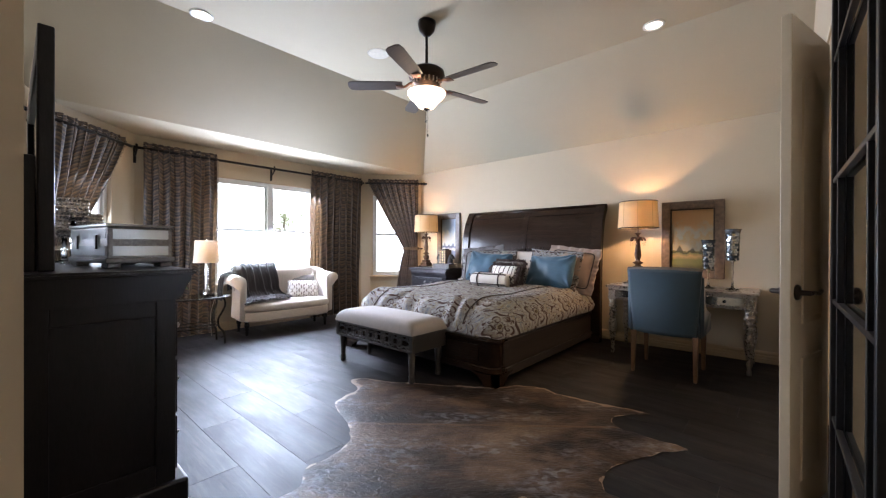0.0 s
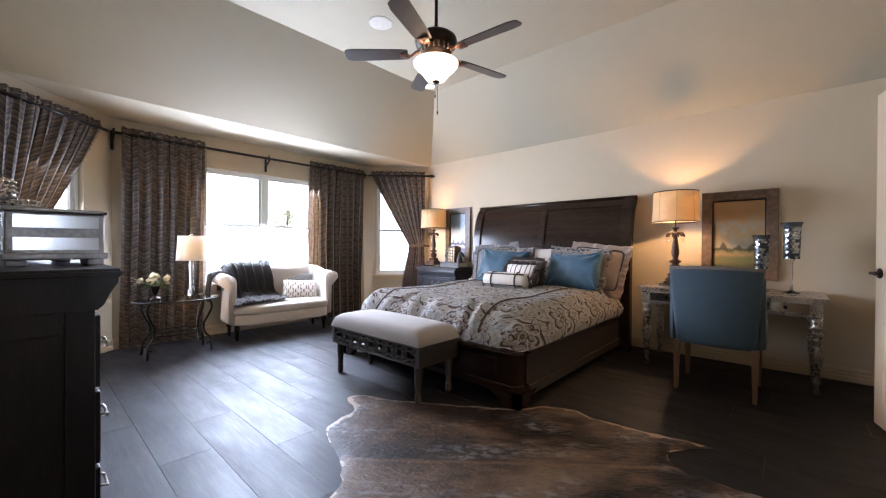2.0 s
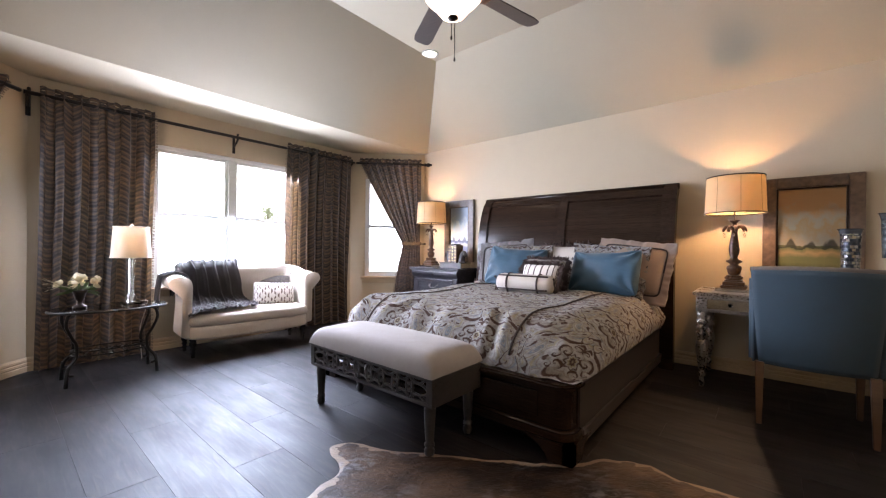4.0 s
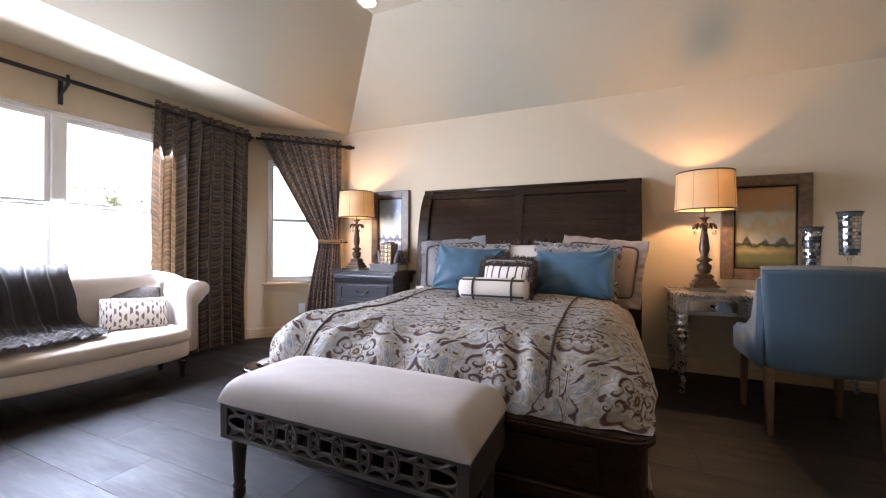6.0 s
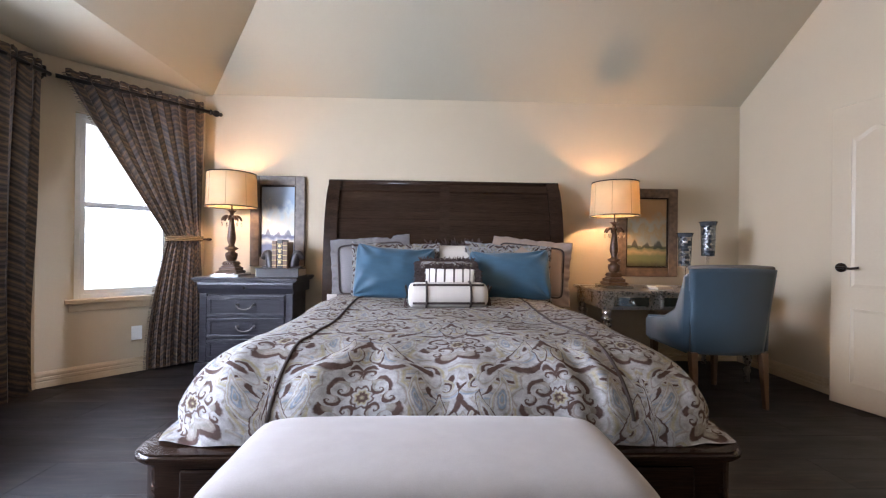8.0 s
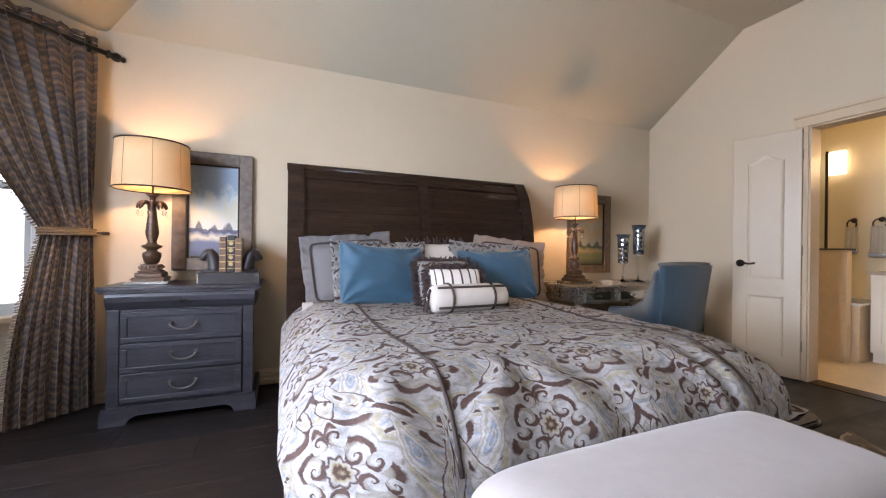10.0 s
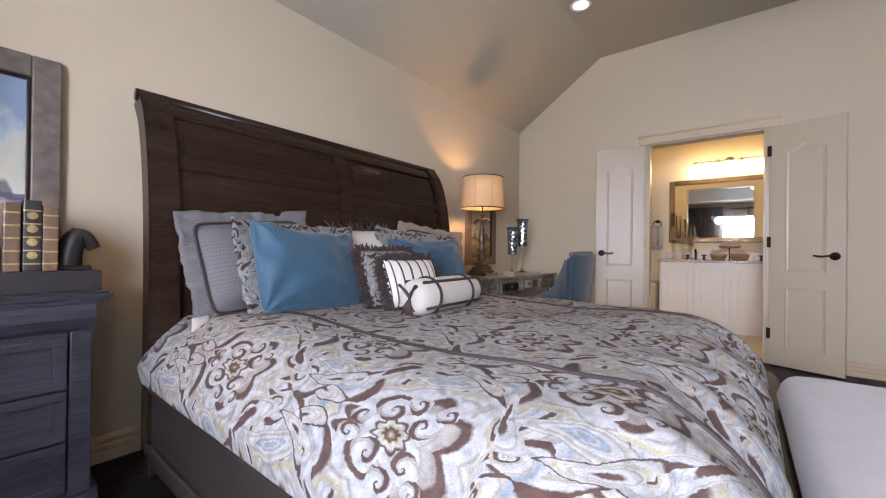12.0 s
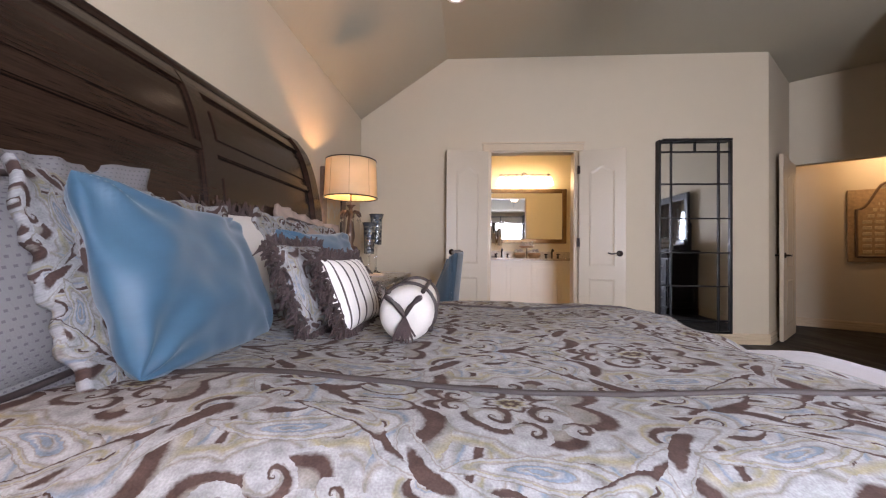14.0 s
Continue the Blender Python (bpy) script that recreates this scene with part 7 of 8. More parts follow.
part("bowl", lathe([(0.150, 2.482), (0.168, 2.478), (0.166, 2.462), (0.145, 2.435), (0.110, 2.405), (0.092, 2.380), (0.070, 2.352), (0.030, 2.337), (0.0, 2.335)], 36, close=False), bowl, fan, "lit frosted glass bowl", True).visible_shadow = False
part("bowl_finial", lathe([(0.0, 2.345), (0.030, 2.345), (0.032, 2.335), (0.014, 2.325), (0.0, 2.315)], 16, close=False), BRONZE, fan, smooth=True)
for dx, z1 in ((-0.018, 2.25), (0.006, 2.12)):
    part("pull_chain", tube([(dx, 0.01, 2.33), (dx, 0.01, z1)], 0.002, 5), BRONZE, fan)
    part("pull_fob", lathe([(0.0, z1 - 0.03), (0.006, z1 - 0.022), (0.005, z1 - 0.004), (0.0, z1)], 8, Matrix.Translation((dx, 0.01, 0)), close=False), BRONZE, fan, smooth=True)

# ---- recessed lights, speaker ----
canlit = glow("lit_can", (1.0, 0.86, 0.66), 9)
for cx, cy in CANS:
    ob = thing("recessed_light", (cx, cy, ZC), "lit round recessed ceiling light with a white trim", "ceiling light", "recessed ceiling lights")
    part("trim_ring", lathe([(0.062, -0.001), (0.088, -0.001), (0.086, -0.008), (0.066, -0.010), (0.062, -0.001)], 32, close=False), VINYL, ob, smooth=True)
    part("lens", lathe([(0.0, -0.003), (0.063, -0.003), (0.063, -0.001), (0.0, -0.001)], 32, close=False), canlit, ob, "glowing lamp face")
spk = thing("ceiling_speaker", (-3.10, 2.53, ZC), "round flush ceiling speaker with a pale grille", "speaker")
part("grille", lathe([(0.0, -0.006), (0.095, -0.006), (0.108, -0.003), (0.108, -0.001), (0.0, -0.001)], 36, close=False), mat("speaker_grille", (0.55, 0.52, 0.46), 0.7, scale=400, vary=0.2, bump=0.4), spk, smooth=True)
plate_ = thing("wall_outlet", (-5.18, 4.566, 0.32), "white electrical outlet plate on the bay wall", "outlet", turn=45)
part("plate", box((-0.035, -0.006, -0.057), (0.035, 0.0, 0.057), 0.002), VINYL, plate_)
for z in (-0.025, 0.02):
    part("socket", box((-0.017, -0.008, z - 0.014), (0.017, -0.006, z + 0.014), 0.002), VINYL, plate_)

# ---- leaning grid mirror ----
fm = thing("wall_mirror", (0, 0, 0), "tall mirror with a black iron window grid on the wall", "mirror")
LW, LH = 0.745, 2.03
fm.matrix_basis = Matrix.Translation((0.120, 1.325, 0.12)) @ Matrix.Rotation(radians(-90), 4, "Z")
fr = bmesh.new()
t = 0.024
for lo, hi in (((-LW / 2, -0.02, 0), (-LW / 2 + t, 0.06, LH)), ((LW / 2 - t, -0.02, 0), (LW / 2, 0.06, LH)), ((-LW / 2 + t, -0.02, 0), (LW / 2 - t, 0.06, t)), ((-LW / 2 + t, -0.06, LH - t), (LW / 2 - t, 0.06, LH))):
    add_box(fr, lo, hi, 0.004)
part("frame", fr, BLACKIRON, fm, "black iron frame")
part("glass", box((-LW / 2 + t, 0.0, t), (LW / 2 - t, 0.006, LH - t)), mat("floor_mirror_glass", (0.62, 0.63, 0.63), 0.04, metal=1.0, scale=3, vary=0.03, bump=0.0), fm, "slightly smoky mirror glass")
bars = [((-LW / 2 + t, z), (LW / 2 - t, z)) for z in (0.13, 0.49, 0.84, 1.20, 1.56, 1.90)] + [((s * 0.24, t), (s * 0.24, LH - t)) for s in (-1, 1)] + [((0, 1.90), (0, LH - t))]
for (x0, z0), (x1, z1) in bars:
    part("grid_bar", box((min(x0, x1) - (0.007 if x0 == x1 else 0), -0.016, min(z0, z1) - (0.007 if z0 == z1 else 0)), (max(x0, x1) + (0.007 if x0 == x1 else 0), -0.001 if x0 == x1 else -0.002, max(z0, z1) + (0.007 if z0 == z1 else 0)), 0.002), BLACKIRON, fm)

# ---- on the dresser ----
# half-metal mirror, its light grey reflection painted into the base colour
PANEL_SHINE = mat("mirror_panel_painted_shine", (0.62, 0.64, 0.66), 0.16, metal=0.55, scale=6, vary=0.1, bump=0.0)
BOXFRAME = mat("pewter_frame", (0.14, 0.13, 0.12), 0.35, metal=0.7, scale=60, vary=0.4, bump=0.2)
jb = thing("jewelry_box", (-2.50, 0.41, 1.02), "mirrored silver jewelry box with two drawers on the dresser", "jewelry box", turn=9)
part("case", box((-0.25, -0.125, 0.028), (0.25, 0.125, 0.185), 0.004), BOXFRAME, jb)
part("lid", box((-0.258, -0.133, 0.186), (0.258, 0.133, 0.200), 0.004), BOXFRAME, jb)
part("plinth", box((-0.26, -0.135, 0.022), (0.26, 0.135, 0.046), 0.005), BOXFRAME, jb)
for z0, z1 in ((0.056, 0.100), (0.132, 0.176)):
    part("mirror_panel", box((0.2502, -0.108, z0), (0.254, 0.108, z1), 0.001), PANEL_SHINE, jb, "mirror drawer panel")
    part("mirror_panel", box((-0.232, -0.129, z0), (0.232, -0.1252, z1), 0.001), PANEL_SHINE, jb, "mirror drawer panel")
for s in (-1, 1):
    part("latch", box((s * 0.13 - 0.012, -0.137, 0.085), (s * 0.13 + 0.012, -0.129, 0.15), 0.002), BLACKIRON, jb, "black clasp")
    for y in (-0.10, 0.10):
        part("foot", box((s * 0.21 - 0.04, y - 0.025, 0.0), (s * 0.21 + 0.04, y + 0.025, 0.024), 0.005), BOXFRAME, jb)
BUBBLE = mat("silvered_bubble_glass", (0.55, 0.50, 0.46), 0.15, metal=0.75, scale=30, vary=0.5, bump=0.2)


def goblet(x, y, stem, r):
    ob = thing("votive_goblet", (x, y, 1.02), "silvery bubble-glass candle goblet on the dresser", "candle holder", "bubble-glass goblets")
    part("stem", lathe([(0.0, 0), (0.055, 0), (0.053, 0.006), (0.014, 0.016), (0.011, stem * 0.5), (0.018, stem * 0.55), (0.011, stem * 0.62), (0.013, stem), (0.0, stem)], 18, close=False), CRYSTAL, ob, "clear glass stem", True)
    bm = lathe([(0.0, stem), (r * 0.55, stem + 0.005), (r, stem + r * 0.6), (r * 1.02, stem + r), (r * 0.86, stem + r * 1.9), (r * 0.80, stem + r * 1.88), (r * 0.9, stem + r), (0.0, stem + 0.02)], 24, close=False)
    for j in range(5):
        for k in range(16):
            a = 2 * math.pi * (k + 0.5 * (j % 2)) / 16
            z = stem + r * (0.35 + 0.34 * j)
            rr = r * (0.86, 0.99, 1.0, 0.96, 0.9)[j]
            add_lathe(bm, [(0.0, -0.010), (0.008, -0.006), (0.0105, 0), (0.008, 0.006), (0.0, 0.010)], 6, Matrix.Translation((rr * math.cos(a), rr * math.sin(a), z)), close=False)
    part("bowl", bm, BUBBLE, ob, "knobbly silvered bowl", True)


goblet(-2.98, 0.275, 0.24, 0.068)
goblet(-3.18, 0.36, 0.18, 0.062)
goblet(-3.30, 0.26, 0.15, 0.062)

# ---- bathroom ----
van = thing("vanity_cabinet", (1.73, 2.62, 0), "cream painted double vanity with raised-panel doors", "vanity")
CREAMP = mat("cream_cabinet_paint", (0.70, 0.64, 0.54), 0.45, scale=60, vary=0.03, bump=0.03)
part("body", box((-0.27, -0.92, 0.10), (0.27, 0.92, 0.84), 0.003), CREAMP, van)
part("toe_kick", box((-0.21, -0.92, 0.0), (0.27, 0.92, 0.10)), CREAMP, van)
for k in range(5):
    y0 = -0.90 + k * 0.362
    d = part("door", box((-0.290, y0, 0.14), (-0.270, y0 + 0.345, 0.80), 0.003), CREAMP, van)
    part("raised_panel", box((-0.298, y0 + 0.055, 0.20), (-0.289, y0 + 0.29, 0.74), 0.008), CREAMP, d)
ct = thing("countertop", (1.72, 2.62, 0.84), "mottled tan granite vanity top", "countertop")
part("slab", box((-0.30, -0.945, 0.0), (0.285, 0.945, 0.03), 0.006), mat("granite", (0.42, 0.34, 0.26), 0.2, scale=55, vary=0.6, bump=0.02), ct)
part("backsplash", box((0.262, -0.945, 0.03), (0.285, 0.945, 0.13), 0.003), mat("granite_b", (0.55, 0.47, 0.37), 0.25, scale=55, vary=0.4, bump=0.02), ct)
bmz = thing("vanity_mirror", (2.0, 2.84, 1.10), "wide bathroom mirror in a bronze and gold frame", "mirror")
fr = bmesh.new()
MWY, MHZ = 0.665, 0.85
for lo, hi in (((-0.03, -MWY, 0), (0.0, -MWY + 0.065, MHZ)), ((-0.03, MWY - 0.065, 0), (0.0, MWY, MHZ)), ((-0.03, -MWY + 0.065, 0), (0.0, MWY - 0.065, 0.065)), ((-0.03, -MWY + 0.065, MHZ - 0.065), (0.0, MWY - 0.065, MHZ))):
    add_box(fr, lo, hi, 0.008)
part("frame", fr, mat("bronze_gold_frame", (0.16, 0.09, 0.035), 0.35, metal=0.6, scale=40, vary=0.4, bump=0.2), bmz)
part("glass", box((-0.012, -MWY + 0.06, 0.06), (-0.004, MWY - 0.06, MHZ - 0.06)), MIRROR, bmz)
vl = thing("vanity_light", (1.985, 2.83, 2.13), "chrome vanity light bar with four lit glass shades", "wall light")
part("bar", tube([(-0.06, -0.40, 0.03), (-0.06, 0.40, 0.03)], 0.010, 8), SILVER, vl, smooth=True)
part("rosette", lathe([(0.0, 0), (0.055, 0), (0.05, 0.015), (0.02, 0.03), (0.012, 0.07), (0.0, 0.07)], 18, Matrix.Translation((0, 0, 0.03)) @ Matrix.Rotation(radians(-90), 4, "Y"), close=False), SILVER, vl, smooth=True)
lit = glow("lit_shade", (1.0, 0.84, 0.58), 14)
for y in (-0.36, -0.12, 0.12, 0.36):
    part("cap", lathe([(0.0, 0.05), (0.012, 0.05), (0.02, 0.02), (0.028, 0.0), (0.0, 0.0)], 12, Matrix.Translation((-0.06, y, 0.0)), close=False), SILVER, vl, smooth=True)
    part("glass_shade", lathe([(0.028, 0.0), (0.058, -0.04), (0.082, -0.13), (0.078, -0.13), (0.0, -0.10)], 18, Matrix.Translation((-0.06, y, 0.0)), close=False), lit, vl, "lit frosted shade", True).visible_shadow = False
for y in (3.18, 2.42):
    fa = thing("faucet", (1.86, y, 0.87), "bronze widespread bathroom faucet", "faucet", "vanity faucets")
    part("spout", tube(curve_points([(0, 0, 0), (0, 0, 0.10), (-0.04, 0, 0.135), (-0.10, 0, 0.11)], 5), 0.012, 8), BRONZE, fa, smooth=True)
    for s in (-1, 1):
        part("tap_handle", lathe([(0.0, 0), (0.022, 0), (0.014, 0.03), (0.010, 0.045), (0.03, 0.055), (0.028, 0.066), (0.0, 0.068)], 10, Matrix.Translation((0, s * 0.09, 0)), close=False), BRONZE, fa, smooth=True)
WICK = mat("wicker", (0.34, 0.20, 0.10), 0.6, scale=90, vary=0.5, bump=0.8)
for y, r in ((2.93, 0.085), (2.72, 0.095)):
    bk = thing("wicker_basket", (1.68, y, 0.87), "round wicker basket with cream flowers and soaps", "basket", "baskets on the vanity")
    part("bowl", lathe([(0.0, 0), (r * 0.7, 0), (r, 0.05), (r * 0.97, 0.08), (r * 0.85, 0.075), (0.0, 0.03)], 20, close=False), WICK, bk, smooth=True)
    bm = bmesh.new()
    for k in range(60):
        a, e = rng.uniform(0, 6.28), rng.uniform(0, r * 0.8)
        petal(bm, Vector((e * math.cos(a), e * math.sin(a), 0.07 + rng.uniform(0, 0.035))), Vector((rng.uniform(-1, 1), rng.uniform(-1, 1), rng.uniform(0.2, 1))), 0.035, 0.03)
    part("filling", bm, IVORY, bk, "cream blossoms")
hb = thing("hanging_basket", (1.72, 2.82, 0.87), "raised wicker tray of cream flowers between the basins", "basket")
part("stand", tube([(0, 0, 0), (0, 0, 0.16)], 0.008, 6), BRONZE, hb)
part("tray", lathe([(0.0, 0.15), (0.09, 0.155), (0.12, 0.18), (0.11, 0.18), (0.0, 0.165)], 20, close=False), WICK, hb, smooth=True)
bm = bmesh.new()
for k in range(80):
    a, e = rng.uniform(0, 6.28), rng.uniform(0, 0.10)
    petal(bm, Vector((e * math.cos(a), e * math.sin(a), 0.175 + rng.uniform(0, 0.04))), Vector((rng.uniform(-1, 1), rng.uniform(-1, 1), rng.uniform(0.2, 1))), 0.04, 0.035)
part("filling", bm, IVORY, hb, "cream blossoms")
TANTILE = mat("tan_tile", (0.60, 0.47, 0.30), 0.4, scale=20, vary=0.1, bump=0.05)
tagged(part("half_wall", box((1.22, 3.62, 0.002), (1.32, 4.60, 1.07), 0.004), TANTILE), "tan tiled half wall carrying the shower glass", "half wall", kind="structure")
tagged(part("half_wall_cap", box((1.20, 3.60, 1.071), (1.34, 4.60, 1.088), 0.004), mat("dark_stone_cap", (0.10, 0.085, 0.07), 0.25, scale=40, vary=0.4)), "dark stone cap on the half wall", "wall cap", kind="structure")
sg = thing("shower_screen", (1.27, 3.79, 1.088), "clear shower glass in a dark bronze frame on the half wall", "shower screen")
part("pane", box((-0.004, 0.012, 0.0), (0.004, 0.80, 0.95), 0.001), TABLEGLASS, sg).visible_shadow = False
part("frame", box((-0.010, -0.008, 0.0), (0.010, 0.012, 0.965), 0.003), BRONZE, sg, "dark bronze edge strip")
tub = thing("bathtub", (1.34, 3.57, 0.0), "white bathtub set in a tan tiled surround", "bathtub")
part("surround", box((0.0, 0.0, 0.0), (0.64, 1.0, 0.535), 0.004), TANTILE, tub)
part("rim", box((-0.012, -0.012, 0.536), (0.64, 1.0, 0.565), 0.010, 3), mat("white_enamel", (0.78, 0.76, 0.72), 0.2, scale=20, vary=0.03, bump=0.0), tub, "white enamel rim")
rngm = random.Random(12)
for k in range(16):
    for j in range(8):
        tl = tagged(part("mosaic_tile", box((1.982, 3.56 + k * 0.0622, 0.575 + j * 0.0405), (1.992, 3.56 + k * 0.0622 + 0.0595, 0.575 + j * 0.0405 + 0.0378), 0.0015, 1), MOSAICB[rngm.randrange(3)], tub))


def towel_bar(y0, y1, z, drop, cloth, label):
    ob = thing("towel_ring", (1.99, (y0 + y1) / 2, z), label, "towel", "towels by the tub")
    w = (y1 - y0) / 2
    part("ring", tube([(-0.05 + 0.02 * math.cos(a), w * 0.8 * math.cos(a), -0.045 + 0.05 * math.sin(a)) for a in [2 * math.pi * k / 24 for k in range(25)]], 0.007, 8), BRONZE, ob, smooth=True)
    part("wall_plate", lathe([(0.0, 0), (0.028, 0), (0.022, 0.012), (0.010, 0.02), (0.009, 0.055), (0.0, 0.055)], 14, Matrix.Translation((0, 0, 0)) @ Matrix.Rotation(radians(-90), 4, "Y"), close=False), BRONZE, ob, smooth=True)
    bm = sheet(14, 16, lambda u, v: (-0.075 + 0.012 * math.sin(u * 15) * (0.4 + v), -w + 2 * w * u * (1 - 0.1 * (1 - v)), -0.07 - drop * v))
    bmesh.ops.solidify(bm, geom=bm.faces[:], thickness=0.014)
    tw = part("towel", bm, cloth, ob, "folded hand towel", True)
    part("band", box((-0.096, -w * 0.98, -0.055 - drop), (-0.052, w * 0.98, -0.02 - drop), 0.004), mat("grey_towel", (0.26, 0.28, 0.30), 0.9, scale=80, vary=0.4, bump=0.5), tw, "grey woven band")


TOWELW = mat("white_towel", (0.66, 0.62, 0.54), 0.95, scale=160, vary=0.12, bump=0.8)
towel_bar(3.575, 3.715, 1.40, 0.33, TOWELW, "bronze towel ring holding a white towel with a grey band")
towel_bar(3.80, 3.91, 1.40, 0.30, TOWELW, "bronze towel ring holding a cream towel with a grey band")


def pillar(y, top):
    ob = thing("candle_pillar", (1.75, y, 0.87), "clear glass pillar with an ivory candle on the vanity", "candle holder", "glass pillars on the vanity")
    h = top - 0.87
    part("stem", lathe([(0.0, 0), (0.036, 0), (0.034, 0.012), (0.016, 0.03), (0.018, h * 0.30), (0.030, h * 0.36), (0.0, h * 0.37)], 16, close=False), THINGLASS, ob, "clear glass stem", True)
    part("cylinder", lathe([(0.030, h * 0.37), (0.034, h * 0.40), (0.034, h), (0.031, h), (0.031, h * 0.42), (0.0, h * 0.41)], 20, close=False), THINGLASS, ob, "clear glass cylinder", True)
    part("candle", lathe([(0.0, h * 0.415), (0.024, h * 0.415), (0.024, h * 0.68), (0.020, h * 0.69), (0.0, h * 0.685)], 16, close=False), IVORY, ob, "ivory candle", True)


pillar(3.42, 1.49)
pillar(3.315, 1.40)
pillar(3.225, 1.32)
sc = thing("wall_sconce", (1.995, 3.998, 2.048), "small lit glass sconce on the bathroom wall", "wall light")
part("shade", box((-0.05, -0.085, -0.13), (-0.004, 0.085, 0.13), 0.01), glow("sconce_glass", (1.0, 0.86, 0.62), 3), sc)

# ---- hall picture ----
hp = thing("arched_wall_art", (0, 0, 0), "carved arched wall panel in a tan wooden frame in the hall", "wall art")
hp.matrix_basis = Matrix.Translation((1.02, -1.456, 1.33)) @ Matrix.Rotation(math.atan2(1.9, 1.2), 4, "Z") @ Matrix.Rotation(radians(180), 4, "Z")
HW, HH = 0.33, 0.46
TANW = mat("tan_frame_wood", (0.30, 0.19, 0.09), 0.5, scale=26, vary=0.35, bump=0.3)
ofr = arch(-HW + 0.08, HW - 0.08, -HH + 0.07, HH * 0.45, 0.32, 14)
part("backing", box((-HW, -0.03, -HH), (HW, -0.004, HH), 0.006), TANW, hp)
bm = bmesh.new()
ring = [(x, -0.036, z) for x, z in ofr + ofr[:1]]
add_tube(bm, ring, 0.016, 6)
part("arch_moulding", bm, mat("dark_arch", (0.10, 0.055, 0.025), 0.5, scale=30), hp, "dark arched moulding")
CARVE = mat("pale_carving", (0.42, 0.32, 0.18), 0.6, scale=60, vary=0.4, bump=0.4)
for r in range(9):
    z = -HH + 0.11 + r * 0.075
    half = HW - 0.12 - max(0, (r - 5)) * 0.045
    for k in range(4):
        part("carved_block", box((-half + k * half / 2 + 0.012, -0.036, z), (-half + (k + 1) * half / 2 - 0.012, -0.030, z + 0.04), 0.003), CARVE, hp)

# ---- tree and fence outdoors ----
tree = thing("garden_tree", (-17.5, 8.5, -0.45), "leafy young green tree on the lawn", "tree")
part("trunk", tube(curve_points([(0, 0, 0), (0.05, 0.03, 0.9), (0.0, 0.05, 1.9), (0.1, 0.0, 3.0)], 4), 0.09, 8, [1 - 0.05 * k for k in range(13)]), mat("bark", (0.12, 0.08, 0.05), 0.9, scale=30, vary=0.4, bump=0.8), tree)
bm = bmesh.new()
for k in range(600):
    a, r = rng.uniform(0, 6.28), abs(rng.gauss(0, 0.55))
    c = Vector((r * math.cos(a), r * math.sin(a), 2.3 + rng.gauss(0, 0.6) - 0.25 * r))
    if noise.noise(c * 1.6) > -0.15:
        petal(bm, c, Vector((rng.uniform(-1, 1), rng.uniform(-1, 1), rng.uniform(-0.6, 1))), rng.uniform(0.10, 0.18), 0.09)
# leaf green paled to put the bright outdoor haze into the colour
part("crown", bm, cloth_light("haze_paled_leaf", (0.45, 0.50, 0.34), 0.5), tree, "loose leafy crown")

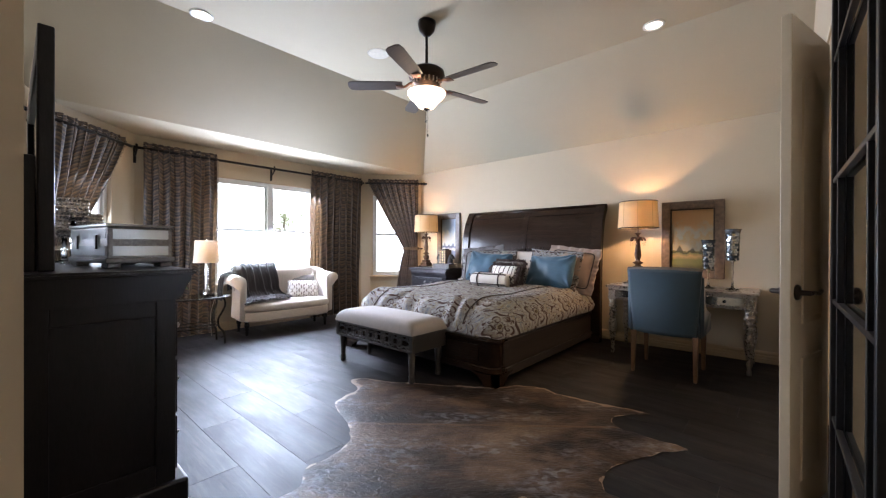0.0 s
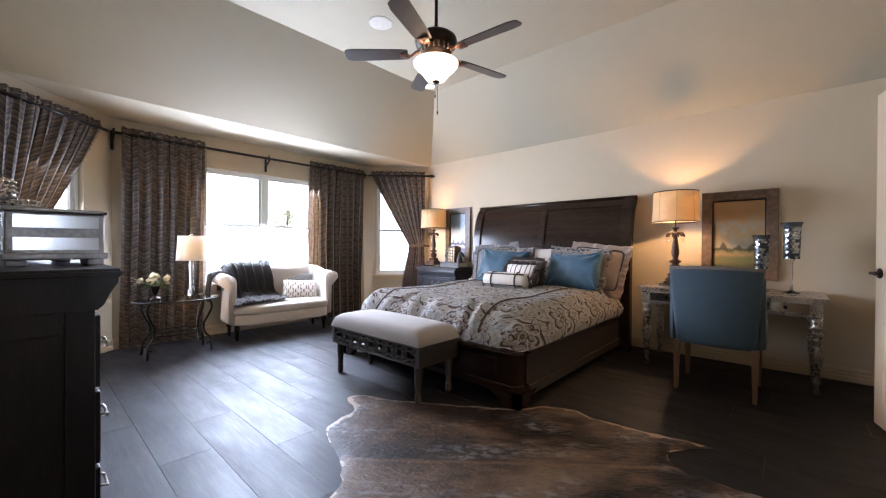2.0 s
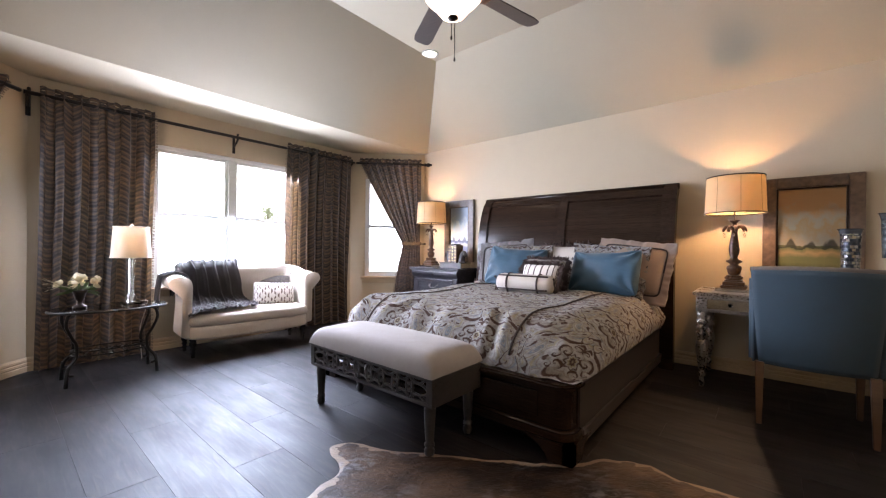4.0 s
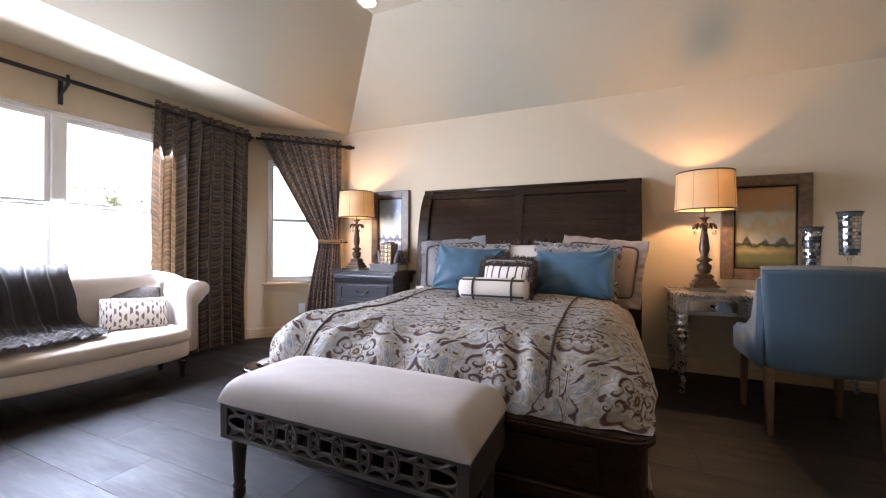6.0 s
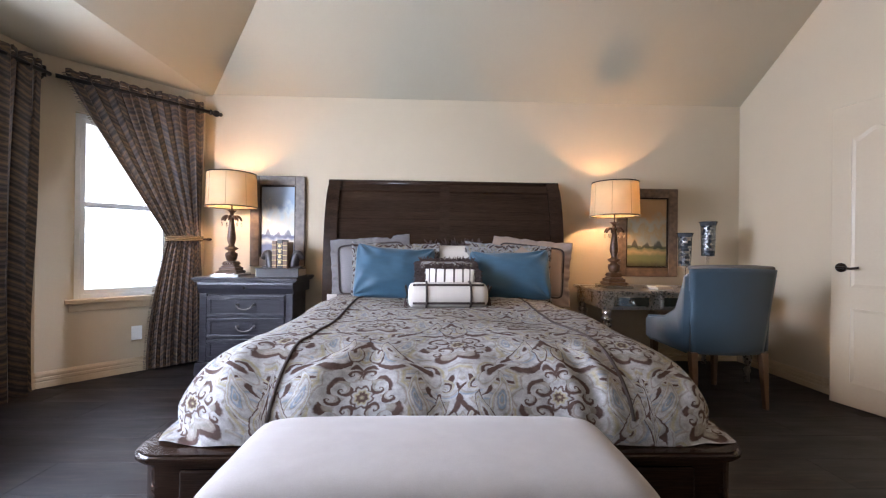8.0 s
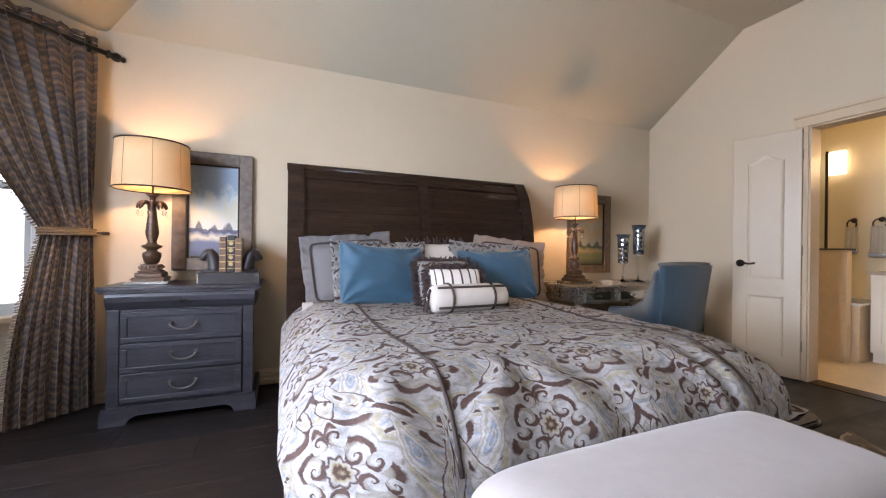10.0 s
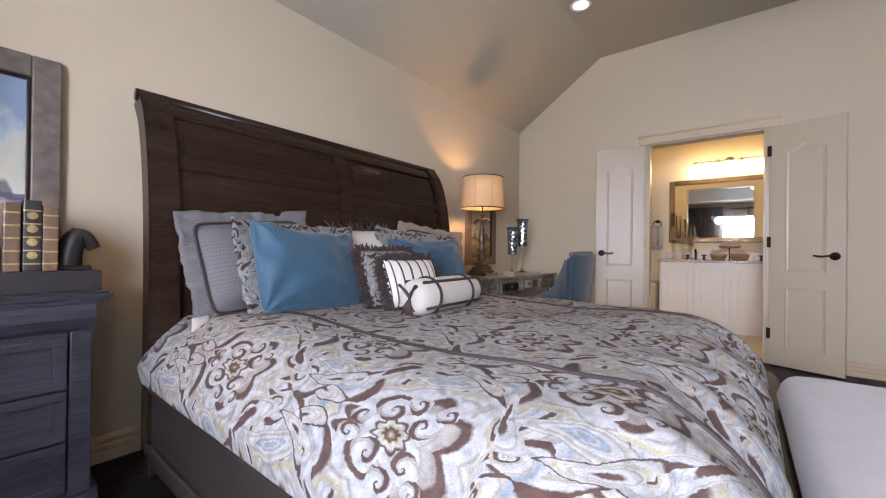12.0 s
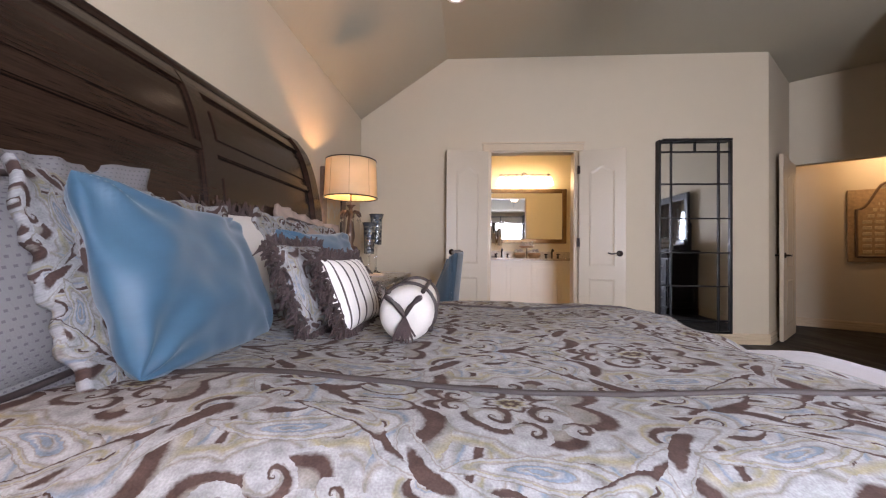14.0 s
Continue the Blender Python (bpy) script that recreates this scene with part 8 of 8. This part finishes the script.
# ---- floor planks, laid along x ----
def plank_material():
    m, nt, b, co = pattern_nodes("dark_wood_plank", "Object")
    link = nt.links.new
    info = nt.nodes.new("ShaderNodeObjectInfo")
    mp = nt.nodes.new("ShaderNodeMapping")
    mp.inputs["Scale"].default_value = (1.4, 13, 1)
    off = nt.nodes.new("ShaderNodeVectorMath")
    off.operation = "MULTIPLY_ADD"
    off.inputs[1].default_value = (37, 91, 13)
    cmb = nt.nodes.new("ShaderNodeCombineXYZ")
    for k in range(3):
        link(info.outputs["Random"], cmb.inputs[k])
    link(cmb.outputs[0], off.inputs[0]), link(co, off.inputs[2]), link(off.outputs[0], mp.inputs[0])
    g, s = nt.nodes.new("ShaderNodeTexNoise"), nt.nodes.new("ShaderNodeTexNoise")
    g.inputs["Scale"].default_value, g.inputs["Detail"].default_value, g.inputs["Distortion"].default_value = 4, 8, 0.6
    s.inputs["Scale"].default_value, s.inputs["Detail"].default_value = 2.2, 9
    mp2 = nt.nodes.new("ShaderNodeMapping")
    mp2.inputs["Scale"].default_value = (1.0, 3.2, 1)
    link(off.outputs[0], mp2.inputs[0])
    link(mp.outputs[0], g.inputs[0]), link(mp2.outputs[0], s.inputs[0])
    c = ramp_node(nt, g.outputs[0], [(0.30, (0.0045, 0.0032, 0.0028)), (0.52, (0.0105, 0.0072, 0.0058)), (0.72, (0.026, 0.0175, 0.013))])
    tone = ramp_node(nt, info.outputs["Random"], [(0, (0.75, 0.75, 0.78)), (1, (1.25, 1.2, 1.15))])
    mul = nt.nodes.new("ShaderNodeMix")
    mul.data_type, mul.blend_type = "RGBA", "MULTIPLY"
    mul.inputs[0].default_value = 1
    link(c, mul.inputs[6]), link(tone, mul.inputs[7]), link(mul.outputs[2], b.inputs["Base Color"])
    rr = nt.nodes.new("ShaderNodeMapRange")
    rr.inputs[1].default_value, rr.inputs[2].default_value, rr.inputs[3].default_value, rr.inputs[4].default_value = 0.34, 0.66, 0.46, 0.60
    link(s.outputs[0], rr.inputs[0]), link(rr.outputs[0], b.inputs["Roughness"])
    bp = nt.nodes.new("ShaderNodeBump")
    bp.inputs["Strength"].default_value, bp.inputs["Distance"].default_value = 0.20, 0.003
    link(g.outputs[0], bp.inputs["Height"]), link(bp.outputs[0], b.inputs["Normal"])
    b.inputs["Specular IOR Level"].default_value = 0.33
    # blue of the daylight glare put into the reflection colour; the finish is untinted
    b.inputs["Specular Tint"].default_value = (0.74, 0.86, 1.0, 1)
    b.inputs["Coat Weight"].default_value, b.inputs["Coat Roughness"].default_value = 0.0, 0.35
    return m


PLANKM = plank_material()
PW, PL = 0.24, 1.22


def plank_mesh(length):
    bm = box((0.0005, 0.0005, -0.012), (length - 0.0005, PW - 0.0005, 0.0), 0.0006, 1)
    me = bpy.data.meshes.new("plank")
    bm.to_mesh(me)
    bm.free()
    me.materials.append(PLANKM)
    return me


lengths = {}
row, y = 0, -2.305
while y < 4.75:
    x = -6.1 - (0.0, 0.45, 0.86, 0.22, 0.64)[row % 5]
    west = -5.66 if 0.9 < y < 4.1 else -5.45 if y > 0.0 else -1.3
    east = 0.30 if y > 0.55 else 1.9
    while x < east:
        a, b = max(x, west), min(x + PL, east)
        if b - a > 0.02:
            key = round(b - a, 3)
            if key not in lengths:
                lengths[key] = plank_mesh(key)
            ob = new("plank", lengths[key])
            ob.parent = floor
            ob.location = (a, y, 0.0)
        x += PL
    y += PW
    row += 1
